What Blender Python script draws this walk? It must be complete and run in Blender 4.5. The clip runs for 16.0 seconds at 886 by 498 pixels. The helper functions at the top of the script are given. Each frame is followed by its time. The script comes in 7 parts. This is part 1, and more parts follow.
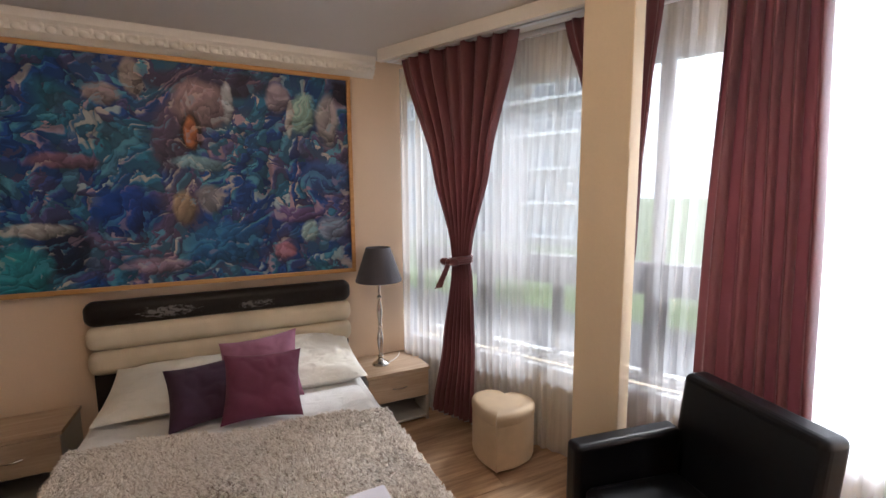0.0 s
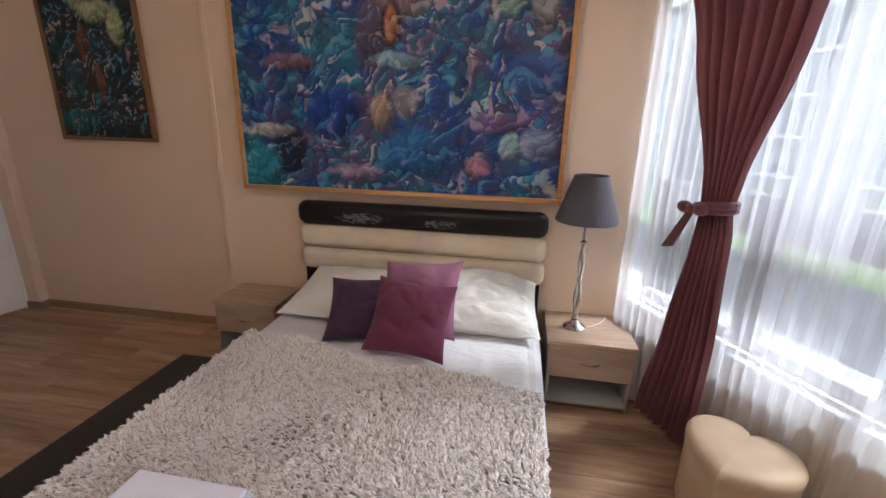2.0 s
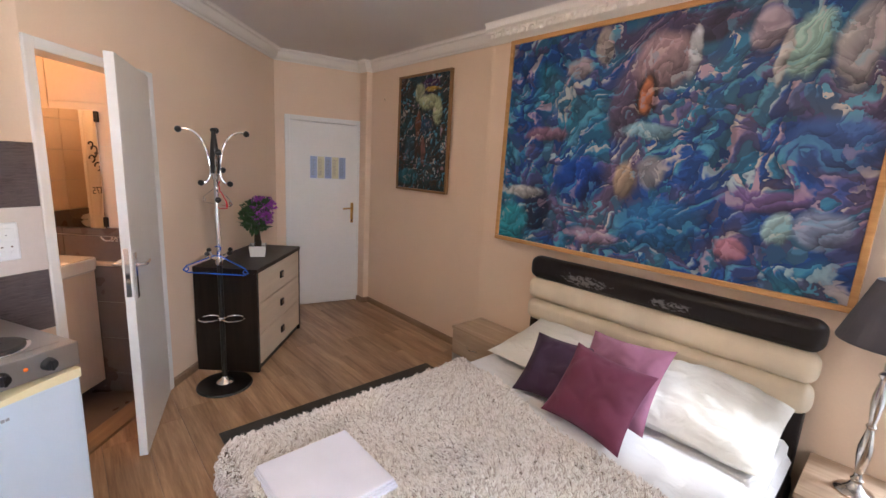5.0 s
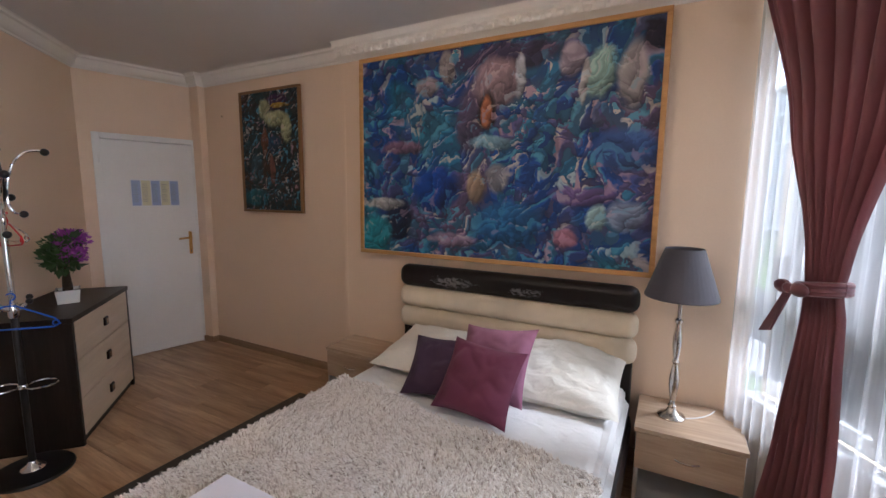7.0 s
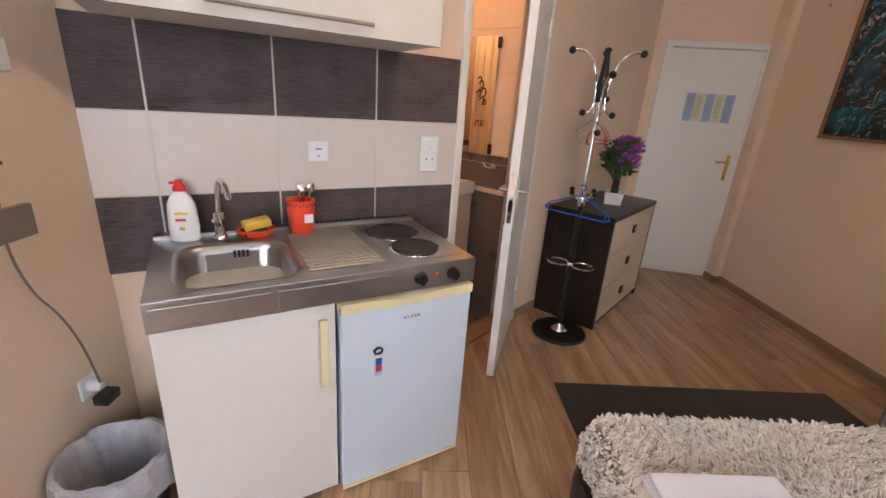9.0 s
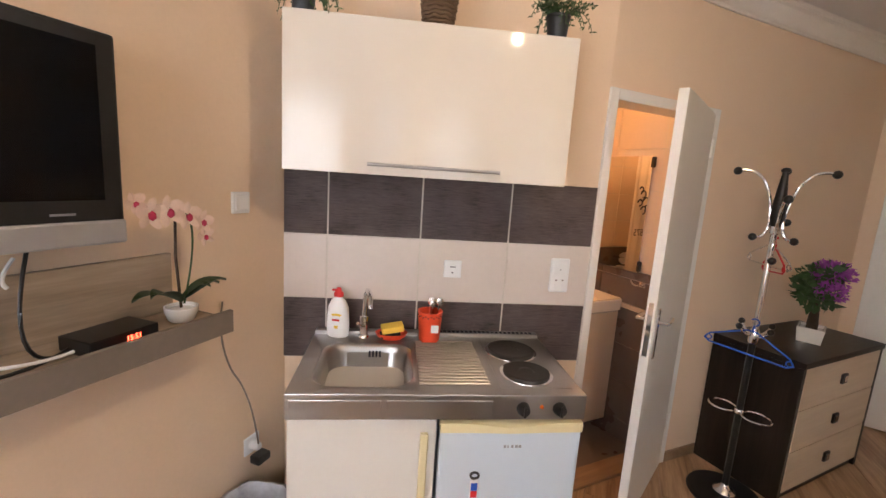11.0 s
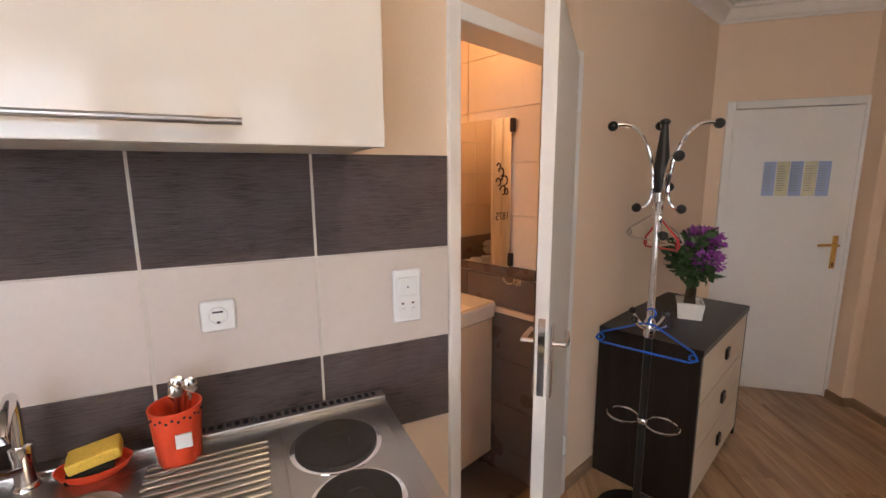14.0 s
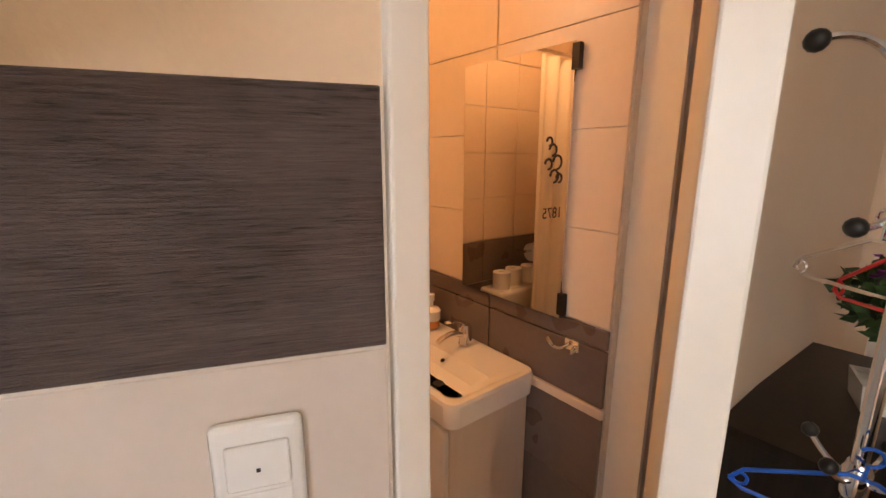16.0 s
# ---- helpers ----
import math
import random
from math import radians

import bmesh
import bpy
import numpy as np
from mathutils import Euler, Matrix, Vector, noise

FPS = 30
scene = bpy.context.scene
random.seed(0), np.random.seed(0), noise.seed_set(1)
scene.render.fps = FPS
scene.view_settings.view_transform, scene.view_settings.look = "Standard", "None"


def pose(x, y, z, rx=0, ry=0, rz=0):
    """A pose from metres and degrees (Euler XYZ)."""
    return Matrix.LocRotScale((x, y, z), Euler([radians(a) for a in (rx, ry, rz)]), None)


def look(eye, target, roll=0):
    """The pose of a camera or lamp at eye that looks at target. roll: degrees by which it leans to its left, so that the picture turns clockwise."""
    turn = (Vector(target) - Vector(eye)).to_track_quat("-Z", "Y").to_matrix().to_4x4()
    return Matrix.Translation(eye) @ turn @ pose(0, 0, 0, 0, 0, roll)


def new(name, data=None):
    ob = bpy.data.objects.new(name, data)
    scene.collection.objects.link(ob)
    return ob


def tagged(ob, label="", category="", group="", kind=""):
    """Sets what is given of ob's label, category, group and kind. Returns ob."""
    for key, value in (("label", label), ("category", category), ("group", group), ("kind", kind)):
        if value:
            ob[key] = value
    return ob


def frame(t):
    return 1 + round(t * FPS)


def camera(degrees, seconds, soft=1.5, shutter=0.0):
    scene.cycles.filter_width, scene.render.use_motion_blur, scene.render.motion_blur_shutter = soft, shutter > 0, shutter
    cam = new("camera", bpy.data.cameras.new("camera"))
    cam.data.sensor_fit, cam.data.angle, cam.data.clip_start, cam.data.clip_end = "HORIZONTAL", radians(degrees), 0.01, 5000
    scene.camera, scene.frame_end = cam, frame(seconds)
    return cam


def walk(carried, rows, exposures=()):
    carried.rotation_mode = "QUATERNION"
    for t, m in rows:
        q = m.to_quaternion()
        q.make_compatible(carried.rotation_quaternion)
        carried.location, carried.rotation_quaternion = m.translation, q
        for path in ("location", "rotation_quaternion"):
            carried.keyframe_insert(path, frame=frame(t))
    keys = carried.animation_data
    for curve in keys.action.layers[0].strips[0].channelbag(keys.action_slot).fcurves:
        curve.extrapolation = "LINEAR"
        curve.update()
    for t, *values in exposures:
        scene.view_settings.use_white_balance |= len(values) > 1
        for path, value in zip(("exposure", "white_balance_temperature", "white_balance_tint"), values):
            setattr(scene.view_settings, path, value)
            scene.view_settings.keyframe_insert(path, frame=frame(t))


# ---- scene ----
cam = camera(92.4, 16.0)
PATH = [
    (0, (0.788, 0.783, 1.612), (1.644, 2.574, 1.373), -0.4),
    (0.5, (0.83, 0.882, 1.594), (1.513, 2.75, 1.378), 0.2),
    (1, (0.981, 1.055, 1.563), (1.357, 2.999, 1.279), -0.5),
    (1.5, (1.169, 1.236, 1.534), (1.147, 3.185, 1.085), 1.6),
    (2, (1.294, 1.376, 1.507), (0.966, 3.266, 0.939), 1.3),
    (2.5, (1.389, 1.481, 1.471), (0.682, 3.245, 0.847), 1.8),
    (3, (1.463, 1.467, 1.46), (0.279, 2.938, 0.801), 2.0),
    (3.5, (1.528, 1.434, 1.488), (0.098, 2.67, 0.834), 0.6),
    (6, (1.658, 1.436, 1.611), (0.303, 2.9, 1.464), 1.9),
    (6.5, (1.66, 1.414, 1.57), (0.556, 3.074, 1.418), 1.4),
    (7, (1.591, 1.337, 1.521), (0.658, 3.087, 1.261), 0.5),
    (7.5, (1.426, 1.26, 1.421), (0.502, 2.984, 1.005), -0.1),
    (8, (1.282, 1.169, 1.355), (0.025, 2.645, 0.863), 2.9),
    (8.5, (1.173, 1.165, 1.41), (-0.519, 2.037, 0.796), 2.2),
    (9, (1.123, 1.245, 1.415), (-0.762, 1.334, 0.754), 4.1),
    (9.5, (1.143, 1.33, 1.431), (-0.705, 0.898, 0.8), 5.9),
    (12, (1.128, 1.449, 1.652), (-0.726, 0.734, 1.429), 2.0),
    (12.5, (1.003, 1.452, 1.618), (-0.946, 1.048, 1.42), 0.8),
    (13, (0.821, 1.418, 1.585), (-1.155, 1.189, 1.374), -0.1),
    (13.5, (0.632, 1.406, 1.559), (-1.342, 1.265, 1.27), -0.9),
    (14, (0.364, 1.428, 1.524), (-1.605, 1.306, 1.192), -0.4),
    (14.5, (0.102, 1.453, 1.521), (-1.858, 1.36, 1.135), 0.1),
    (15, (-0.156, 1.45, 1.515), (-2.115, 1.37, 1.12), 0.6),
    (15.5, (-0.363, 1.453, 1.515), (-2.319, 1.354, 1.107), 0.2),
    (16, (-0.509, 1.5, 1.519), (-2.434, 1.157, 1.1), 0.2),
]
walk(cam, [(t, look(eye, target, roll)) for t, eye, target, roll in PATH],
     exposures=[(t, e, k, 11) for t, e, k in ((0.0, 2.0, 5850), (1.0, 2.2, 5700), (2.0, 2.28, 5500), (2.5, 2.42, 5450), (3.5, 2.95, 5450), (6.0, 2.85, 5450), (6.5, 2.75, 5450), (7.0, 2.25, 5350), (8.0, 2.78, 5400), (9.5, 2.65, 5950), (12.0, 2.65, 6250), (13.0, 2.55, 6100), (14.0, 2.62, 5950), (15.0, 2.75, 6000), (16.0, 2.65, 6450))])

# ---- world, sun, large lights ----
world = bpy.data.worlds.new("overcast_sky")
scene.world = world
world.use_nodes = True
wn, wl = world.node_tree.nodes, world.node_tree.links
sky = wn.new("ShaderNodeTexSky")
sky.sky_type, sky.sun_disc = "NISHITA", False
sky.sun_elevation, sky.sun_rotation = radians(42), radians(75)
sky.air_density, sky.dust_density, sky.ozone_density = 1.0, 6.0, 0.6
haze = wn.new("ShaderNodeMix")
haze.data_type = "RGBA"
haze.inputs[0].default_value = 0.75
haze.inputs[7].default_value = (9.0, 9.3, 9.8, 1)
wl.new(sky.outputs[0], haze.inputs[6])
wl.new(haze.outputs[2], wn["Background"].inputs[0])
wn["Background"].inputs[1].default_value = 0.078

sun_data = bpy.data.lights.new("sun", "SUN")
sun_data.energy, sun_data.angle, sun_data.color = 1.3, radians(14), (1.0, 0.96, 0.9)
sun = new("sun", sun_data)
sun.matrix_world = look((20, 6, 22), (0, 0, 0))

CEILING = 2.60


def lamp_light(name, watts, radius, colour, at):
    d = bpy.data.lights.new(name, "POINT")
    d.energy, d.shadow_soft_size, d.color = watts, radius, colour
    o = new(name, d)
    o.location = at
    return o


lamp_light("ceiling_lamp_light", 4.4, 0.022, (1.0, 0.72, 0.45), (0.59, 1.955, 2.475))

# added fill lamp, out of view behind the south voile, boosting the window's daylight
fill_data = bpy.data.lights.new("window_fill_light", "AREA")
fill_data.shape, fill_data.size, fill_data.size_y = "RECTANGLE", 1.75, 1.85
fill_data.energy, fill_data.color = 31.0, (0.98, 0.98, 1.0)
fill_light = new("window_fill_light", fill_data)
fill_light.matrix_world = pose(1.68, 3.65, 0, 0, 0, -62.6) @ pose(3.25, 0.55, 1.45, -90, 0, 0)

lamp_light("bathroom_lamp_light", 2.2, 0.08, (1.0, 0.43, 0.14), (-1.478, 0.766, 2.30))

# ---- frames of the five walls: local x runs along the wall, local y out of the room ----
K = pose(-0.288, 0.135, 0, 0, 0, 118.1)     # kitchen wall
B = pose(-0.943, 1.36, 0, 0, 0, 138.0)      # wall with the bathroom door
E_ = pose(-2.741, 3.07, 0, 0, 0, 77.0)      # entrance wall
W = pose(1.68, 3.65, 0, 0, 0, -62.6)        # window front
I = Matrix.Identity(4)


# ---- materials ----
class Nodes:
    def __init__(self, name):
        self.mat = bpy.data.materials.new(name)
        self.mat.use_nodes = True
        self.t = self.mat.node_tree
        self.b = self.t.nodes["Principled BSDF"]
        self.out = self.t.nodes["Material Output"]

    def n(self, kind, operation=""):
        node = self.t.nodes.new(kind)
        if operation:
            node.operation = operation
        return node

    def link(self, a, b):
        self.t.links.new(a, b)

    def coords(self, scale=(1, 1, 1), rot=(0, 0, 0)):
        c, m = self.n("ShaderNodeTexCoord"), self.n("ShaderNodeMapping")
        m.inputs["Scale"].default_value = scale
        m.inputs["Rotation"].default_value = rot
        self.link(c.outputs["Object"], m.inputs[0])
        return m.outputs[0]

    def noise(self, vec, scale, detail=4, rough=0.55, dist=0.0):
        x = self.n("ShaderNodeTexNoise")
        x.inputs["Scale"].default_value = scale
        x.inputs["Detail"].default_value = detail
        x.inputs["Roughness"].default_value = rough
        x.inputs["Distortion"].default_value = dist
        if vec is not None:
            self.link(vec, x.inputs["Vector"])
        return x

    def ramp(self, fac, stops, mode="LINEAR"):
        r = self.n("ShaderNodeValToRGB")
        r.color_ramp.interpolation = mode
        e = r.color_ramp.elements
        while len(e) < len(stops):
            e.new(0.5)
        for el, (p, c) in zip(e, stops):
            el.position, el.color = p, (*c, 1) if len(c) == 3 else c
        self.link(fac, r.inputs[0])
        return r.outputs[0]

    def mix(self, fac, a, b, mode="MIX"):
        m = self.n("ShaderNodeMix")
        m.data_type, m.blend_type = "RGBA", mode
        for sock, v in ((m.inputs[0], fac), (m.inputs[6], a), (m.inputs[7], b)):
            if isinstance(v, (int, float)):
                sock.default_value = v
            elif isinstance(v, tuple):
                sock.default_value = (*v, 1)
            else:
                self.link(v, sock)
        return m.outputs[2]

    def math(self, op, a, b=None):
        m = self.n("ShaderNodeMath")
        m.operation = op
        for sock, v in zip(m.inputs, (a, b)):
            if v is None:
                continue
            if isinstance(v, (int, float)):
                sock.default_value = v
            else:
                self.link(v, sock)
        return m.outputs[0]

    def bump(self, height, strength=0.3, dist=0.01):
        x = self.n("ShaderNodeBump")
        x.inputs["Strength"].default_value = strength
        x.inputs["Distance"].default_value = dist
        self.link(height, x.inputs["Height"])
        self.link(x.outputs[0], self.b.inputs["Normal"])


def shade(c, k):
    return tuple(max(0.0, min(1.0, v * k)) for v in c)


def mat(name, col, rough=0.5, metal=0.0, big=2.0, fine=60.0, var=0.12, relief=0.1, coat=0.0, stretch=(1, 1, 1), dist=0.004, spec=0.5, rvar=0.1):
    """A surface with cloudy variation at a large scale, grain at a fine one, and a fine relief."""
    m = Nodes(name)
    v = m.coords(stretch)
    a, b = m.noise(v, big, 3), m.noise(v, fine, 5)
    f = m.math("ADD", m.math("MULTIPLY", a.outputs[0], 0.6), m.math("MULTIPLY", b.outputs[0], 0.4))
    m.link(m.ramp(f, [(0.3, shade(col, 1 - var)), (0.7, shade(col, 1 + var * 0.6))]), m.b.inputs["Base Color"])
    rr = m.n("ShaderNodeMapRange")
    rr.inputs[3].default_value, rr.inputs[4].default_value = max(0.02, rough - rvar), min(1, rough + rvar)
    m.link(a.outputs[0], rr.inputs[0])
    m.link(rr.outputs[0], m.b.inputs["Roughness"])
    m.b.inputs["Metallic"].default_value = metal
    m.b.inputs["Coat Weight"].default_value = coat
    m.b.inputs["Specular IOR Level"].default_value = spec
    if relief:
        m.bump(b.outputs[0], relief, dist)
    return m.mat


def wood(name, dark, light, along="x", scale=1.0, rough=0.45, per_piece=0.0):
    """Wood with grain along one axis; per_piece varies it from board to board."""
    m = Nodes(name)
    st = {"x": (0.7, 9, 9), "y": (9, 0.7, 9), "z": (9, 9, 0.7)}[along]
    v = m.coords(tuple(s * scale for s in st))
    if per_piece:
        info = m.n("ShaderNodeObjectInfo")
        add = m.n("ShaderNodeVectorMath", operation="ADD")
        m.link(v, add.inputs[0])
        comb = m.n("ShaderNodeCombineXYZ")
        off = m.math("MULTIPLY", info.outputs["Random"], 60)
        for k in range(3):
            m.link(off, comb.inputs[k])
        m.link(comb.outputs[0], add.inputs[1])
        v = add.outputs[0]
    a, b = m.noise(v, 1.3, 5, 0.6, 0.7), m.noise(v, 7, 6, 0.7, 0.2)
    f = m.math("ADD", m.math("MULTIPLY", a.outputs[0], 0.65), m.math("MULTIPLY", b.outputs[0], 0.35))
    col = m.ramp(f, [(0.32, dark), (0.5, tuple((p + q) / 2 for p, q in zip(dark, light))), (0.66, light)])
    if per_piece:
        r2 = m.ramp(info.outputs["Random"], [(0.0, (1 - per_piece,) * 3), (1.0, (1.0, 1.0, 1.0))])
        col = m.mix(1.0, col, r2, "MULTIPLY")
    m.link(col, m.b.inputs["Base Color"])
    rr = m.n("ShaderNodeMapRange")
    rr.inputs[3].default_value, rr.inputs[4].default_value = rough - 0.08, rough + 0.12
    m.link(b.outputs[0], rr.inputs[0])
    m.link(rr.outputs[0], m.b.inputs["Roughness"])
    m.bump(b.outputs[0], 0.12, 0.003)
    return m.mat


def cloth(name, col, rough=0.85, weave=700.0, sheen=0.2, var=0.12, folds=0.0):
    m = Nodes(name)
    v = m.coords()
    a, b = m.noise(v, 5, 4), m.noise(v, weave, 2)
    m.link(m.ramp(a.outputs[0], [(0.3, shade(col, 1 - var)), (0.7, shade(col, 1 + var))]), m.b.inputs["Base Color"])
    m.b.inputs["Roughness"].default_value = rough
    m.b.inputs["Sheen Weight"].default_value = sheen
    h = b.outputs[0]
    if folds:
        wv = m.noise(m.coords((1.0, 2.2, 1.0), (0.2, 0.1, 0.5)), 7, 3, 0.5, 1.2)
        h = m.math("ADD", m.math("MULTIPLY", wv.outputs[0], 8.0), h)
    m.bump(h, 0.25 + folds, 0.003)
    return m.mat


def leather(name, col, rough=0.35, worn=None):
    m = Nodes(name)
    v = m.coords()
    a = m.noise(v, 3, 3)
    vor = m.n("ShaderNodeTexVoronoi")
    vor.inputs["Scale"].default_value = 260
    m.link(v, vor.inputs["Vector"])
    c = m.ramp(a.outputs[0], [(0.3, shade(col, 0.85)), (0.7, shade(col, 1.15))])
    m.link(c, m.b.inputs["Base Color"])
    rr = m.n("ShaderNodeMapRange")
    rr.inputs[3].default_value, rr.inputs[4].default_value = rough - 0.08, rough + 0.14
    m.link(a.outputs[0], rr.inputs[0])
    m.link(rr.outputs[0], m.b.inputs["Roughness"])
    if worn:
        wear = None
        for cx, cz, rx, rz in worn:
            sep = m.n("ShaderNodeSeparateXYZ")
            m.link(v, sep.inputs[0])
            dx = m.math("POWER", m.math("DIVIDE", m.math("SUBTRACT", sep.outputs[0], cx), rx), 2)
            dz = m.math("POWER", m.math("DIVIDE", m.math("SUBTRACT", sep.outputs[2], cz), rz), 2)
            d = m.math("SUBTRACT", 1.0, m.math("ADD", dx, dz))
            wear = d if wear is None else m.math("MAXIMUM", wear, d)
        fl = m.noise(m.coords((1, 1, 2.2)), 26, 6, 0.7, 1.0)
        k = m.math("ADD", m.math("MULTIPLY", m.math("MAXIMUM", wear, -1.0), 0.18), fl.outputs[0])
        mask = m.ramp(k, [(0.625, (0, 0, 0)), (0.665, (0.8, 0.8, 0.8))])
        m.link(m.mix(mask, c, (0.24, 0.23, 0.23)), m.b.inputs["Base Color"])
    m.b.inputs["Specular IOR Level"].default_value = 0.3
    m.bump(vor.outputs["Distance"], 0.12, 0.0015)
    return m.mat


def plain(name, col, rough=0.4, metal=0.0, emit=0.0, trans=0.0, coat=0.0):
    m = Nodes(name)
    m.b.inputs["Base Color"].default_value = (*col, 1)
    m.b.inputs["Roughness"].default_value = rough
    m.b.inputs["Metallic"].default_value = metal
    m.b.inputs["Transmission Weight"].default_value = trans
    m.b.inputs["Coat Weight"].default_value = coat
    if emit:
        m.b.inputs["Emission Color"].default_value = (*col, 1)
        m.b.inputs["Emission Strength"].default_value = emit
    return m.mat


M_WALL = mat("peach_wall_paint", (0.78, 0.605, 0.445), 0.72, big=1.3, fine=90, var=0.05, relief=0.18, dist=0.003)
M_CREAM = mat("cream_wall_paint", (0.80, 0.66, 0.46), 0.7, big=1.3, fine=90, var=0.05, relief=0.18, dist=0.003)
M_CEIL = mat("ceiling_paint", (0.70, 0.665, 0.63), 0.85, big=1.0, fine=70, var=0.05, relief=0.12)
M_PLASTER = mat("white_plaster", (0.80, 0.76, 0.70), 0.7, big=3, fine=80, var=0.06, relief=0.15)
M_WHITE = mat("white_gloss_paint", (0.80, 0.79, 0.76), 0.32, big=3, fine=40, var=0.04, relief=0.05)
M_PVC = mat("white_pvc", (0.80, 0.81, 0.82), 0.35, big=4, fine=40, var=0.03, relief=0.03)
M_GREYFRAME = mat("grey_window_frame", (0.24, 0.24, 0.26), 0.5, var=0.06)
M_PLANK = wood("laminate_oak", (0.22, 0.115, 0.058), (0.70, 0.47, 0.28), "x", 1.25, 0.32, per_piece=0.25)
M_JOINT = mat("dark_joint", (0.07, 0.045, 0.03), 0.8)
M_SKIRT = wood("skirting_brown", (0.20, 0.12, 0.065), (0.36, 0.24, 0.14), "x", 1.0, 0.45)
M_SONOMA = wood("sonoma_oak", (0.36, 0.25, 0.165), (0.60, 0.46, 0.33), "x", 1.3, 0.5)
M_SONOMA_GREY = wood("grey_brown_oak", (0.20, 0.15, 0.105), (0.42, 0.33, 0.245), "x", 1.2, 0.55)
M_SHELF_EDGE = mat("grey_brown_edge", (0.20, 0.165, 0.135), 0.5, var=0.12)
M_GREYBOARD = mat("pale_grey_board", (0.52, 0.50, 0.47), 0.5, var=0.08)
M_WENGE = wood("wenge_veneer", (0.007, 0.005, 0.004), (0.026, 0.017, 0.013), "z", 1.5, 0.34)
M_WENGE.node_tree.nodes["Principled BSDF"].inputs["Specular IOR Level"].default_value = 0.28
M_DRAWER = wood("bleached_oak_drawer", (0.60, 0.49, 0.36), (0.72, 0.61, 0.47), "x", 1.2, 0.45)
M_BLACK_LEATHER = leather("black_leather", (0.006, 0.006, 0.008), 0.30)
M_BED_LEATHER = leather("dark_brown_leather", (0.018, 0.012, 0.011), 0.38)
M_BED_TOP = leather("worn_black_leather", (0.012, 0.009, 0.009), 0.36, worn=[(0.37, 0.945, 0.20, 0.045), (0.86, 0.935, 0.13, 0.035)])
M_CREAM_LEATHER = leather("cream_leather", (0.66, 0.57, 0.43), 0.42)
M_STOOL = leather("beige_leatherette", (0.70, 0.54, 0.36), 0.42)
M_SHEET = cloth("white_cotton", (0.72, 0.715, 0.71), 0.9, 600, 0.1, 0.03, folds=0.5)
M_PILLOWCASE = cloth("ivory_cotton", (0.76, 0.735, 0.665), 0.9, 600, 0.1, 0.03, folds=0.5)
M_TOWEL = cloth("white_towel", (0.71, 0.72, 0.82), 0.95, 420, 0.4, 0.04)
M_PURPLE = cloth("plum_velvet", (0.115, 0.018, 0.050), 0.8, 500, 0.12)
M_DARKPURPLE = cloth("aubergine_cloth", (0.038, 0.013, 0.040), 0.85, 500, 0.12)
M_MAUVE = cloth("mauve_cloth", (0.28, 0.115, 0.19), 0.85, 500, 0.12)
M_CURTAIN = cloth("dusky_rose_satin", (0.150, 0.045, 0.055), 0.40, 900, 0.3, 0.10)


def backlit(material, colour, share):
    """Lets part of the light behind a cloth glow through it."""
    t = material.node_tree
    thin, blend = t.nodes.new("ShaderNodeBsdfTranslucent"), t.nodes.new("ShaderNodeMixShader")
    thin.inputs[0].default_value = (*colour, 1)
    blend.inputs[0].default_value = share
    t.links.new(t.nodes["Principled BSDF"].outputs[0], blend.inputs[1])
    t.links.new(thin.outputs[0], blend.inputs[2])
    t.links.new(blend.outputs[0], t.nodes["Material Output"].inputs[0])


backlit(M_CURTAIN, (0.34, 0.08, 0.09), 0.09)
M_RUG = cloth("dark_brown_rug", (0.024, 0.018, 0.014), 0.95, 160, 0.3, 0.3)
M_STEEL = mat("brushed_steel", (0.45, 0.435, 0.42), 0.30, 1.0, big=6, fine=40, var=0.04, relief=0, rvar=0.04)
M_CHROME = mat("chrome", (0.80, 0.80, 0.82), 0.08, 1.0, var=0.03, relief=0, rvar=0.03)
M_SATIN = mat("antique_silver", (0.62, 0.58, 0.54), 0.22, 1.0, var=0.15, relief=0.05)
M_BRASS = mat("brass", (0.72, 0.48, 0.16), 0.22, 1.0, var=0.1, relief=0.02)
M_BLACK = mat("black_plastic", (0.012, 0.012, 0.013), 0.35, var=0.2, relief=0.05)
M_HOTPLATE = mat("cast_iron_hotplate", (0.045, 0.04, 0.038), 0.55, 0.3, big=12, fine=90, var=0.4, relief=0.2)
M_ENAMEL = mat("white_enamel", (0.58, 0.655, 0.74), 0.32, big=3, fine=50, var=0.02, relief=0.02, rvar=0.02)
M_CABWHITE = mat("white_melamine", (0.70, 0.67, 0.62), 0.38, var=0.04, relief=0.03)
M_GLOSS = mat("ivory_high_gloss", (0.68, 0.63, 0.56), 0.055, big=2, fine=15, var=0.02, relief=0.008, dist=0.01, rvar=0.02)
M_YELLOWED = mat("yellowed_plastic", (0.75, 0.66, 0.40), 0.4, var=0.06)
M_TILE_LIGHT = mat("cream_tile", (0.65, 0.58, 0.535), 0.30, big=5, fine=50, var=0.05, relief=0.04, rvar=0.03)
M_GROUT = mat("pale_grout", (0.62, 0.57, 0.51), 0.8, var=0.1, relief=0.2)
M_BATH_TILE = mat("beige_bath_tile", (0.72, 0.60, 0.47), 0.34, big=2, fine=40, var=0.05, relief=0.03)
M_CERAMIC = mat("white_ceramic", (0.80, 0.79, 0.76), 0.12, big=3, fine=30, var=0.03, relief=0.01, coat=0.4)
M_ORANGE = mat("orange_plastic", (0.82, 0.085, 0.03), 0.4, var=0.08)
M_YELLOW = mat("yellow_sponge", (0.80, 0.55, 0.08), 0.95, fine=180, var=0.25, relief=0.6)
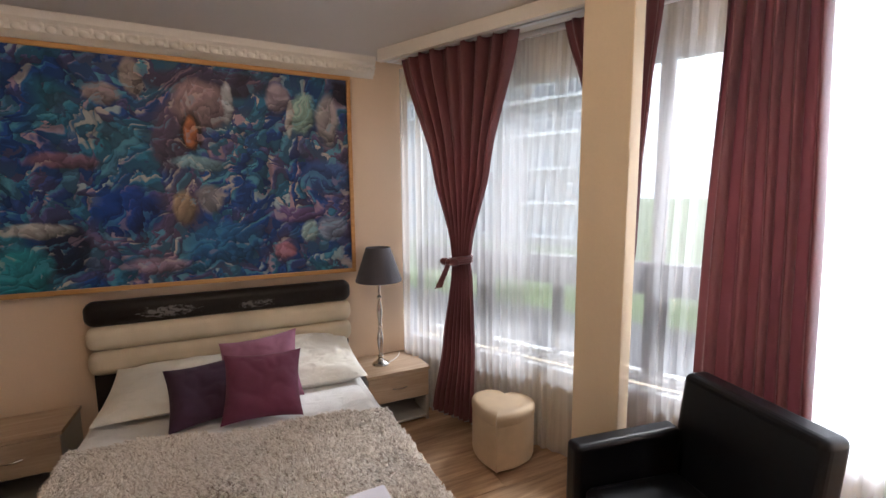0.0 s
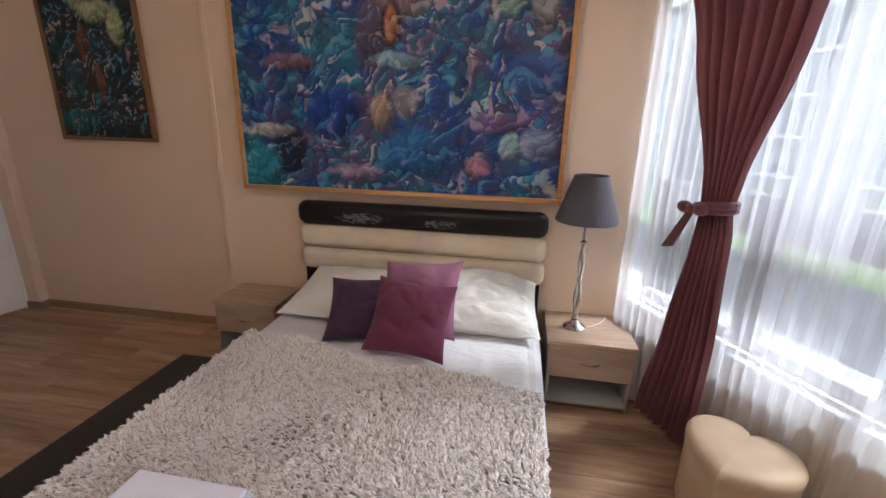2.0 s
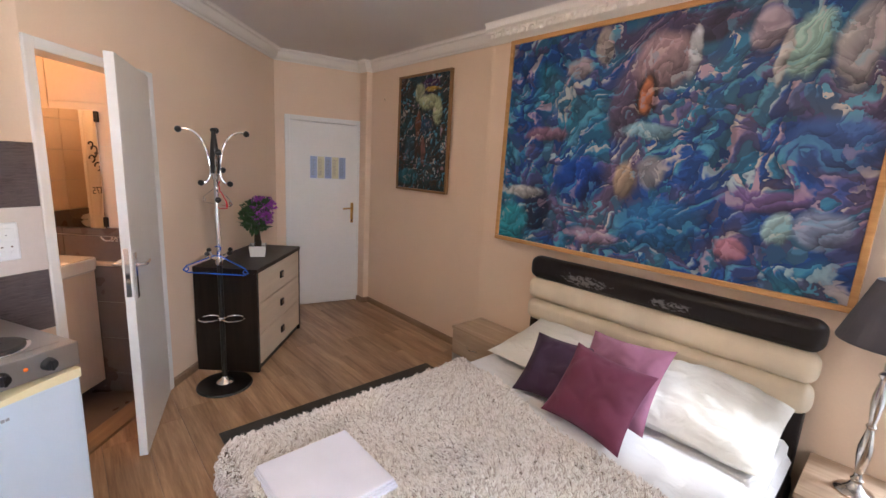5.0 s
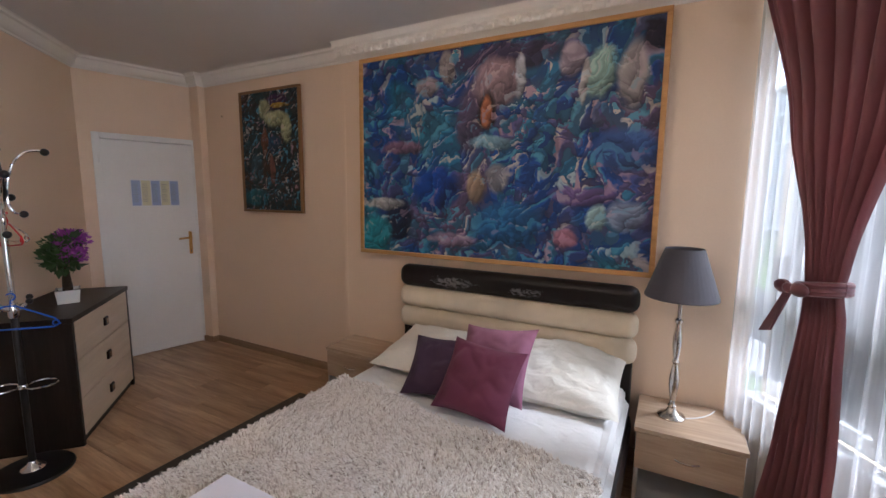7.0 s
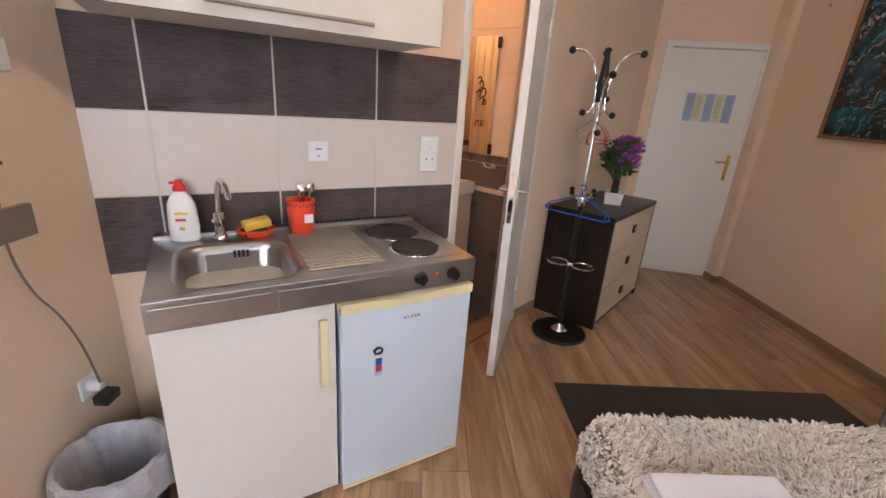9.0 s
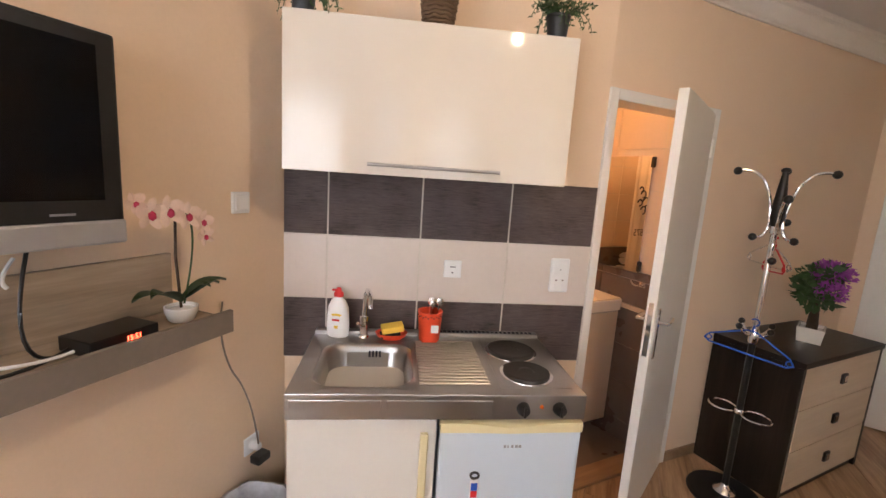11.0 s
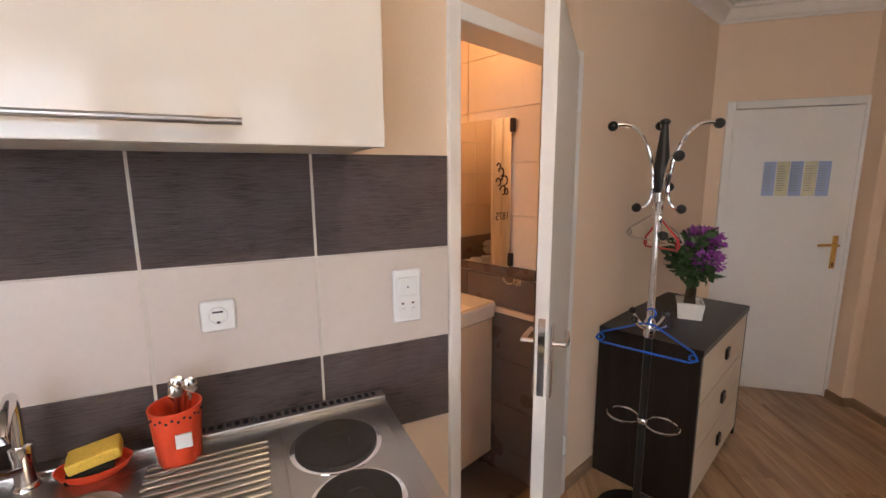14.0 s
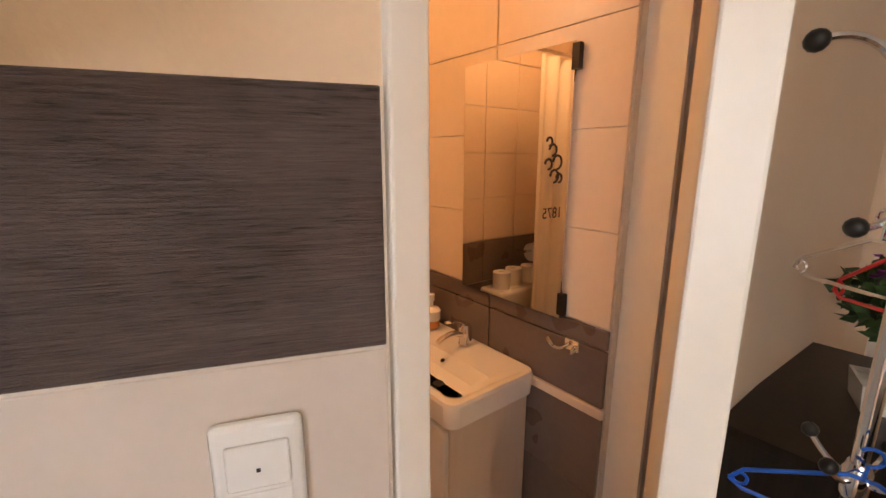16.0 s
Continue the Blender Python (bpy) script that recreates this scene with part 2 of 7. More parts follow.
M_SCOUR = mat("black_scouring_pad", (0.02, 0.022, 0.02), 0.95, fine=200, var=0.4, relief=0.6)
M_RED = mat("red_plastic", (0.62, 0.018, 0.02), 0.35, var=0.08)
M_BLUE = mat("blue_plastic", (0.010, 0.10, 0.55), 0.35, var=0.08)
M_LAMPSHADE = cloth("slate_grey_shade", (0.085, 0.08, 0.095), 0.9, 800, 0.15, 0.06)
M_WOODFRAME = wood("honey_pine_frame", (0.42, 0.20, 0.06), (0.62, 0.34, 0.12), "x", 2.0, 0.42)
M_DARKFRAME = wood("brown_frame", (0.16, 0.075, 0.025), (0.30, 0.16, 0.06), "z", 2.0, 0.45)
M_LEAF = mat("plant_leaf", (0.035, 0.085, 0.022), 0.5, big=8, fine=120, var=0.4, relief=0.1)
M_LEAF2 = mat("dark_plant_leaf", (0.022, 0.060, 0.022), 0.42, big=8, fine=120, var=0.4, relief=0.1)
M_PETAL = mat("violet_petal", (0.36, 0.075, 0.42), 0.7, big=30, fine=200, var=0.35, relief=0.2)
M_PETAL2 = mat("dusky_violet_flower", (0.13, 0.045, 0.17), 0.8, big=30, fine=200, var=0.4, relief=0.3)
M_ORCHID = mat("orchid_petal", (0.78, 0.60, 0.50), 0.55, big=30, fine=160, var=0.12, relief=0.1)
M_ORCHID_HEART = mat("crimson_orchid_heart", (0.42, 0.02, 0.07), 0.55, var=0.3)
M_BARK = mat("brown_stem", (0.06, 0.035, 0.02), 0.8, fine=90, var=0.4, relief=0.6)
M_WICKER = mat("dark_wicker", (0.13, 0.08, 0.045), 0.7, fine=120, var=0.35, relief=0.5)
M_POT = mat("dark_pot", (0.03, 0.035, 0.04), 0.5, var=0.2)
M_BAG = mat("translucent_white_bag", (0.42, 0.42, 0.45), 0.30, big=14, fine=60, var=0.2, relief=0.6)
M_SCREEN = mat("dark_tv_screen", (0.004, 0.004, 0.005), 0.14, var=0.1, relief=0, rvar=0.03, spec=0.2)
M_SILVER = mat("silver_plastic", (0.52, 0.53, 0.55), 0.32, 0.6, var=0.05)
M_LEDRED = plain("red_led_digits", (1.0, 0.05, 0.02), 0.4, emit=3.0)
M_AMBER = plain("amber_pilot_lamp", (0.75, 0.16, 0.01), 0.3)
M_PAPER_B = mat("pale_blue_paper", (0.36, 0.45, 0.68), 0.6, var=0.12)
M_PAPER_Y = mat("pale_yellow_paper", (0.68, 0.66, 0.46), 0.6, var=0.12)
M_PAPER_W = mat("white_paper", (0.78, 0.79, 0.80), 0.6, var=0.05)
M_MAROON = plain("dark_maroon_lens", (0.10, 0.012, 0.012), 0.4)
M_INK = plain("dark_ink", (0.03, 0.03, 0.05), 0.7)
M_GREYINK = plain("grey_lettering", (0.28, 0.28, 0.30), 0.6)
M_REDBROWN = mat("brown_bath_tile", (0.15, 0.115, 0.10), 0.3, big=4, fine=60, var=0.15, relief=0.05)
M_MIRROR = plain("mirror_silver", (0.9, 0.9, 0.9), 0.015, 1.0)
M_BULB = plain("warm_lamp_glass", (1.0, 0.62, 0.30), 0.4, emit=3.0)
M_BULB_WHITE = plain("warm_white_bulb", (1.0, 0.72, 0.42), 0.4, emit=3.0)


def dark_tile():
    m = Nodes("ribbed_anthracite_tile")
    v = m.coords((7.0, 1, 170))
    a, b = m.noise(v, 2.2, 5, 0.7, 0.9), m.noise(m.coords(), 7, 4)
    f = m.math("ADD", m.math("MULTIPLY", a.outputs[0], 0.65), m.math("MULTIPLY", b.outputs[0], 0.35))
    m.link(m.ramp(f, [(0.38, (0.020, 0.014, 0.014)), (0.46, (0.082, 0.060, 0.059)), (0.64, (0.140, 0.106, 0.105))]), m.b.inputs["Base Color"])
    m.b.inputs["Roughness"].default_value = 0.42
    m.bump(a.outputs[0], 0.9, 0.004)
    return m.mat


M_TILE_DARK = dark_tile()


def sheer(name, thin, dense):
    m = Nodes(name)
    v = m.coords((1, 1, 0.05))
    a = m.noise(v, 40, 2)
    tr, df, tp = m.n("ShaderNodeBsdfTranslucent"), m.n("ShaderNodeBsdfDiffuse"), m.n("ShaderNodeBsdfTransparent")
    tr.inputs[0].default_value = (0.84, 0.85, 0.87, 1)
    df.inputs[0].default_value = (0.80, 0.80, 0.80, 1)
    s1, s2 = m.n("ShaderNodeMixShader"), m.n("ShaderNodeMixShader")
    s1.inputs[0].default_value = 0.35
    m.link(tr.outputs[0], s1.inputs[1])
    m.link(df.outputs[0], s1.inputs[2])
    rr = m.n("ShaderNodeMapRange")
    rr.inputs[3].default_value, rr.inputs[4].default_value = thin, dense
    m.link(a.outputs[0], rr.inputs[0])
    m.link(rr.outputs[0], s2.inputs[0])
    m.link(tp.outputs[0], s2.inputs[1])
    m.link(s1.outputs[0], s2.inputs[2])
    m.link(s2.outputs[0], m.out.inputs[0])
    return m.mat


M_SHEER = sheer("white_voile", 0.36, 0.60)
# voile made nearly opaque to hide and soften the added lamp behind it
M_SHEER_DIFFUSER = sheer("lamp_diffusing_voile", 0.97, 1.0)


def glass():
    m = Nodes("window_glass")
    gl, tp, mx = m.n("ShaderNodeBsdfGlossy"), m.n("ShaderNodeBsdfTransparent"), m.n("ShaderNodeMixShader")
    gl.inputs["Roughness"].default_value = 0.02
    fr = m.n("ShaderNodeFresnel")
    m.link(fr.outputs[0], mx.inputs[0])
    m.link(tp.outputs[0], mx.inputs[1])
    m.link(gl.outputs[0], mx.inputs[2])
    m.link(mx.outputs[0], m.out.inputs[0])
    return m.mat


M_GLASS = glass()


def figured_canvas(name, dark, blue, plum, teal, shapes, scale):
    """Oil paint: swirling lumps, each modelled from shadow to a cream light, with larger painted shapes (x, z, rx, rz, colour) among them."""
    m = Nodes(name)
    v = m.coords()
    low, fine = m.noise(v, 2.2 * scale, 2, 0.5, 0.8), m.noise(v, 8.0 * scale, 3, 0.6, 0.5)

    def bent(base, by, amount):
        sub, sc, add = m.n("ShaderNodeVectorMath", "SUBTRACT"), m.n("ShaderNodeVectorMath", "SCALE"), m.n("ShaderNodeVectorMath", "ADD")
        sub.inputs[1].default_value = (0.5, 0.5, 0.5)
        sc.inputs["Scale"].default_value = amount / scale
        m.link(by.outputs["Color"], sub.inputs[0])
        m.link(sub.outputs[0], sc.inputs[0])
        m.link(base, add.inputs[0])
        m.link(sc.outputs[0], add.inputs[1])
        return add.outputs[0]
    swirl = bent(bent(v, low, 0.55), fine, 0.17)

    def lumps(size):
        vor, gap, dot = m.n("ShaderNodeTexVoronoi"), m.n("ShaderNodeVectorMath", "SUBTRACT"), m.n("ShaderNodeVectorMath", "DOT_PRODUCT")
        vor.inputs["Scale"].default_value = size * scale
        m.link(swirl, vor.inputs["Vector"])
        m.link(swirl, gap.inputs[0])
        m.link(vor.outputs["Position"], gap.inputs[1])
        m.link(gap.outputs[0], dot.inputs[0])
        dot.inputs[1].default_value = (-0.55 * size * scale, 0, 0.8 * size * scale)
        return vor, dot.outputs["Value"]
    v1, s1 = lumps(5.5)
    v2, s2 = lumps(12.0)
    form = m.math("ADD", m.math("MULTIPLY", s1, 0.45), m.math("MULTIPLY", s2, 0.55))
    region = m.noise(v, 1.7 * scale, 2)
    hue = m.ramp(region.outputs[0], [(0.36, teal), (0.45, blue), (0.54, blue), (0.62, plum)])
    tint = m.n("ShaderNodeSeparateColor")
    m.link(v2.outputs["Color"], tint.inputs[0])
    col = m.mix(m.ramp(tint.outputs[0], [(0.55, (0, 0, 0)), (0.8, (0.7, 0.7, 0.7))]), hue, plum)
    col = m.mix(m.ramp(tint.outputs[1], [(0.6, (0, 0, 0)), (0.85, (0.7, 0.7, 0.7))]), col, teal)
    sep = m.n("ShaderNodeSeparateXYZ")
    m.link(bent(bent(v, low, 0.08), fine, 0.07), sep.inputs[0])
    solid = None
    for cx, cz, rx, rz, c in shapes:
        ux = m.math("DIVIDE", m.math("SUBTRACT", sep.outputs[0], cx), rx)
        uz = m.math("DIVIDE", m.math("SUBTRACT", sep.outputs[2], cz), rz)
        d = m.math("ADD", m.math("POWER", ux, 2), m.math("POWER", uz, 2))
        mask = m.ramp(d, [(0.50, (0.95, 0.95, 0.95)), (1.0, (0, 0, 0))])
        turn = m.math("ADD", m.math("MULTIPLY", ux, -0.25), m.math("MULTIPLY", uz, 0.4))
        tone = m.ramp(m.math("ADD", m.math("ADD", turn, 0.5), m.math("MULTIPLY", form, 0.55)), [(0.0, shade(c, 0.22)), (0.45, shade(c, 0.8)), (0.95, shade(c, 1.25))])
        col = m.mix(mask, col, tone)
        solid = mask if solid is None else m.math("MAXIMUM", solid, mask)
    loose = m.math("SUBTRACT", 1.0, m.math("MULTIPLY", solid, 0.55))
    gleam = m.ramp(tint.outputs[2], [(0.25, (0.10, 0.32, 0.46)), (0.45, (0.58, 0.50, 0.44)), (0.65, (0.46, 0.30, 0.36)), (0.9, (0.42, 0.52, 0.55))], "CONSTANT")
    lit = m.ramp(m.math("ADD", form, m.math("MULTIPLY", m.math("SUBTRACT", fine.outputs[0], 0.5), 0.9)), [(0.16, (0, 0, 0)), (0.30, (0.85, 0.85, 0.85))])
    busy = m.ramp(m.noise(v, 2.6 * scale, 2).outputs[0], [(0.40, (0.7, 0.7, 0.7)), (0.54, (1, 1, 1))])
    col = m.mix(m.math("MULTIPLY", m.math("MULTIPLY", lit, busy), loose), col, gleam)
    deep = m.ramp(form, [(0.0, (0.45, 0.45, 0.45)), (0.10, (0, 0, 0))])
    col = m.mix(m.math("MULTIPLY", deep, loose), col, dark)
    rim = m.ramp(v2.outputs["Distance"], [(0.52, (0, 0, 0)), (0.78, (0.45, 0.45, 0.45))])
    col = m.mix(m.math("MULTIPLY", rim, loose), col, dark)
    m.link(col, m.b.inputs["Base Color"])
    m.b.inputs["Roughness"].default_value = 0.5
    m.b.inputs["Specular IOR Level"].default_value = 0.3
    m.bump(m.math("ADD", form, fine.outputs[0]), 0.35, 0.005)
    return m.mat


# ---- mesh helpers ----
def box(bm, x0, x1, y0, y1, z0, z1, bevel=0.0, seg=2):
    g = bmesh.ops.create_cube(bm, size=1.0)["verts"]
    for v in g:
        v.co = Vector((x0 + (v.co.x + 0.5) * (x1 - x0), y0 + (v.co.y + 0.5) * (y1 - y0), z0 + (v.co.z + 0.5) * (z1 - z0)))
    if bevel:
        es = list({e for v in g for e in v.link_edges})
        bmesh.ops.bevel(bm, geom=es, offset=bevel, segments=seg, affect="EDGES", profile=0.5)
    return bm


def bx(*a, **k):
    return box(bmesh.new(), *a, **k)


def lathe(bm, profile, at=(0, 0, 0), seg=24, axis=None):
    """A turned body: profile rows of (radius, height)."""
    rot = Vector((0, 0, 1)).rotation_difference(Vector(axis)).to_matrix() if axis else Matrix.Identity(3)
    rings = []
    for r, h in profile:
        rings.append([bm.verts.new(Vector(at) + rot @ Vector((max(r, 1e-4) * math.cos(2 * math.pi * k / seg), max(r, 1e-4) * math.sin(2 * math.pi * k / seg), h))) for k in range(seg)])
    for a, b in zip(rings, rings[1:]):
        for k in range(seg):
            bm.faces.new((a[k], a[(k + 1) % seg], b[(k + 1) % seg], b[k]))
    for ring, flip in ((rings[0], True), (rings[-1], False)):
        bm.faces.new(list(reversed(ring)) if flip else ring)
    return bm


def tube(bm, pts, r, seg=8, r_end=None):
    """A round bar along points."""
    pts = [Vector(p) for p in pts]
    rings = []
    up = Vector((0.123, 0.311, 0.94))
    for i, p in enumerate(pts):
        d = (pts[min(i + 1, len(pts) - 1)] - pts[max(i - 1, 0)]).normalized()
        a = d.cross(up).normalized()
        b = d.cross(a)
        rad = r if r_end is None else r + (r_end - r) * i / max(1, len(pts) - 1)
        rings.append([bm.verts.new(p + a * rad * math.cos(2 * math.pi * k / seg) + b * rad * math.sin(2 * math.pi * k / seg)) for k in range(seg)])
    for a, b in zip(rings, rings[1:]):
        for k in range(seg):
            bm.faces.new((a[k], b[k], b[(k + 1) % seg], a[(k + 1) % seg]))
    bm.faces.new(rings[0])
    bm.faces.new(list(reversed(rings[-1])))
    return bm


def ball(bm, at, r, scale=(1, 1, 1), sub=2):
    g = bmesh.ops.create_icosphere(bm, subdivisions=sub, radius=r)["verts"]
    for v in g:
        v.co = Vector(at) + Vector((v.co.x * scale[0], v.co.y * scale[1], v.co.z * scale[2]))
    return bm


def arc(p0, p1, p2, n=10):
    p0, p1, p2 = Vector(p0), Vector(p1), Vector(p2)
    return [(1 - t) ** 2 * p0 + 2 * t * (1 - t) * p1 + t * t * p2 for t in (k / n for k in range(n + 1))]


def mesh_of(name, bm, material, smooth=True):
    bmesh.ops.recalc_face_normals(bm, faces=bm.faces)
    me = bpy.data.meshes.new(name)
    bm.to_mesh(me)
    bm.free()
    me.materials.append(material)
    if smooth and len(me.polygons):
        me.polygons.foreach_set("use_smooth", [True] * len(me.polygons))
        me.set_sharp_from_angle(angle=radians(38))
        if len(me.polygons) < 2000:
            areas = np.array([p.area for p in me.polygons])
            broad = areas > 12 * np.median(areas)
            for p in me.polygons:
                p.use_smooth = not broad[p.index]
    return me


def part(name, bm, material, parent, label="", m=None):
    ob = new(name, mesh_of(name, bm, material))
    ob.parent = parent
    if m is not None:
        ob.matrix_basis = m
    return tagged(ob, label)


def thing(name, m, label, category, group=""):
    ob = new(name)
    ob.empty_display_size = 0.1
    ob.matrix_basis = m
    return tagged(ob, label, category, group)


def single(name, bm, material, m, label, category, group="", kind=""):
    ob = new(name, mesh_of(name, bm, material))
    ob.matrix_basis = m
    return tagged(ob, label, category, group, kind)


def setting(name, bm, material, m=I, label=""):
    ob = new(name, mesh_of(name, bm, material))
    ob.matrix_basis = m
    return tagged(ob, label, "", "", "structure")


def words(name, text, size, material, m, parent, depth=0.0006):
    cu = bpy.data.curves.new(name, "FONT")
    cu.body, cu.size, cu.extrude = text, size, depth
    cu.align_x, cu.align_y = "CENTER", "CENTER"
    tmp = new(name + "_tmp", cu)
    me = bpy.data.meshes.new_from_object(tmp.evaluated_get(bpy.context.evaluated_depsgraph_get()))
    bpy.data.objects.remove(tmp)
    me.materials.clear()
    me.materials.append(material)
    ob = new(name, me)
    ob.parent, ob.matrix_basis = parent, m
    return ob


def off(m, x, y, z, rx=0, ry=0, rz=0):
    return m @ pose(x, y, z, rx, ry, rz)


# ---- structure ----
DOOR_END = (-1.53, 1.889)
ROOM = [(-0.288, 0.135), (-0.943, 1.36), DOOR_END, (-2.741, 3.07), (-2.531, 3.98), (-0.66, 3.98), (-0.66, 3.90), (1.978, 3.90), (3.926, 0.135)]


def slab(z0, z1, poly):
    bm = bmesh.new()
    lo = [bm.verts.new((x, y, z0)) for x, y in poly]
    hi = [bm.verts.new((x, y, z1)) for x, y in poly]
    bm.faces.new(list(reversed(lo)))
    bm.faces.new(hi)
    for k in range(len(poly)):
        j = (k + 1) % len(poly)
        bm.faces.new((lo[k], lo[j], hi[j], hi[k]))
    return bm


OUTER = [(-0.30, 0.0), (-1.9, -0.55), (-3.4, 1.1), (-3.2, 3.0), (-2.95, 4.15), (2.0, 4.15), (4.15, 0.0)]
floor = setting("floor", slab(-0.16, -0.012, OUTER), M_JOINT, I, "brown laminate plank floor")
setting("ceiling", slab(CEILING, CEILING + 0.15, OUTER), M_CEIL, I, "plain off-white painted ceiling")

# walls
setting("wall_kitchen", bx(0.0, 1.39, 0.0, 0.10, 0, CEILING), M_WALL, K, "peach painted kitchen wall")
bm = bmesh.new()
box(bm, 0.0, 0.05, 0.0, 0.12, 1.99, CEILING)
box(bm, 0.05, 0.74, 0.0, 0.12, 1.99, CEILING)
box(bm, 0.74, 0.79, 0.0, 0.12, 0, CEILING)
setting("wall_bathroom", bm, M_WALL, B, "peach painted wall with a bathroom doorway")
setting("wall_dresser", bx(0.0, 1.70, 0.0, 0.12, 0, CEILING), M_WALL, pose(*DOOR_END, 0, 0, 0, 135.7), "peach painted wall behind the dresser")
bm = bmesh.new()
box(bm, -0.05, 0.10, 0.0, 0.15, 0, CEILING)
box(bm, 0.10, 0.885, 0.0, 0.15, 1.99, CEILING)
box(bm, 0.885, 0.98, 0.0, 0.15, 0, CEILING)
setting("wall_entrance", bm, M_WALL, E_, "peach painted wall with the entrance door")
setting("wall_north_recess", bx(-2.70, -0.62, 3.98, 4.13, 0, CEILING), M_WALL, I, "peach painted recessed wall")
setting("wall_north", bx(-0.62, 1.985, 3.90, 4.13, 0, CEILING), M_WALL, I, "peach painted wall behind the bed")
setting("wall_north_edge", bx(-0.66, -0.62, 3.90, 4.13, 0, CEILING, bevel=0.006), M_WALL, I, "peach painted wall edge")
setting("wall_pilaster", bx(-2.56, -2.415, 3.91, 3.98, 0, CEILING, bevel=0.008), M_WALL, I, "peach painted boxed-in pipe in the corner")
setting("wall_south", bx(-0.288, 4.1, 0.0, 0.15, 0, CEILING), M_WALL, I, "peach painted wall with the television")
setting("pillar", bx(1.41, 1.635, -0.06, 0.13, 0, CEILING, bevel=0.006), M_CREAM, W, "cream painted square column before the windows")

# window front: parapet, lintel, frame with a broad transom
PARAPET, SILL_TOP, HEAD = 0.50, 0.50, 2.40
bm = bmesh.new()
box(bm, -0.12, 4.2, 0.40, 0.62, -0.16, PARAPET)
box(bm, -0.12, 4.2, 0.40, 0.62, HEAD, CEILING + 0.15)
setting("wall_window", bm, M_CREAM, W, "cream parapet and lintel of the window front")
win = tagged(new("window_1"), "wide white-framed window front with grey transom", "", "", "structure")
win.matrix_basis = W
X0, X1 = -0.08, 4.15
part("window_sill", bx(X0, X1, 0.37, 0.46, PARAPET, PARAPET + 0.03, bevel=0.004), M_PVC, win)
MULL = [X0, 0.55, 1.10, 1.68, 2.45, 3.25, X1]
part("window_frame", bx(X0, X1, 0.47, 0.53, PARAPET + 0.03, PARAPET + 0.10, bevel=0.005), M_PVC, win)
part("window_frame", bx(X0, X1, 0.47, 0.53, HEAD - 0.07, HEAD, bevel=0.005), M_PVC, win)
part("transom", bx(X0, X1, 0.46, 0.54, 1.06, 1.24, bevel=0.006), M_GREYFRAME, win, "broad grey transom")
for k, x in enumerate(MULL):
    w = 0.06 if k % 2 == 0 else 0.12
    part("mullion", bx(max(X0, x - w / 2), min(X1, x + w / 2), 0.472, 0.528, PARAPET + 0.10, 1.058, bevel=0.004), M_GREYFRAME, win)
    if k in (0, 3, 5, 6):
        part("mullion", bx(max(X0, x - 0.035), min(X1, x + 0.035), 0.472, 0.528, 1.242, HEAD - 0.07, bevel=0.004), M_PVC, win)
for a, b in zip(MULL, MULL[1:]):
    p = part("pane", bx(a + 0.03, b - 0.03, 0.497, 0.503, PARAPET + 0.10, 1.06), M_GLASS, win)
    p.visible_shadow = False
for a, b in ((X0, 1.68), (1.68, 3.25), (3.25, X1)):
    p = part("pane", bx(a + 0.035, b - 0.035, 0.497, 0.503, 1.24, HEAD - 0.07), M_GLASS, win)
    p.visible_shadow = False

# cornices: an extruded profile, mitred by hand at the corners
def profile_run(bm, a, b, prof, ma=0.0, mb=0.0):
    """Sweeps prof rows of (out, z) along a-b; out is to the room, on the run's right-hand side is the wall. ma, mb: miter per metre of out."""
    a, b = Vector((*a, 0)), Vector((*b, 0))
    d = (b - a).normalized()
    n = Vector((d.y, -d.x, 0))
    va = [bm.verts.new(a + n * o + d * (ma * o) + Vector((0, 0, z))) for o, z in prof]
    vb = [bm.verts.new(b + n * o - d * (mb * o) + Vector((0, 0, z))) for o, z in prof]
    k = len(prof)
    for i in range(k):
        j = (i + 1) % k
        bm.faces.new((va[i], va[j], vb[j], vb[i]))
    bm.faces.new(list(reversed(va)))
    bm.faces.new(vb)


COVE = [(0.0, 2.50), (0.012, 2.50), (0.018, 2.512), (0.03, 2.516), (0.045, 2.53), (0.058, 2.555), (0.066, 2.572), (0.085, 2.578), (0.088, 2.592), (0.10, 2.598), (0.0, 2.598)]
bm = bmesh.new()
def miter(p, q, r):
    """Half-angle cotangent at corner q for the inside of a run p-q-r."""
    u, v = (Vector(q) - Vector(p)).normalized(), (Vector(r) - Vector(q)).normalized()
    ang = math.atan2(u.x * v.y - u.y * v.x, u.dot(v))
    return -math.tan(ang / 2)
pts = [ROOM[0], ROOM[1], ROOM[2], ROOM[3], (-2.547, 3.91), (-2.415, 3.91), (-2.415, 3.98), (-0.655, 3.98)]
for i in range(len(pts) - 1):
    ma = miter(pts[i - 1], pts[i], pts[i + 1]) if i > 0 else 1.0
    mb = miter(pts[i], pts[i + 1], pts[i + 2]) if i + 2 < len(pts) else 0.0
    profile_run(bm, pts[i], pts[i + 1], COVE, ma, mb)
setting("trim_cornice", bm, M_PLASTER, I, "white plaster cove cornice")
bm = bmesh.new()
profile_run(bm, (-0.66, 3.90), (1.72, 3.90), [(0.0, 2.47), (0.014, 2.47), (0.02, 2.482), (0.055, 2.50), (0.062, 2.545), (0.085, 2.56), (0.09, 2.585), (0.105, 2.598), (0.0, 2.598)])
setting("trim_cornice_ornate", bm, M_PLASTER, I, "white plaster cornice with a row of beads and leaves")
bm = bmesh.new()
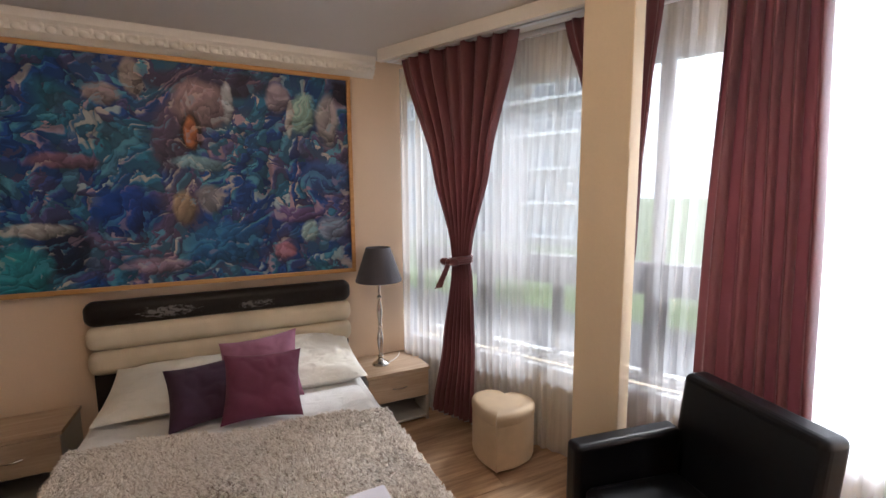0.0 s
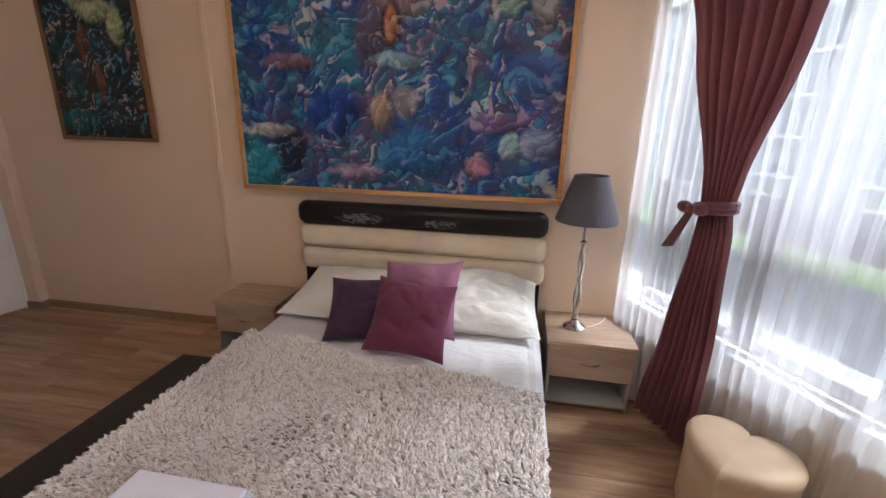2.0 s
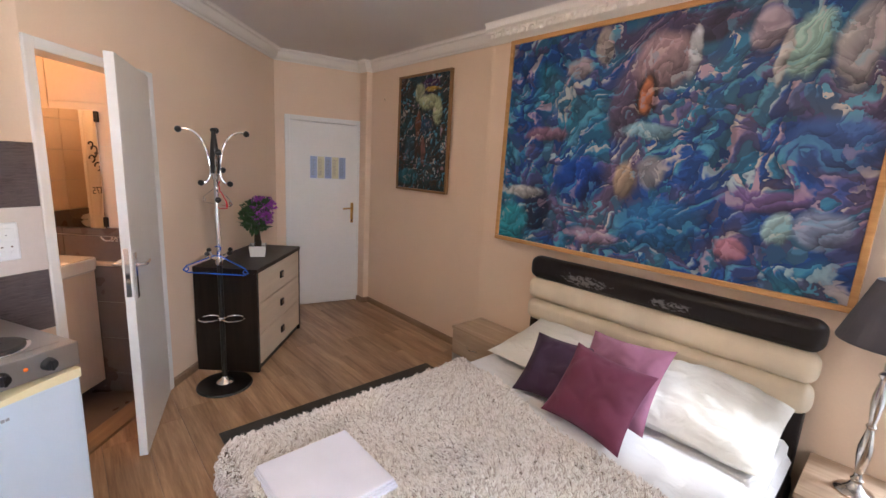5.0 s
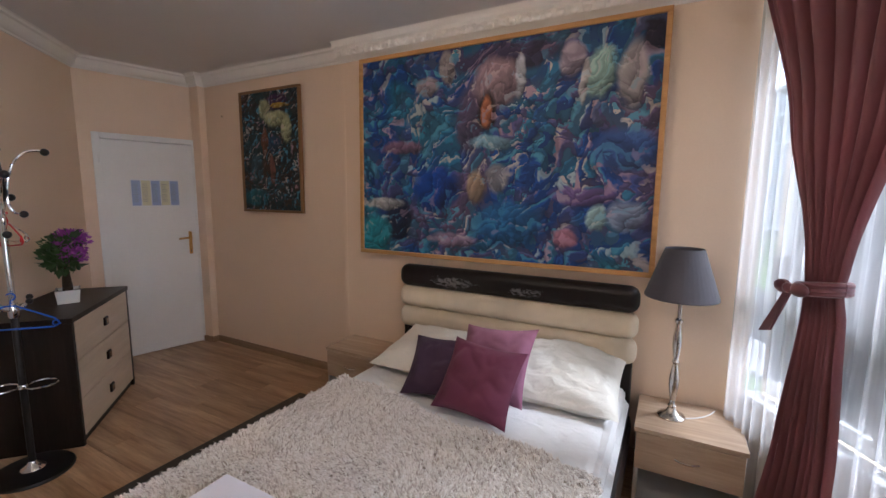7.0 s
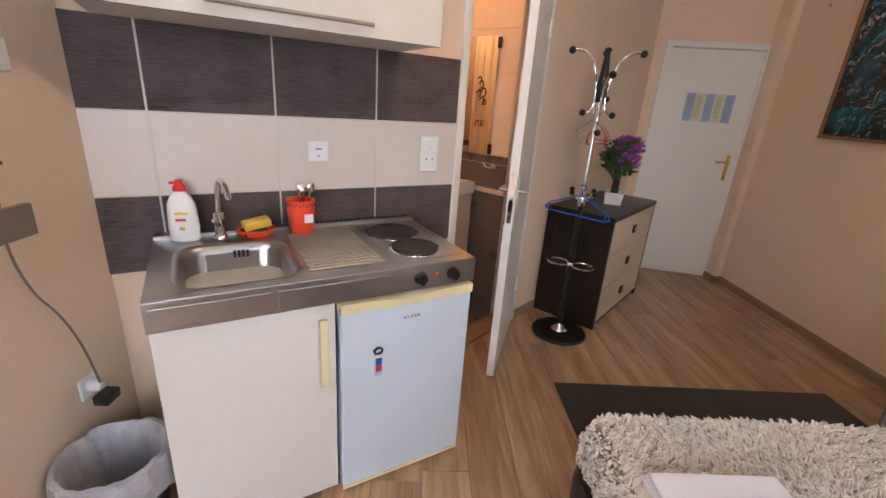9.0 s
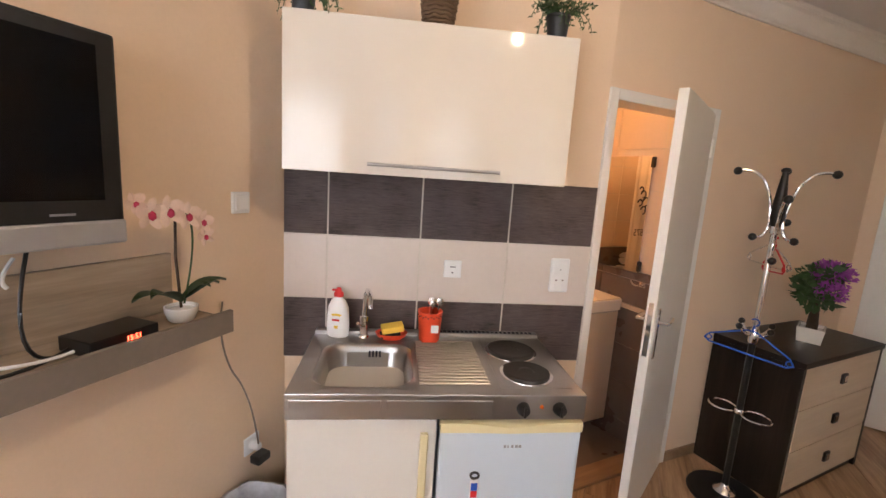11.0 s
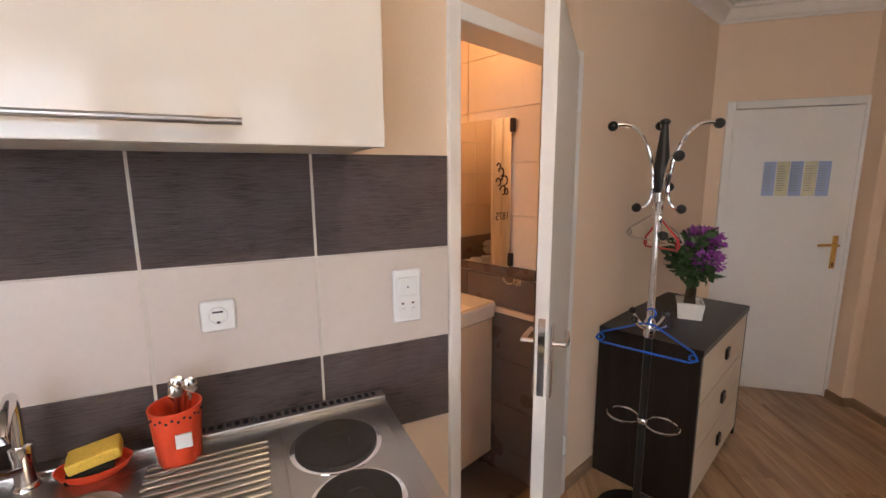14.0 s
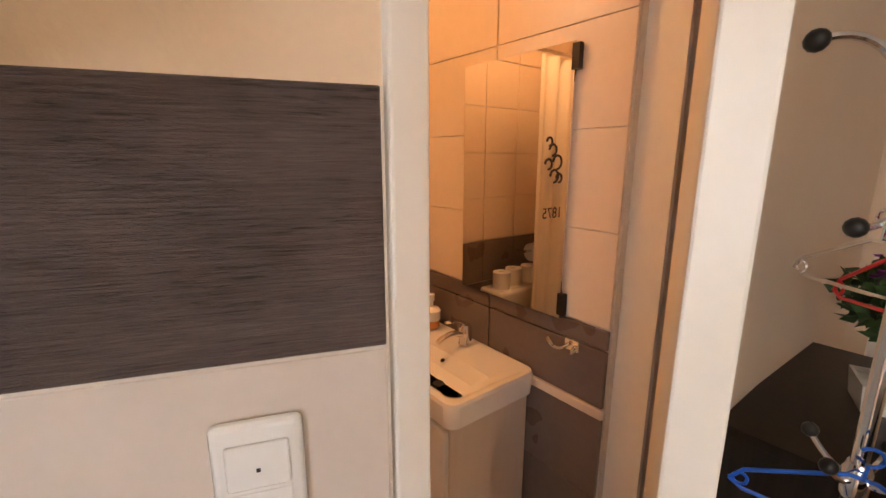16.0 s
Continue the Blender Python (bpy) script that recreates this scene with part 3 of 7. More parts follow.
for k in range(34):
    x = -0.62 + k * 0.0697
    ball(bm, (x, 3.842, 2.515), 0.024, (1.0, 0.55, 0.85), 2)
    ball(bm, (x + 0.035, 3.836, 2.535), 0.012, (1, 0.7, 1.4), 1)
setting("trim_cornice_beads", bm, M_PLASTER, I, "raised plaster ornament of the cornice")

# skirting boards
bm = bmesh.new()
SK = [(0.0, 0.0), (0.014, 0.0), (0.014, 0.05), (0.008, 0.06), (0.0, 0.06)]
for a, b in ((DOOR_END, ROOM[3]), (ROOM[3], (-2.722, 3.15)), ((-2.415, 3.98), (-0.66, 3.98)), ((-2.545, 3.91), (-2.415, 3.91)), ((-2.415, 3.91), (-2.415, 3.98)), ((-0.66, 3.90), (1.95, 3.90)), ((3.9, 0.15), (-0.27, 0.15))):
    profile_run(bm, a, b, SK)
setting("baseboard", bm, M_SKIRT, I, "brown laminate skirting board")

# ceiling track for the curtains
track = thing("curtain_track", W, "white ceiling-mounted curtain track with a valance board", "curtain track")
part("valance_board", bx(0.0, 4.0, 0.0, 0.035, 2.52, 2.598, bevel=0.003), M_PLASTER, track)
part("mounting_board", bx(0.0, 4.0, 0.035, 0.30, 2.565, 2.598), M_PLASTER, track)
for y in (0.09, 0.26):
    part("rail", bx(0.0, 4.0, y, y + 0.03, 2.535, 2.565, bevel=0.002), M_PVC, track)


# ---- doors ----
def door_trim(name, m, x0, x1, top, label):
    t = tagged(new(name), label, "", "", "structure")
    t.matrix_basis = m
    part("jamb", bx(x0, x0 + 0.05, -0.014, 0.125, 0, top, bevel=0.004), M_WHITE, t)
    part("jamb", bx(x1 - 0.05, x1, -0.014, 0.125, 0, top, bevel=0.004), M_WHITE, t)
    part("head", bx(x0 + 0.05, x1 - 0.05, -0.014, 0.125, top - 0.05, top, bevel=0.004), M_WHITE, t)
    part("stop", bx(x0 + 0.05, x0 + 0.065, 0.03, 0.122, 0, top - 0.05), M_WHITE, t)
    part("stop", bx(x1 - 0.065, x1 - 0.05, 0.03, 0.122, 0, top - 0.05), M_WHITE, t)
    return t


def lever(parent, metal, x, z, side, swing):
    """Handle with a long plate on one face of a door leaf; side: the face's direction along y."""
    p = part("handle_plate", bx(x - 0.018, x + 0.018, min(0, side * 0.008), max(0, side * 0.008), z - 0.14, z + 0.09, bevel=0.003), metal, parent, m=pose(0, side * 0.02, 0))
    bm = bmesh.new()
    tube(bm, [(x, side * 0.02, z + 0.03), (x, side * 0.065, z + 0.03)], 0.009, 10)
    tube(bm, arc((x, side * 0.062, z + 0.03), (x + swing * 0.03, side * 0.068, z + 0.03), (x + swing * 0.115, side * 0.058, z + 0.027), 8), 0.009, 10)
    h = part("lever", bm, metal, parent)
    return p, h


door_trim("door_frame_bathroom", B, 0.0, 0.79, 2.03, "white painted bathroom door frame")
d1 = tagged(new("door_1"), "white painted bathroom door standing ajar", "", "", "structure")
d1.matrix_basis = off(B, 0.715, -0.012, 0, 0, 0, 180 + 24.0)
part("leaf", bx(0.0, 0.672, -0.02, 0.02, 0.012, 1.998, bevel=0.003), M_WHITE, d1)
part("lock_plate", bx(0.6725, 0.6745, -0.010, 0.010, 0.88, 1.12), M_CHROME, d1)
lever(d1, M_CHROME, 0.625, 1.0, 1, -1)
lever(d1, M_CHROME, 0.625, 1.0, -1, -1)
bm = bmesh.new()
for z in (0.25, 1.78):
    tube(bm, [(-0.004, 0.024, z), (-0.004, 0.024, z + 0.09)], 0.008, 8)
part("hinge", bm, M_WHITE, d1)

t = door_trim("door_frame_entrance", E_, 0.09, 0.895, 2.01, "white painted entrance door frame")
d2 = tagged(new("door_2"), "white painted entrance door, closed", "", "", "structure")
d2.matrix_basis = off(E_, 0.14, 0.012, 0)
part("leaf", bx(0.0, 0.705, -0.02, 0.02, 0.008, 1.955, bevel=0.003), M_WHITE, d2)
part("handle_plate", bx(0.63, 0.66, -0.030, -0.02, 0.91, 1.13, bevel=0.004), M_BRASS, d2, "brass handle plate")
bm = bmesh.new()
tube(bm, [(0.645, -0.03, 1.07), (0.645, -0.07, 1.07)], 0.008, 10)
tube(bm, arc((0.645, -0.068, 1.07), (0.595, -0.075, 1.075), (0.535, -0.062, 1.065), 8), 0.009, 10)
part("lever", bm, M_BRASS, d2, "brass lever handle")
part("keyhole", bx(0.641, 0.649, -0.0315, -0.029, 0.925, 0.95), M_INK, d2)
bm = bmesh.new()
for z in (0.3, 1.75):
    tube(bm, [(-0.012, -0.024, z), (-0.012, -0.024, z + 0.08)], 0.008, 8)
part("hinge", bm, M_WHITE, d2)

notice = thing("notice", off(E_, 0.52, -0.0105, 1.50), "laminated notice sheet of blue and yellow columns on the door", "notice")
part("sheet", bx(-0.19, 0.19, -0.002, 0.0, -0.125, 0.125), M_PAPER_W, notice)
for k in range(5):
    x = -0.183 + k * 0.0755
    part("column", bx(x, x + 0.069, -0.004, -0.002, -0.112, 0.112), (M_PAPER_B, M_PAPER_Y)[k % 2], notice)
    bm = bmesh.new()
    for j in range(11):
        box(bm, x + 0.006, x + 0.05 - 0.012 * ((j * 7 + k) % 3) / 3, -0.0048, -0.004, 0.078 - j * 0.0155, 0.082 - j * 0.0155)
    part("printed_text", bm, M_GREYINK, notice)


# ---- kitchen corner ----
TILES = tagged(new("kitchen_backsplash"), "dark and cream ceramic tiles above the sink", "", "", "structure")
TILES.matrix_basis = K
part("grout", bx(0.0, 1.388, -0.0112, -0.001, 0.756, 1.588), M_GROUT, TILES)
cols = [0.0, 0.192, 0.593, 0.991, 1.388]
rows = [(0.757, 1.0305, M_TILE_DARK), (1.0345, 1.3125, M_TILE_LIGHT), (1.3165, 1.588, M_TILE_DARK)]
for z0, z1, mm in rows:
    for a, b in zip(cols, cols[1:]):
        part("tile", bx(a + (0.0035 if a else 0), b - 0.0035, -0.013, -0.004, z0, z1, bevel=0.0015, seg=1), mm, TILES)
part("edge_strip", bx(-0.002, 0.006, -0.016, -0.001, 0.75, 1.592), M_PLASTER, TILES, "pale edge strip")

base = thing("sink_cabinet", off(K, 0.158, -0.57, 0), "white kitchen base cabinet with a yellowed bar handle", "kitchen cabinet")
part("body", bx(0.0, 0.494, 0.02, 0.555, 0.06, 0.795), M_CABWHITE, base)
part("plinth", bx(0.01, 0.484, 0.05, 0.54, 0.0, 0.06), M_CABWHITE, base)
dr = part("door", bx(0.001, 0.490, 0.0, 0.018, 0.035, 0.79, bevel=0.003), M_CABWHITE, base)
bm = bmesh.new()
box(bm, 0.435, 0.463, -0.022, -0.010, 0.50, 0.745, bevel=0.005)
box(bm, 0.437, 0.461, -0.012, 0.0, 0.505, 0.535)
box(bm, 0.437, 0.461, -0.012, 0.0, 0.71, 0.74)
part("handle", bm, M_YELLOWED, dr, "yellowed plastic bar handle")

fr = thing("fridge", off(K, 0.66, -0.575, 0), "small white under-counter fridge with a yellowed top rim", "fridge")
part("body", bx(0.004, 0.49, 0.03, 0.55, 0.02, 0.79, bevel=0.006), M_ENAMEL, fr)
fd = part("door", bx(0.0, 0.494, -0.012, 0.03, 0.03, 0.752, bevel=0.008, seg=3), M_ENAMEL, fr)
bm = bmesh.new()
N = 24
for k in range(N):
    x0, x1 = 0.494 * k / N, 0.494 * (k + 1) / N
    dip = [0.018 * math.exp(-((x - 0.247) / 0.10) ** 2) for x in (x0, x1)]
    v = [bm.verts.new(p) for p in ((x0, -0.018, 0.752 - dip[0] * 0.2), (x1, -0.018, 0.752 - dip[1] * 0.2), (x1, -0.018, 0.786 - dip[1]), (x0, -0.018, 0.786 - dip[0]),
                                   (x0, 0.03, 0.752), (x1, 0.03, 0.752), (x1, 0.03, 0.788), (x0, 0.03, 0.788))]
    for f in ((0, 1, 2, 3), (3, 2, 6, 7), (7, 6, 5, 4), (4, 5, 1, 0)):
        bm.faces.new([v[i] for i in f])
bmesh.ops.remove_doubles(bm, verts=bm.verts, dist=0.0005)
part("rim", bm, M_YELLOWED, fd, "yellowed plastic grip rim")
part("rim", bx(0.0, 0.494, -0.014, 0.03, 0.018, 0.032, bevel=0.003), M_YELLOWED, fd, "yellowed plastic base trim")
for j, w in enumerate((0.008, 0.004, 0.008, 0.010, 0.009)):
    part("badge", bx(0.222 + j * 0.013, 0.222 + j * 0.013 + w, -0.0135, -0.0115, 0.692, 0.702), M_GREYINK, fd, "grey maker's badge, unreadable")
opener = thing("bottle_opener_magnet", off(K, 0.66 + 0.128, -0.5885, 0.527) @ Matrix.Diagonal((0.85, 1, 0.85, 1)), "red and blue souvenir bottle-opener magnet", "magnet")
bm = bmesh.new()
for k in range(24):
    a0, a1 = 2 * math.pi * k / 24, 2 * math.pi * (k + 1) / 24
    q = [bm.verts.new((r * math.cos(a), y, 0.075 + r * 0.8 * math.sin(a))) for y in (-0.006, 0.0) for r in (0.013, 0.021) for a in (a0, a1)]
    for f in ((0, 1, 3, 2), (4, 5, 7, 6), (2, 3, 7, 6), (0, 1, 5, 4)):
        bm.faces.new([q[i] for i in f])
bmesh.ops.remove_doubles(bm, verts=bm.verts, dist=0.0002)
part("ring", bm, M_BLACK, opener)
part("body", bx(-0.017, 0.017, -0.008, 0.0, -0.045, 0.06, bevel=0.006), M_PAPER_W, opener)
part("picture", bx(-0.013, 0.013, -0.0095, -0.008, 0.012, 0.045), M_BLUE, opener)
part("picture", bx(-0.013, 0.013, -0.0095, -0.008, -0.018, 0.010), M_RED, opener)
part("picture", bx(-0.013, 0.013, -0.0095, -0.008, -0.038, -0.020), M_PAPER_B, opener)


def sheet_with_hole(bm, x0, x1, y0, y1, z, hx0, hx1, hy0, hy1, r, depth):
    """A steel sheet with a rounded bowl pressed into it."""
    def ring(ax0, ax1, ay0, ay1, rr, zz, n=6):
        out = []
        for cx, cy, s in ((ax1 - rr, ay1 - rr, 0), (ax0 + rr, ay1 - rr, 1), (ax0 + rr, ay0 + rr, 2), (ax1 - rr, ay0 + rr, 3)):
            for k in range(n + 1):
                a = math.pi / 2 * (s + k / n)
                out.append(bm.verts.new((cx + rr * math.cos(a), cy + rr * math.sin(a), zz)))
        return out
    rings = [ring(x0, x1, y0, y1, 0.002, z)]
    for ins, dz in ((-0.012, 0.0), (-0.006, 0.003), (0.0, 0.0), (0.006, -0.008), (0.012, -0.03), (0.02, -depth * 0.8), (0.04, -depth)):
        rings.append(ring(hx0 + ins, hx1 - ins, hy0 + ins, hy1 - ins, max(0.02, r - ins * 0.5), z + dz))
    for a, b in zip(rings, rings[1:]):
        k = len(a)
        for i in range(k):
            bm.faces.new((a[i], a[(i + 1) % k], b[(i + 1) % k], b[i]))
    bm.faces.new(rings[-1])


TOP = 0.885
top = thing("sink_worktop", K, "stainless steel worktop with sink bowl, ribbed drainer and hob", "worktop")
bm = bmesh.new()
sheet_with_hole(bm, 0.155, 0.70, -0.585, -0.065, TOP, 0.225, 0.56, -0.535, -0.175, 0.075, 0.14)
part("sink_bowl", bm, M_STEEL, top, "stainless steel sink bowl")
part("sheet", bx(0.70, 1.157, -0.585, -0.065, TOP - 0.012, TOP), M_STEEL, top)
part("upstand", bx(0.155, 1.157, -0.065, -0.018, TOP - 0.01, TOP + 0.014, bevel=0.004), M_STEEL, top)
for k in range(26):
    part("vent_slot", bx(0.62 + k * 0.02, 0.632 + k * 0.02, -0.052, -0.032, TOP + 0.0142, TOP + 0.0152), M_INK, top)
front = part("front_panel", bx(0.155, 1.157, -0.59, -0.578, 0.798, TOP + 0.002, bevel=0.003), M_STEEL, top)
for a, b in ((0.168, 0.46), (0.478, 0.83)):
    part("pressed_field", bx(a, b, -0.5935, -0.59, 0.812, 0.868, bevel=0.002), M_STEEL, front)
for k in range(17):
    y = -0.515 + k * 0.0235
    part("rib", bx(0.585, 0.835, y - 0.004, y + 0.004, TOP, TOP + 0.007, bevel=0.002, seg=1), M_STEEL, top)
for cx, cy, r in ((0.985, -0.225, 0.098), (0.99, -0.43, 0.088)):
    bm = bmesh.new()
    lathe(bm, [(r + 0.012, TOP), (r + 0.010, TOP + 0.005), (r, TOP + 0.006)], (cx, cy, 0), 40)
    hp = part("hotplate_rim", bm, M_CHROME, top)
    bm = bmesh.new()
    lathe(bm, [(r - 0.001, TOP + 0.005), (r - 0.002, TOP + 0.013), (r * 0.88, TOP + 0.015), (r * 0.85, TOP + 0.0145), (r * 0.32, TOP + 0.0145), (r * 0.30, TOP + 0.012), (0.0, TOP + 0.012)], (cx, cy, 0), 40)
    part("hotplate", bm, M_HOTPLATE, top, "black cast-iron hotplate")
part("hob_plate", bx(0.868, 1.125, -0.54, -0.095, TOP, TOP + 0.003, bevel=0.001, seg=1), M_STEEL, top)
for x in (0.935, 1.062):
    bm = bmesh.new()
    lathe(bm, [(0.023, 0.0), (0.022, 0.012), (0.018, 0.024), (0.0, 0.025)], (x, -0.59, 0.84), 20, (0, -1, 0))
    box(bm, x - 0.004, x + 0.004, -0.622, -0.612, 0.822, 0.858, bevel=0.002)
    part("knob", bm, M_BLACK, top, "black control knob")
bm = bmesh.new()
lathe(bm, [(0.007, 0.0), (0.006, 0.004), (0.0, 0.005)], (1.0, -0.59, 0.845), 12, (0, -1, 0))
part("pilot_lamp", bm, M_AMBER, top, "amber pilot lamp")
bm = bmesh.new()
lathe(bm, [(0.026, 0.0), (0.024, 0.004), (0.014, 0.004), (0.012, 0.001), (0.0, 0.001)], (0.44, -0.47, TOP - 0.139), 20)
part("drain", bm, M_CHROME, top)
bm = bmesh.new()
for k in range(4):
    box(bm, 0.395 + k * 0.014, 0.403 + k * 0.014, -0.199, -0.192, TOP - 0.045, TOP - 0.02)
part("overflow", bm, M_INK, top)

tap = thing("kitchen_tap", off(K, 0.365, -0.085, TOP), "chrome single-lever kitchen tap with a swan spout", "tap")
bm = bmesh.new()
lathe(bm, [(0.026, 0.0), (0.025, 0.006), (0.019, 0.012), (0.019, 0.07), (0.021, 0.075), (0.021, 0.095), (0.0, 0.10)], (0, 0, 0), 20)
part("body", bm, M_CHROME, tap)
part("spout", tube(bmesh.new(), [(0, 0, 0.06)] + arc((0.0, -0.005, 0.10), (0.005, -0.005, 0.235), (0.02, -0.06, 0.215), 8) + arc((0.022, -0.065, 0.213), (0.03, -0.12, 0.20), (0.03, -0.125, 0.165), 5), 0.011, 12), M_CHROME, tap)
part("lever", tube(bmesh.new(), [(0.0, -0.018, 0.05), (-0.012, -0.05, 0.062), (-0.02, -0.075, 0.085)], 0.007, 10), M_CHROME, tap)

soap = thing("dish_soap_bottle", off(K, 0.255, -0.085, TOP, 0, 0, -12) @ Matrix.Diagonal((1.3, 1.15, 0.97, 1)), "white dish soap bottle with red cap and yellow label", "bottle")
bm = bmesh.new()
lathe(bm, [(0.030, 0.0), (0.036, 0.006), (0.038, 0.05), (0.036, 0.10), (0.034, 0.135), (0.024, 0.165), (0.013, 0.178), (0.013, 0.185), (0.0, 0.186)], (0, 0, 0), 28)
for v in bm.verts:
    v.co.y *= 0.68
part("bottle", bm, M_PVC, soap)
bm = bmesh.new()
lathe(bm, [(0.016, 0.183), (0.016, 0.198), (0.010, 0.206), (0.007, 0.222), (0.0, 0.224)], (0, 0, 0), 16)
box(bm, -0.022, 0.004, -0.006, 0.006, 0.206, 0.214, bevel=0.002)
part("cap", bm, M_RED, soap, "red push-pull cap")
for z, r, mm in ((0.078, 0.034, M_YELLOW), (0.080, 0.022, M_PAPER_W)):
    bm = bmesh.new()
    lathe(bm, [(r, 0.0), (r, 0.002), (0.0, 0.0022)], (0, -0.0245 - (0.031 - r) * 0.12, z), 24, (0, -1, 0))
    for v in bm.verts:
        v.co.y += 0.010 * (v.co.x / 0.036) ** 2 * 2
    part("label", bm, mm, soap, "yellow and white label")
part("label", bx(-0.012, 0.012, -0.031, -0.0275, 0.08, 0.088), M_RED, soap)

dish = thing("sponge_dish", off(K, 0.485, -0.10, TOP), "orange oval plastic sponge dish", "dish")
bm = bmesh.new()
lathe(bm, [(0.045, 0.0), (0.062, 0.012), (0.070, 0.028), (0.067, 0.028), (0.058, 0.012), (0.0, 0.006)], (0, 0, 0), 32)
for v in bm.verts:
    v.co.y *= 0.72
part("bowl", bm, M_ORANGE, dish)
sp = thing("sponge", off(K, 0.490, -0.095, TOP + 0.028, 6, -8, 8), "yellow and black dish sponge in the orange dish", "sponge")
part("foam", bx(-0.048, 0.048, -0.028, 0.03, 0.004, 0.032, bevel=0.005), M_YELLOW, sp)
part("scouring_pad", bx(-0.055, 0.03, -0.036, 0.02, -0.010, 0.003, bevel=0.003), M_SCOUR, sp)

cup = thing("cutlery_cup", off(K, 0.648, -0.115, TOP), "orange perforated plastic cutlery cup", "cup")
bm = bmesh.new()
lathe(bm, [(0.042, 0.0), (0.044, 0.004), (0.053, 0.125), (0.0545, 0.135), (0.0505, 0.135), (0.049, 0.12), (0.041, 0.008), (0.0, 0.006)], (0, 0, 0), 32)
part("cup", bm, M_ORANGE, cup)
bm = bmesh.new()
for k in range(28):
    a = 2 * math.pi * k / 28
    ball(bm, (0.0525 * math.cos(a), 0.0525 * math.sin(a), 0.115 + 0.006 * (k % 2)), 0.0035, (1, 1, 1), 1)
part("perforation", bm, M_INK, cup)
part("label", bx(0.002, 0.034, -0.0515, -0.047, 0.052, 0.085), M_PAPER_W, cup, "white paper label")
rng = random.Random(4)
for k in range(7):
    a, r = rng.uniform(0, 6.28), rng.uniform(0.01, 0.032)
    p0 = Vector((0.5 * r * math.cos(a), 0.5 * r * math.sin(a), 0.03))
    p1 = Vector((1.4 * r * math.cos(a), 1.4 * r * math.sin(a), rng.uniform(0.15, 0.175)))
    c = thing("cutlery", off(K, 0.648, -0.115, TOP), "steel cutlery handle standing in the orange cup", "cutlery", "cutlery in the cup")
    part("handle", tube(bmesh.new(), [p0, p0.lerp(p1, 0.6), p1], 0.004, 8, 0.0055), M_CHROME if k != 3 else M_RED, c)
    bm = bmesh.new()
    ball(bm, p1 + (p1 - p0).normalized() * 0.012, 0.015, (1.0, 0.35, 1.35), 2)
    part("bowl", bm, M_CHROME if k % 3 else M_SATIN, c)

up = thing("wall_cabinet", off(K, 0.09, -0.36, 1.587), "ivory high-gloss wall cabinet with a steel bar handle", "kitchen cabinet")
part("body", bx(0.0, 0.996, 0.02, 0.345, 0.0, 0.503), M_CABWHITE, up)
ud = part("door", bx(-0.001, 0.997, 0.0, 0.018, -0.004, 0.506, bevel=0.002), M_GLOSS, up)
bm = bmesh.new()
tube(bm, [(0.285, -0.028, 0.03), (0.745, -0.028, 0.03)], 0.006, 12)
for x in (0.33, 0.70):
    tube(bm, [(x, -0.028, 0.03), (x, 0.002, 0.03)], 0.004, 8)
part("handle", bm, M_STEEL, ud, "steel bar handle")


def socket(m, label):
    s = thing("wall_socket", m, label, "socket")
    part("frame", bx(-0.04, 0.04, -0.010, 0.0, -0.04, 0.04, bevel=0.006, seg=3), M_PVC, s)
    bm = bmesh.new()
    lathe(bm, [(0.023, 0.0), (0.022, 0.003), (0.019, 0.003), (0.018, -0.004), (0.0, -0.004)], (0, -0.0105, 0), 28, (0, -1, 0))
    part("insert", bm, M_PVC, s)
    bm = bmesh.new()
    for x in (-0.0095, 0.0095):
        lathe(bm, [(0.003, 0.0), (0.003, 0.0008), (0.0, 0.0008)], (x, -0.0068, 0), 10, (0, -1, 0))
    box(bm, -0.012, 0.012, -0.0126, -0.0106, 0.008, 0.012)
    box(bm, -0.004, 0.004, -0.0135, -0.0106, -0.020, -0.014)
    part("contacts", bm, M_INK, s)
    return s


socket(off(K, 0.745, -0.0135, 1.187), "white wall socket on the cream tiles")
swk = thing("wall_switch", off(K, 1.246, -0.0135, 1.177), "white switch panel with one rocker above two small switches", "switch")
part("frame", bx(-0.045, 0.045, -0.012, 0.0, -0.08, 0.08, bevel=0.008, seg=3), M_PVC, swk)
part("rocker", bx(-0.031, 0.031, -0.016, -0.012, 0.006, 0.058, bevel=0.003), M_PVC, swk)
part("plate", bx(-0.031, 0.031, -0.0135, -0.012, -0.062, 0.0, bevel=0.001, seg=1), M_PVC, swk)
for x in (-0.016, 0.016):
    part("rocker", bx(x - 0.006, x + 0.006, -0.019, -0.0135, -0.052, -0.036, bevel=0.002), M_PVC, swk)
    part("pilot_lamp", bx(x - 0.004, x + 0.004, -0.0145, -0.0135, -0.024, -0.019), M_MAROON, swk)
part("pilot_lamp", bx(-0.002, 0.002, -0.0168, -0.016, 0.026, 0.03), M_INK, swk)


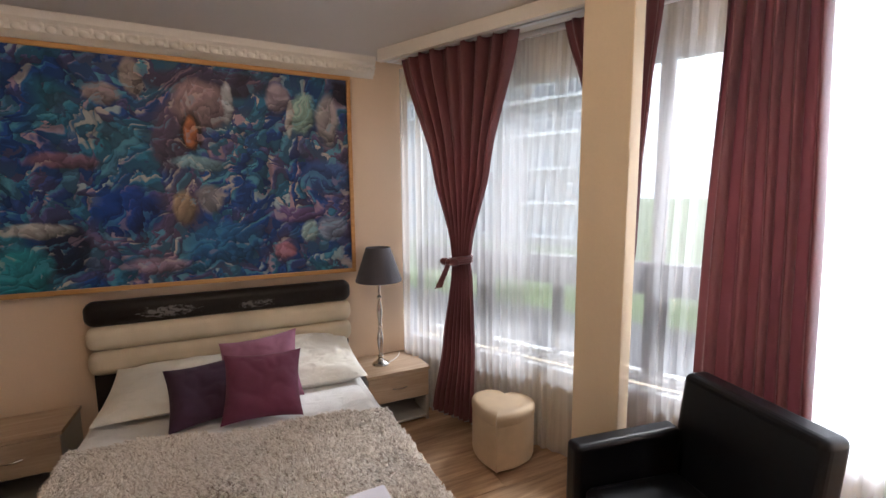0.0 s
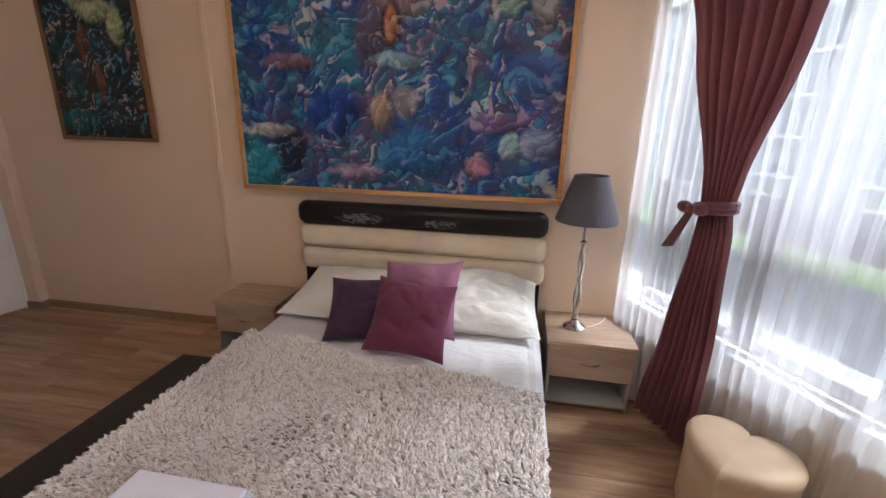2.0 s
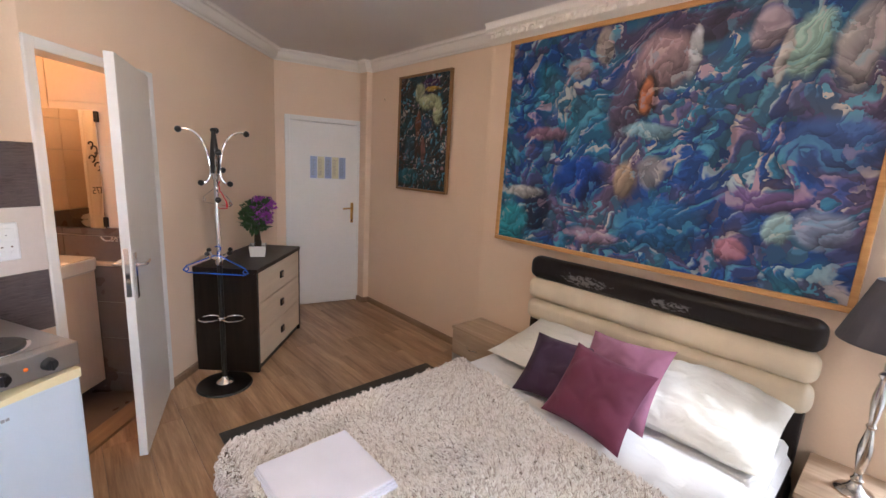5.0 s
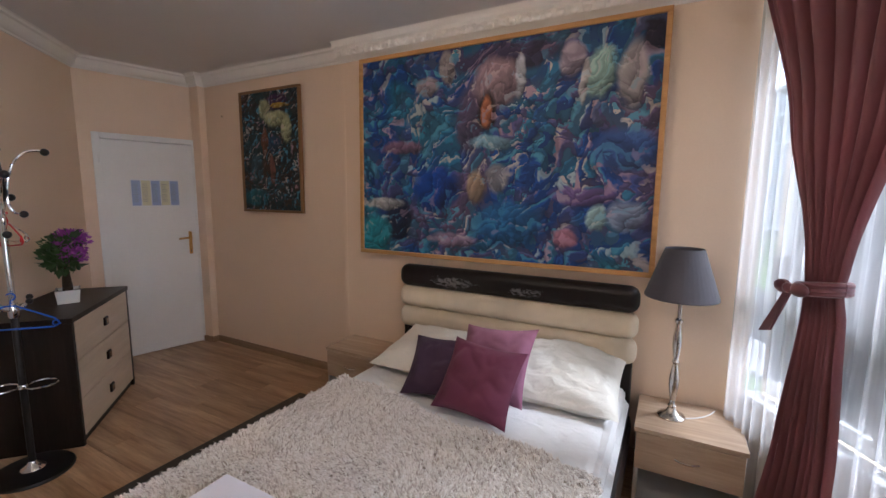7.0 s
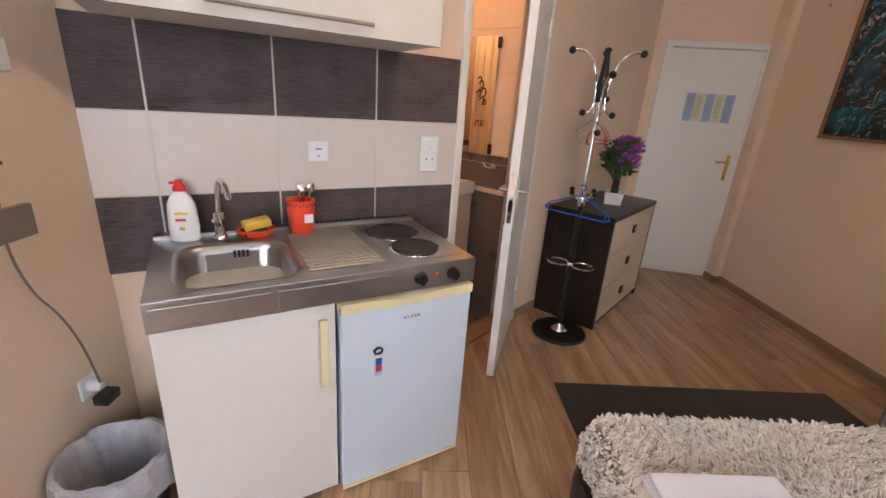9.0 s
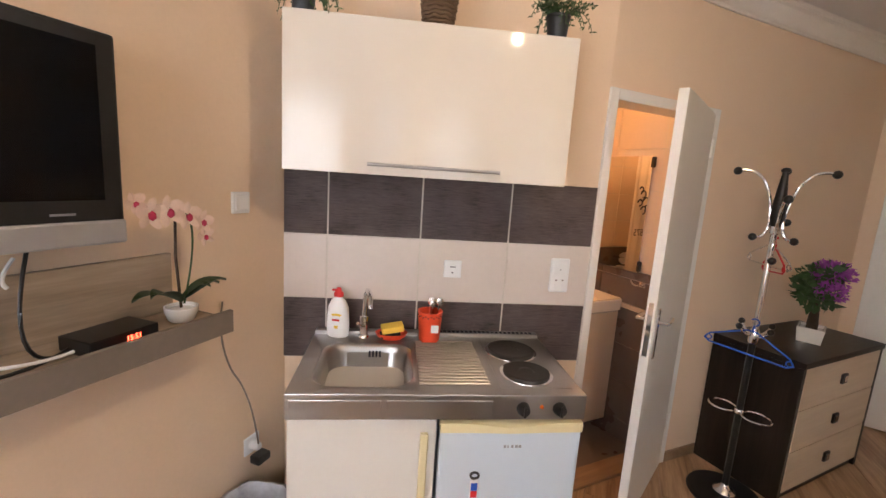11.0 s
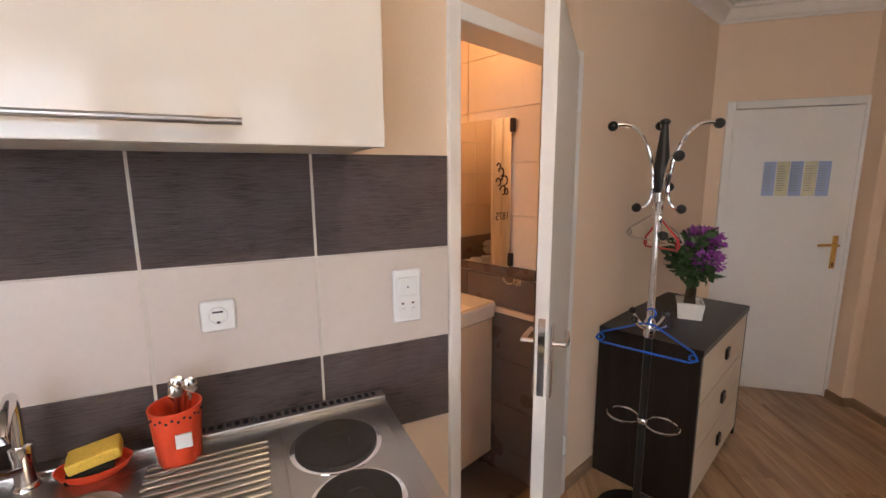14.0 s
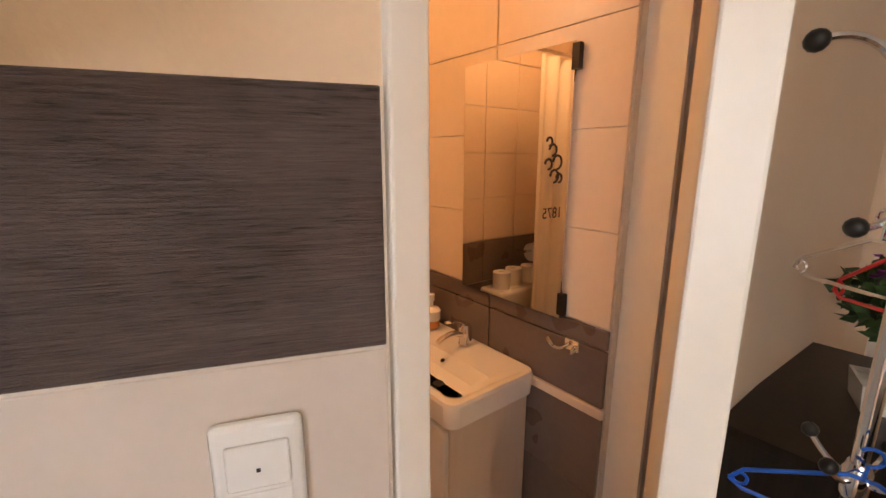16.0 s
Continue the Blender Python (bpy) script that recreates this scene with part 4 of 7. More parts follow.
# ---- bed ----
def pillow_mesh(w, h, t, n=34, pinch=0.10, sag=0.0, seed=0, corner=0.0, puff=0.5):
    """A stuffed square cushion lying in x-y, thickness along z, with drawn-out corners and soft dents."""
    bm = bmesh.new()
    for side in (1, -1):
        grid = []
        for i in range(n + 1):
            row = []
            for j in range(n + 1):
                u, v = 2 * i / n - 1, 2 * j / n - 1
                edge = (1 - abs(u) ** 3.2) * (1 - abs(v) ** 3.2)
                k = 1 - pinch * (1 - v * v) * abs(u) ** 3
                l = 1 - pinch * (1 - u * u) * abs(v) ** 3
                k, l = k * (1 - corner * u * u * v * v), l * (1 - corner * u * u * v * v)
                z = side * t / 2 * max(0.0, edge) ** puff
                d = noise.noise(Vector((u * 1.7 + seed, v * 1.7, side * 0.6 + seed))) * 0.12 * t * max(0, edge)
                rid = 1 - abs(noise.noise(Vector((u * 2.6 + v * 1.5 + seed, v * 2.2 - u * 0.8, seed * 1.7)))) * 2.2
                d -= side * 0.075 * t * max(0.0, rid) ** 2 * max(0, edge) ** 0.35
                row.append(bm.verts.new((u * w / 2 * k, v * h / 2 * l, z + d - sag * (1 - u * u) * (v > 0) * v)))
            grid.append(row)
        for i in range(n):
            for j in range(n):
                q = (grid[i][j], grid[i + 1][j], grid[i + 1][j + 1], grid[i][j + 1])
                bm.faces.new(q if side > 0 else tuple(reversed(q)))
    bmesh.ops.remove_doubles(bm, verts=bm.verts, dist=0.0008)
    return bm


bed = thing("bed", I, "double bed with dark leather frame and padded headboard", "bed")
bm = bmesh.new()
R = 0.16
def rounded_foot(x0, x1, y0, y1, r, n=8):
    out = [(x1, y1), (x0, y1)]
    out += [(x0 + r - r * math.cos(a), y0 + r - r * math.sin(a)) for a in (math.pi / 2 * k / n for k in range(n + 1))]
    out += [(x1 - r + r * math.sin(a), y0 + r - r * math.cos(a)) for a in (math.pi / 2 * k / n for k in range(n + 1))]
    return out
def loft(layers):
    bm = bmesh.new()
    prev = None
    for z, poly in layers:
        cur = [bm.verts.new((x, y, z)) for x, y in poly]
        if prev:
            for k in range(len(cur)):
                j = (k + 1) % len(cur)
                bm.faces.new((prev[k], prev[j], cur[j], cur[k]))
        else:
            bm.faces.new(list(reversed(cur)))
        prev = cur
    bm.faces.new(prev)
    return bm
def bed_outline(i, r=0.16):
    return rounded_foot(-0.045 + i, 1.475 - i, 1.775 + i, 3.76, r)
part("side_frame", loft([(0.03, bed_outline(0.04)), (0.05, bed_outline(0.015)), (0.10, bed_outline(0.0)), (0.26, bed_outline(-0.005)), (0.31, bed_outline(0.004)), (0.335, bed_outline(0.03))]), M_BED_LEATHER, bed)
part("mattress", loft([(0.30, rounded_foot(0.06, 1.43, 1.83, 3.74, 0.12)), (0.33, rounded_foot(0.045, 1.442, 1.815, 3.745, 0.13)), (0.45, rounded_foot(0.045, 1.442, 1.815, 3.745, 0.13)), (0.475, rounded_foot(0.06, 1.422, 1.835, 3.74, 0.12))]), M_SHEET, bed, "white sheeted mattress")
hb = part("headboard", bx(-0.03, 1.46, 3.80, 3.885, 0.05, 0.60, bevel=0.01), M_BED_LEATHER, bed)
def roll(z0, z1, y0=3.755, y1=3.875):
    bm = box(bmesh.new(), -0.05, 1.48, y0, y1, z0, z1, bevel=0.055, seg=6)
    return bm
part("headboard_pad", roll(0.883, 1.032), M_BED_TOP, bed, "black leather pad with flaked patches")
part("headboard_pad", roll(0.738, 0.886), M_CREAM_LEATHER, bed, "cream leather pad")
part("headboard_pad", roll(0.592, 0.741), M_CREAM_LEATHER, bed, "cream leather pad")

# top sheet: a crumpled cloth between pillows and throw
def cloth_grid(nx, ny, fn):
    bm = bmesh.new()
    g = [[bm.verts.new(fn(i / nx, j / ny)) for j in range(ny + 1)] for i in range(nx + 1)]
    for i in range(nx):
        for j in range(ny):
            bm.faces.new((g[i][j], g[i + 1][j], g[i + 1][j + 1], g[i][j + 1]))
    return bm
def sheet_fn(u, v):
    x, y = 0.0 + 1.465 * u, 2.66 + 1.06 * v
    z = 0.481 + 0.016 * abs(noise.noise(Vector((x * 5, y * 2.2, 3.1)))) + 0.008 * noise.noise(Vector((x * 14, y * 6, 1)))
    e = min(u, 1 - u)
    if e < 0.05:
        z -= (0.05 - e) / 0.05 * 0.09
    return x, y, z
single("bed_sheet", cloth_grid(70, 46, sheet_fn), M_SHEET, I, "rumpled white cotton sheet over the mattress", "sheet")

# shaggy throw: a draped cloth and its tufts
def throw_point(u, v):
    """u across the bed, v from the foot to the pillows; hangs over both sides and the foot."""
    left = -0.055 + 0.07 * (1 - v) + 0.012 * noise.noise(Vector((v * 7, 2.2, 1)))
    right = 1.46 - 0.05 * max(0.0, v - 0.6) + 0.012 * noise.noise(Vector((v * 6, 8.2, 1)))
    top = 3.09 - 0.25 * u + 0.02 * math.sin(u * 9)
    xs, ys = left + (right - left) * u, 1.655 + (top - 1.655) * v
    wob = 0.02 * noise.noise(Vector((u * 5, 0.3, 9))) * (1 if v > 0.9 or v < 0.03 else 0)
    x, y, z = xs, ys + wob, 0.505
    drop = 0.0
    if xs < 0.06:
        drop = max(drop, 0.06 - xs); x = 0.06 - 0.03 * (1 - math.exp(-(0.06 - xs) * 8))
    if xs > 1.425:
        drop = max(drop, xs - 1.425); x = 1.425 + 0.055 * (1 - math.exp(-(xs - 1.425) * 8))
    if ys < 1.83:
        d = 1.83 - ys
        drop = max(drop, d); y = 1.83 - 0.075 * (1 - math.exp(-d * 8))
    cx, cy = min(max(x, 0.13), 1.315), max(y, 1.935)
    r = math.hypot(x - cx, y - cy)
    if cy > y and r > 0.165 and (x < 0.13 or x > 1.315):
        s = 0.165 / r
        x, y = cx + (x - cx) * s, cy + (y - cy) * s
    lump = 0.010 * noise.noise(Vector((xs * 5, ys * 5, 4.4))) + 0.008 * noise.noise(Vector((xs * 12, ys * 12, 7)))
    return Vector((x, y, z - 0.85 * max(0.0, drop - 0.015) + lump))
throw = thing("throw", I, "shaggy off-white long-pile throw spread over the bed", "blanket")
part("backing", cloth_grid(80, 64, throw_point), mat("throw_backing", (0.30, 0.25, 0.21), 0.95, var=0.25), throw)
def fur_material():
    m = Nodes("shaggy_pile")
    geo = m.n("ShaderNodeNewGeometry")
    c = m.ramp(geo.outputs["Random Per Island"], [(0.0, (0.42, 0.36, 0.31)), (0.35, (0.70, 0.64, 0.58)), (1.0, (0.86, 0.83, 0.79))])
    m.link(c, m.b.inputs["Base Color"])
    m.b.inputs["Roughness"].default_value = 0.9
    m.b.inputs["Sheen Weight"].default_value = 0.3
    return m.mat
def fur():
    rg = np.random.RandomState(3)
    vs, fs = [], []
    for lock in range(112 * 112):
        u, v = (lock % 112 + rg.uniform(0, 1)) / 112, (lock // 112 + rg.uniform(0, 1)) / 112
        p0 = throw_point(u, v)
        a, b = throw_point(min(u + 0.01, 1) if u < 0.99 else u - 0.01, v) - p0, throw_point(u, min(v + 0.012, 1) if v < 0.98 else v - 0.012) - p0
        if a.length < 1e-5 or b.length < 1e-5:
            continue
        nrm = a.cross(b).normalized()
        if nrm.z < -0.2:
            nrm = -nrm
        flow = 2.6 + 3.2 * noise.noise(Vector((p0.x * 3.4, p0.y * 3.4, 0.5))) + rg.uniform(-1.1, 1.1)
        lie = Vector((math.cos(flow), math.sin(flow), -0.2 - 0.6 * (1 - max(0, nrm.z))))
        side = lie.cross(nrm)
        if side.length < 1e-4:
            continue
        side = side.normalized()
        reach = rg.uniform(0.018, 0.033)
        tip = p0 + nrm * reach * 0.72 + lie * reach * 0.75
        for k in range(6):
            p = p0 + side * rg.uniform(-0.009, 0.009) + lie * rg.uniform(-0.009, 0.009) - nrm * 0.002
            end = tip + side * rg.uniform(-0.005, 0.005) + lie * rg.uniform(-0.008, 0.006) + nrm * rg.uniform(-0.007, 0.003)
            wd = rg.uniform(0.0018, 0.0032)
            p1 = p.lerp(end, 0.5) + nrm * reach * 0.22
            i = len(vs)
            vs += [p - side * wd, p + side * wd, p + lie * wd * 1.2, p1 - side * wd, p1 + side * wd, p1 + nrm * wd * 0.9, end]
            fs += [(i, i + 1, i + 4, i + 3), (i + 1, i + 2, i + 5, i + 4), (i + 2, i, i + 3, i + 5), (i + 3, i + 4, i + 6), (i + 4, i + 5, i + 6), (i + 5, i + 3, i + 6)]
    me = bpy.data.meshes.new("fur")
    me.from_pydata([tuple(v) for v in vs], [], fs)
    me.materials.append(fur_material())
    ob = new("fur", me)
    ob.parent = throw
    return tagged(ob, "shaggy pile", "", "", "stuff")
fur()

single("pillow", pillow_mesh(0.68, 0.54, 0.23, seed=2, pinch=0.05, puff=0.75), M_PILLOWCASE, pose(1.105, 3.515, 0.585, 11, 2, 2), "plump ivory pillow against the headboard", "pillow", "bed pillows")
single("pillow", pillow_mesh(0.68, 0.50, 0.15, seed=5, pinch=0.05, puff=0.75), M_PILLOWCASE, pose(0.425, 3.485, 0.582, 13, -1, -3), "ivory pillow with pointed corners, lying flat", "pillow", "bed pillows")
single("cushion", pillow_mesh(0.42, 0.40, 0.10, seed=7, puff=0.7), M_MAUVE, pose(0.848, 3.275, 0.672, 51, -7, -8), "mauve square cushion behind the plum one", "cushion", "cushions on the bed")
single("cushion", pillow_mesh(0.37, 0.345, 0.10, seed=9, puff=0.7), M_DARKPURPLE, pose(0.585, 3.21, 0.622, 43, -3, 6), "aubergine square cushion beside the plum one", "cushion", "cushions on the bed")
single("cushion", pillow_mesh(0.385, 0.36, 0.11, seed=11, puff=0.7), M_PURPLE, pose(0.85, 3.095, 0.652, 51, 2, -4), "plum square cushion leaning on the others", "cushion", "cushions on the bed")


def towel(m, label):
    t = thing("towel", m, label, "towel", "folded towels")
    for k in range(3):
        e = 0.006 * k
        part("fold", bx(-0.178 + e, 0.178 - e * 0.6, -0.178 + e * 0.5, 0.178 - e, 0.013 * k, 0.013 * k + 0.0135, bevel=0.0055, seg=3), M_TOWEL, t)
    return t
towel(pose(0.465, 2.02, 0.515, 0, 0, 0), "folded white towel lying on the throw")
towel(pose(1.053, 2.035, 0.515, 0, 0, 2), "second folded white towel on the throw")

single("rug", bx(-0.80, -0.18, 1.99, 3.53, 0.0005, 0.012, bevel=0.004), M_RUG, I, "dark brown flat-woven rug beside the bed", "rug")


# ---- nightstands ----
def nightstand(m, w, d, label):
    n = thing("nightstand", m, label, "nightstand", "nightstands")
    part("top", bx(-0.008, w + 0.008, -0.006, d, 0.380, 0.402, bevel=0.002), M_SONOMA, n)
    for x in (0.0, w - 0.018):
        part("side_panel", bx(x, x + 0.018, 0.004, d - 0.003, 0.0, 0.380), M_GREYBOARD, n)
    part("back_panel", bx(0.018, w - 0.018, d - 0.02, d - 0.006, 0.03, 0.38), M_GREYBOARD, n)
    part("bottom_panel", bx(0.018, w - 0.018, 0.004, d - 0.02, 0.018, 0.036), M_GREYBOARD, n)
    part("divider", bx(0.018, w - 0.018, 0.03, d - 0.02, 0.185, 0.20), M_GREYBOARD, n)
    dr = part("drawer", bx(0.002, w - 0.002, -0.004, 0.014, 0.19, 0.376, bevel=0.0015, seg=1), M_SONOMA, n)
    bm = bmesh.new()
    tube(bm, arc((w / 2 - 0.05, -0.004, 0.285), (w / 2, -0.045, 0.285), (w / 2 + 0.05, -0.004, 0.285), 10), 0.005, 8)
    part("handle", bm, M_SATIN, dr, "bowed satin metal handle")
    return n
nightstand(pose(1.515, 3.50, 0), 0.448, 0.39, "pale oak nightstand with drawer and open shelf, carrying a lamp")
nightstand(pose(-0.555, 3.575, 0), 0.42, 0.315, "pale oak nightstand with drawer and open shelf, bare top")

lamp = thing("table_lamp", pose(1.665, 3.69, 0.402), "table lamp with turned silver stem and slate grey shade", "table lamp")
bm = bmesh.new()
lathe(bm, [(0.062, 0.0), (0.064, 0.006), (0.058, 0.014), (0.040, 0.024), (0.026, 0.034), (0.018, 0.05), (0.022, 0.062), (0.014, 0.072), (0.012, 0.09)], (0, 0, 0), 28)
part("foot", bm, M_SATIN, lamp)
bm = bmesh.new()
lathe(bm, [(0.012, 0.088), (0.017, 0.12), (0.023, 0.165), (0.024, 0.20), (0.017, 0.245), (0.011, 0.28), (0.018, 0.292), (0.011, 0.304), (0.016, 0.34), (0.021, 0.385), (0.020, 0.42), (0.013, 0.465), (0.010, 0.485), (0.018, 0.497), (0.019, 0.507), (0.009, 0.518), (0.009, 0.60), (0.0, 0.60)], (0, 0, 0), 24)
part("stem", bm, M_SATIN, lamp)
bm = bmesh.new()
lathe(bm, [(0.016, 0.60), (0.018, 0.61), (0.018, 0.66), (0.0, 0.66)], (0, 0, 0), 16)
part("bulb_holder", bm, M_BLACK, lamp)
bm = bmesh.new()
S = 40
r0 = [[bm.verts.new((r * math.cos(2 * math.pi * k / S), r * math.sin(2 * math.pi * k / S), z)) for k in range(S)] for r, z in ((0.163, 0.622), (0.165, 0.628), (0.088, 0.858), (0.086, 0.864), (0.084, 0.858), (0.161, 0.628))]
for a, b in zip(r0, r0[1:] + r0[:1]):
    for k in range(S):
        bm.faces.new((a[k], a[(k + 1) % S], b[(k + 1) % S], b[k]))
part("shade", bm, M_LAMPSHADE, lamp, "slate grey cone shade")
bm = bmesh.new()
for a in (0.3, 2.4, 4.5):
    tube(bm, [(0.012 * math.cos(a), 0.012 * math.sin(a), 0.65), (0.088 * math.cos(a), 0.088 * math.sin(a), 0.84)], 0.0018, 6)
part("shade_carrier", bm, M_SATIN, lamp)
part("cable", tube(bmesh.new(), arc((0.06, 0.0, 0.004), (0.16, 0.05, 0.004), (0.20, 0.16, 0.004), 8), 0.003, 6), M_PVC, lamp)


# ---- paintings ----
M_ART = figured_canvas("oil_painting_blue", (0.004, 0.007, 0.024), (0.020, 0.080, 0.31), (0.150, 0.110, 0.21), (0.045, 0.22, 0.34), [
    (-0.34, -0.21, 0.19, 0.16, (0.012, 0.065, 0.34)), (0.15, -0.43, 0.25, 0.17, (0.035, 0.15, 0.36)), (0.81, -0.01, 0.19, 0.14, (0.06, 0.13, 0.36)), (0.10, 0.56, 0.42, 0.10, (0.075, 0.055, 0.12)),
    (-0.66, -0.42, 0.13, 0.20, (0.012, 0.018, 0.05)), (-0.85, -0.55, 0.15, 0.17, (0.035, 0.30, 0.38)), (-0.77, -0.31, 0.17, 0.05, (0.50, 0.47, 0.44)), (-0.12, 0.20, 0.11, 0.24, (0.12, 0.085, 0.15)),
    (0.06, 0.41, 0.19, 0.17, (0.40, 0.27, 0.29)), (0.20, 0.44, 0.035, 0.14, (0.55, 0.57, 0.62)), (0.00, 0.25, 0.075, 0.15, (0.035, 0.02, 0.015)), (-0.005, 0.25, 0.045, 0.12, (0.50, 0.17, 0.07)), (0.03, 0.06, 0.17, 0.055, (0.24, 0.42, 0.52)),
    (0.66, 0.40, 0.10, 0.17, (0.34, 0.52, 0.45)), (0.82, 0.37, 0.08, 0.20, (0.48, 0.43, 0.42)), (0.575, 0.37, 0.028, 0.15, (0.60, 0.55, 0.52)), (0.50, 0.50, 0.085, 0.10, (0.40, 0.32, 0.38)), (0.90, 0.55, 0.06, 0.10, (0.02, 0.015, 0.03)),
    (-0.43, 0.44, 0.10, 0.075, (0.38, 0.30, 0.30)), (-0.28, 0.55, 0.06, 0.12, (0.46, 0.38, 0.34)), (-0.62, 0.07, 0.20, 0.05, (0.24, 0.13, 0.19)), (-0.06, -0.20, 0.08, 0.12, (0.46, 0.34, 0.22)), (0.08, -0.15, 0.08, 0.10, (0.30, 0.29, 0.32)),
    (0.60, -0.25, 0.22, 0.07, (0.17, 0.11, 0.28)), (0.83, -0.36, 0.11, 0.11, (0.28, 0.33, 0.47)), (0.68, -0.38, 0.07, 0.09, (0.36, 0.52, 0.52)), (0.50, -0.50, 0.08, 0.06, (0.44, 0.19, 0.25)), (-0.22, -0.55, 0.20, 0.06, (0.34, 0.24, 0.34))], 1.0)
M_ART2 = figured_canvas("oil_painting_dark", (0.008, 0.008, 0.012), (0.012, 0.035, 0.05), (0.08, 0.045, 0.035), (0.025, 0.085, 0.10), [
    (0.08, 0.41, 0.17, 0.07, (0.06, 0.02, 0.09)), (0.12, 0.38, 0.13, 0.025, (0.55, 0.34, 0.05)), (-0.06, 0.36, 0.075, 0.10, (0.50, 0.53, 0.30)), (0.08, 0.27, 0.17, 0.075, (0.52, 0.55, 0.30)), (0.20, 0.17, 0.075, 0.13, (0.52, 0.55, 0.30)),
    (0.04, 0.06, 0.10, 0.09, (0.015, 0.06, 0.13)), (-0.07, 0.08, 0.05, 0.13, (0.22, 0.08, 0.045)), (0.02, -0.16, 0.035, 0.14, (0.26, 0.11, 0.08)), (-0.18, -0.14, 0.09, 0.14, (0.045, 0.10, 0.13)), (-0.2, -0.40, 0.20, 0.09, (0.02, 0.12, 0.15))], 1.7)


def painting(m, w, h, art, frame_mat, fw, label):
    p = thing("painting", m, label, "painting", "paintings")
    bm = cloth_grid(4, 4, lambda u, v: ((u - 0.5) * (w - fw), -0.018, (v - 0.5) * (h - fw)))
    box(bm, -(w - fw) / 2, (w - fw) / 2, -0.014, 0.0, -(h - fw) / 2, (h - fw) / 2)
    part("canvas", bm, art, p, "oil painting of swirling shapes")
    for s in (-1, 1):
        part("frame_rail", bx(-w / 2, w / 2, -0.032, 0.0, s * h / 2 - (fw if s > 0 else 0), s * h / 2 + (fw if s < 0 else 0), bevel=0.004), frame_mat, p)
        part("frame_rail", bx(s * w / 2 - (fw if s > 0 else 0), s * w / 2 + (fw if s < 0 else 0), -0.0315, -0.0005, -h / 2 + fw, h / 2 - fw, bevel=0.004), frame_mat, p)
    return p
painting(pose(0.555, 3.855, 1.767, -0.6, 0, 0), 1.965, 1.37, M_ART, M_WOODFRAME, 0.028, "large blue abstract oil painting in a honey pine frame")
painting(pose(-1.49, 3.955, 1.865, 0, 0, 0), 0.74, 1.045, M_ART2, M_DARKFRAME, 0.022, "tall dark abstract oil painting in a thin brown frame")
part("hook", tube(bmesh.new(), [(0, 0, 0), (0, -0.02, 0.0), (0.015, -0.022, 0.012)], 0.004, 6), M_SATIN, thing("wall_hook", pose(-2.16, 3.98, 2.21), "small metal hook on the peach wall", "hook"))


# ---- dresser, plant, coat rack ----
dres = thing("dresser", off(B, 1.055, -0.478, 0), "dark wenge dresser with three bleached oak drawers", "dresser")
DW, DD, DH = 0.90, 0.455, 0.79
part("top", bx(-0.004, DW + 0.004, -0.006, DD, DH - 0.03, DH, bevel=0.002), M_WENGE, dres)
for x in (0.0, DW - 0.028):
    part("side_panel", bx(x, x + 0.028, 0.0, DD, 0.0, DH - 0.03, bevel=0.0015, seg=1), M_WENGE, dres)
part("plinth", bx(0.028, DW - 0.028, 0.02, DD, 0.0, 0.05), M_WENGE, dres)
part("carcass", bx(0.028, DW - 0.028, 0.022, DD - 0.005, 0.05, DH - 0.03), M_WENGE, dres)
for k in range(3):
    z0 = 0.055 + k * 0.236
    d = part("drawer", bx(0.033, DW - 0.033, -0.001, 0.02, z0, z0 + 0.230, bevel=0.002), M_DRAWER, dres, "bleached oak drawer front")
    hx = DW / 2
    bm = bmesh.new()
    box(bm, hx - 0.028, hx + 0.028, -0.014, -0.001, z0 + 0.09, z0 + 0.146, bevel=0.003)
    h = part("handle", bm, M_WENGE, d, "square dark handle")
    part("inlay", bx(hx - 0.017, hx + 0.017, -0.0175, -0.014, z0 + 0.101, z0 + 0.135, bevel=0.002), M_SATIN, d, "satin metal inlay")

bons = thing("bonsai", off(B, 1.52, -0.29, DH, 0, 0, 20) @ Matrix.Scale(1.32, 4), "artificial bonsai with violet blossoms in a white square pot", "plant")
bm = bmesh.new()
for z0, z1, a, b in ((0.0, 0.065, 0.052, 0.060),):
    v = [bm.verts.new((sx * r, sy * r * 0.8, z)) for r, z in ((a, z0), (b, z1), (b - 0.008, z1), (b - 0.012, z1 - 0.012)) for sx, sy in ((-1, -1), (1, -1), (1, 1), (-1, 1))]
    for L in range(3):
        for k in range(4):
            j = (k + 1) % 4
            bm.faces.new((v[L * 4 + k], v[L * 4 + j], v[L * 4 + 4 + j], v[L * 4 + 4 + k]))
    bm.faces.new([v[3], v[2], v[1], v[0]])
    bm.faces.new(v[12:16])
part("pot", bm, M_CERAMIC, bons, "white square ceramic pot")
bm = bmesh.new()
tube(bm, [(0, 0, 0.05)] + arc((0.005, 0, 0.08), (-0.05, 0.0, 0.12), (-0.015, 0.0, 0.20), 8), 0.022, 10, 0.012)
tube(bm, arc((-0.03, 0, 0.14), (0.05, 0.02, 0.17), (0.09, 0.02, 0.22), 6), 0.010, 8, 0.005)
tube(bm, arc((-0.03, 0, 0.15), (-0.08, -0.01, 0.17), (-0.11, 0.0, 0.19), 6), 0.008, 8, 0.004)
part("trunk", bm, M_BARK, bons)


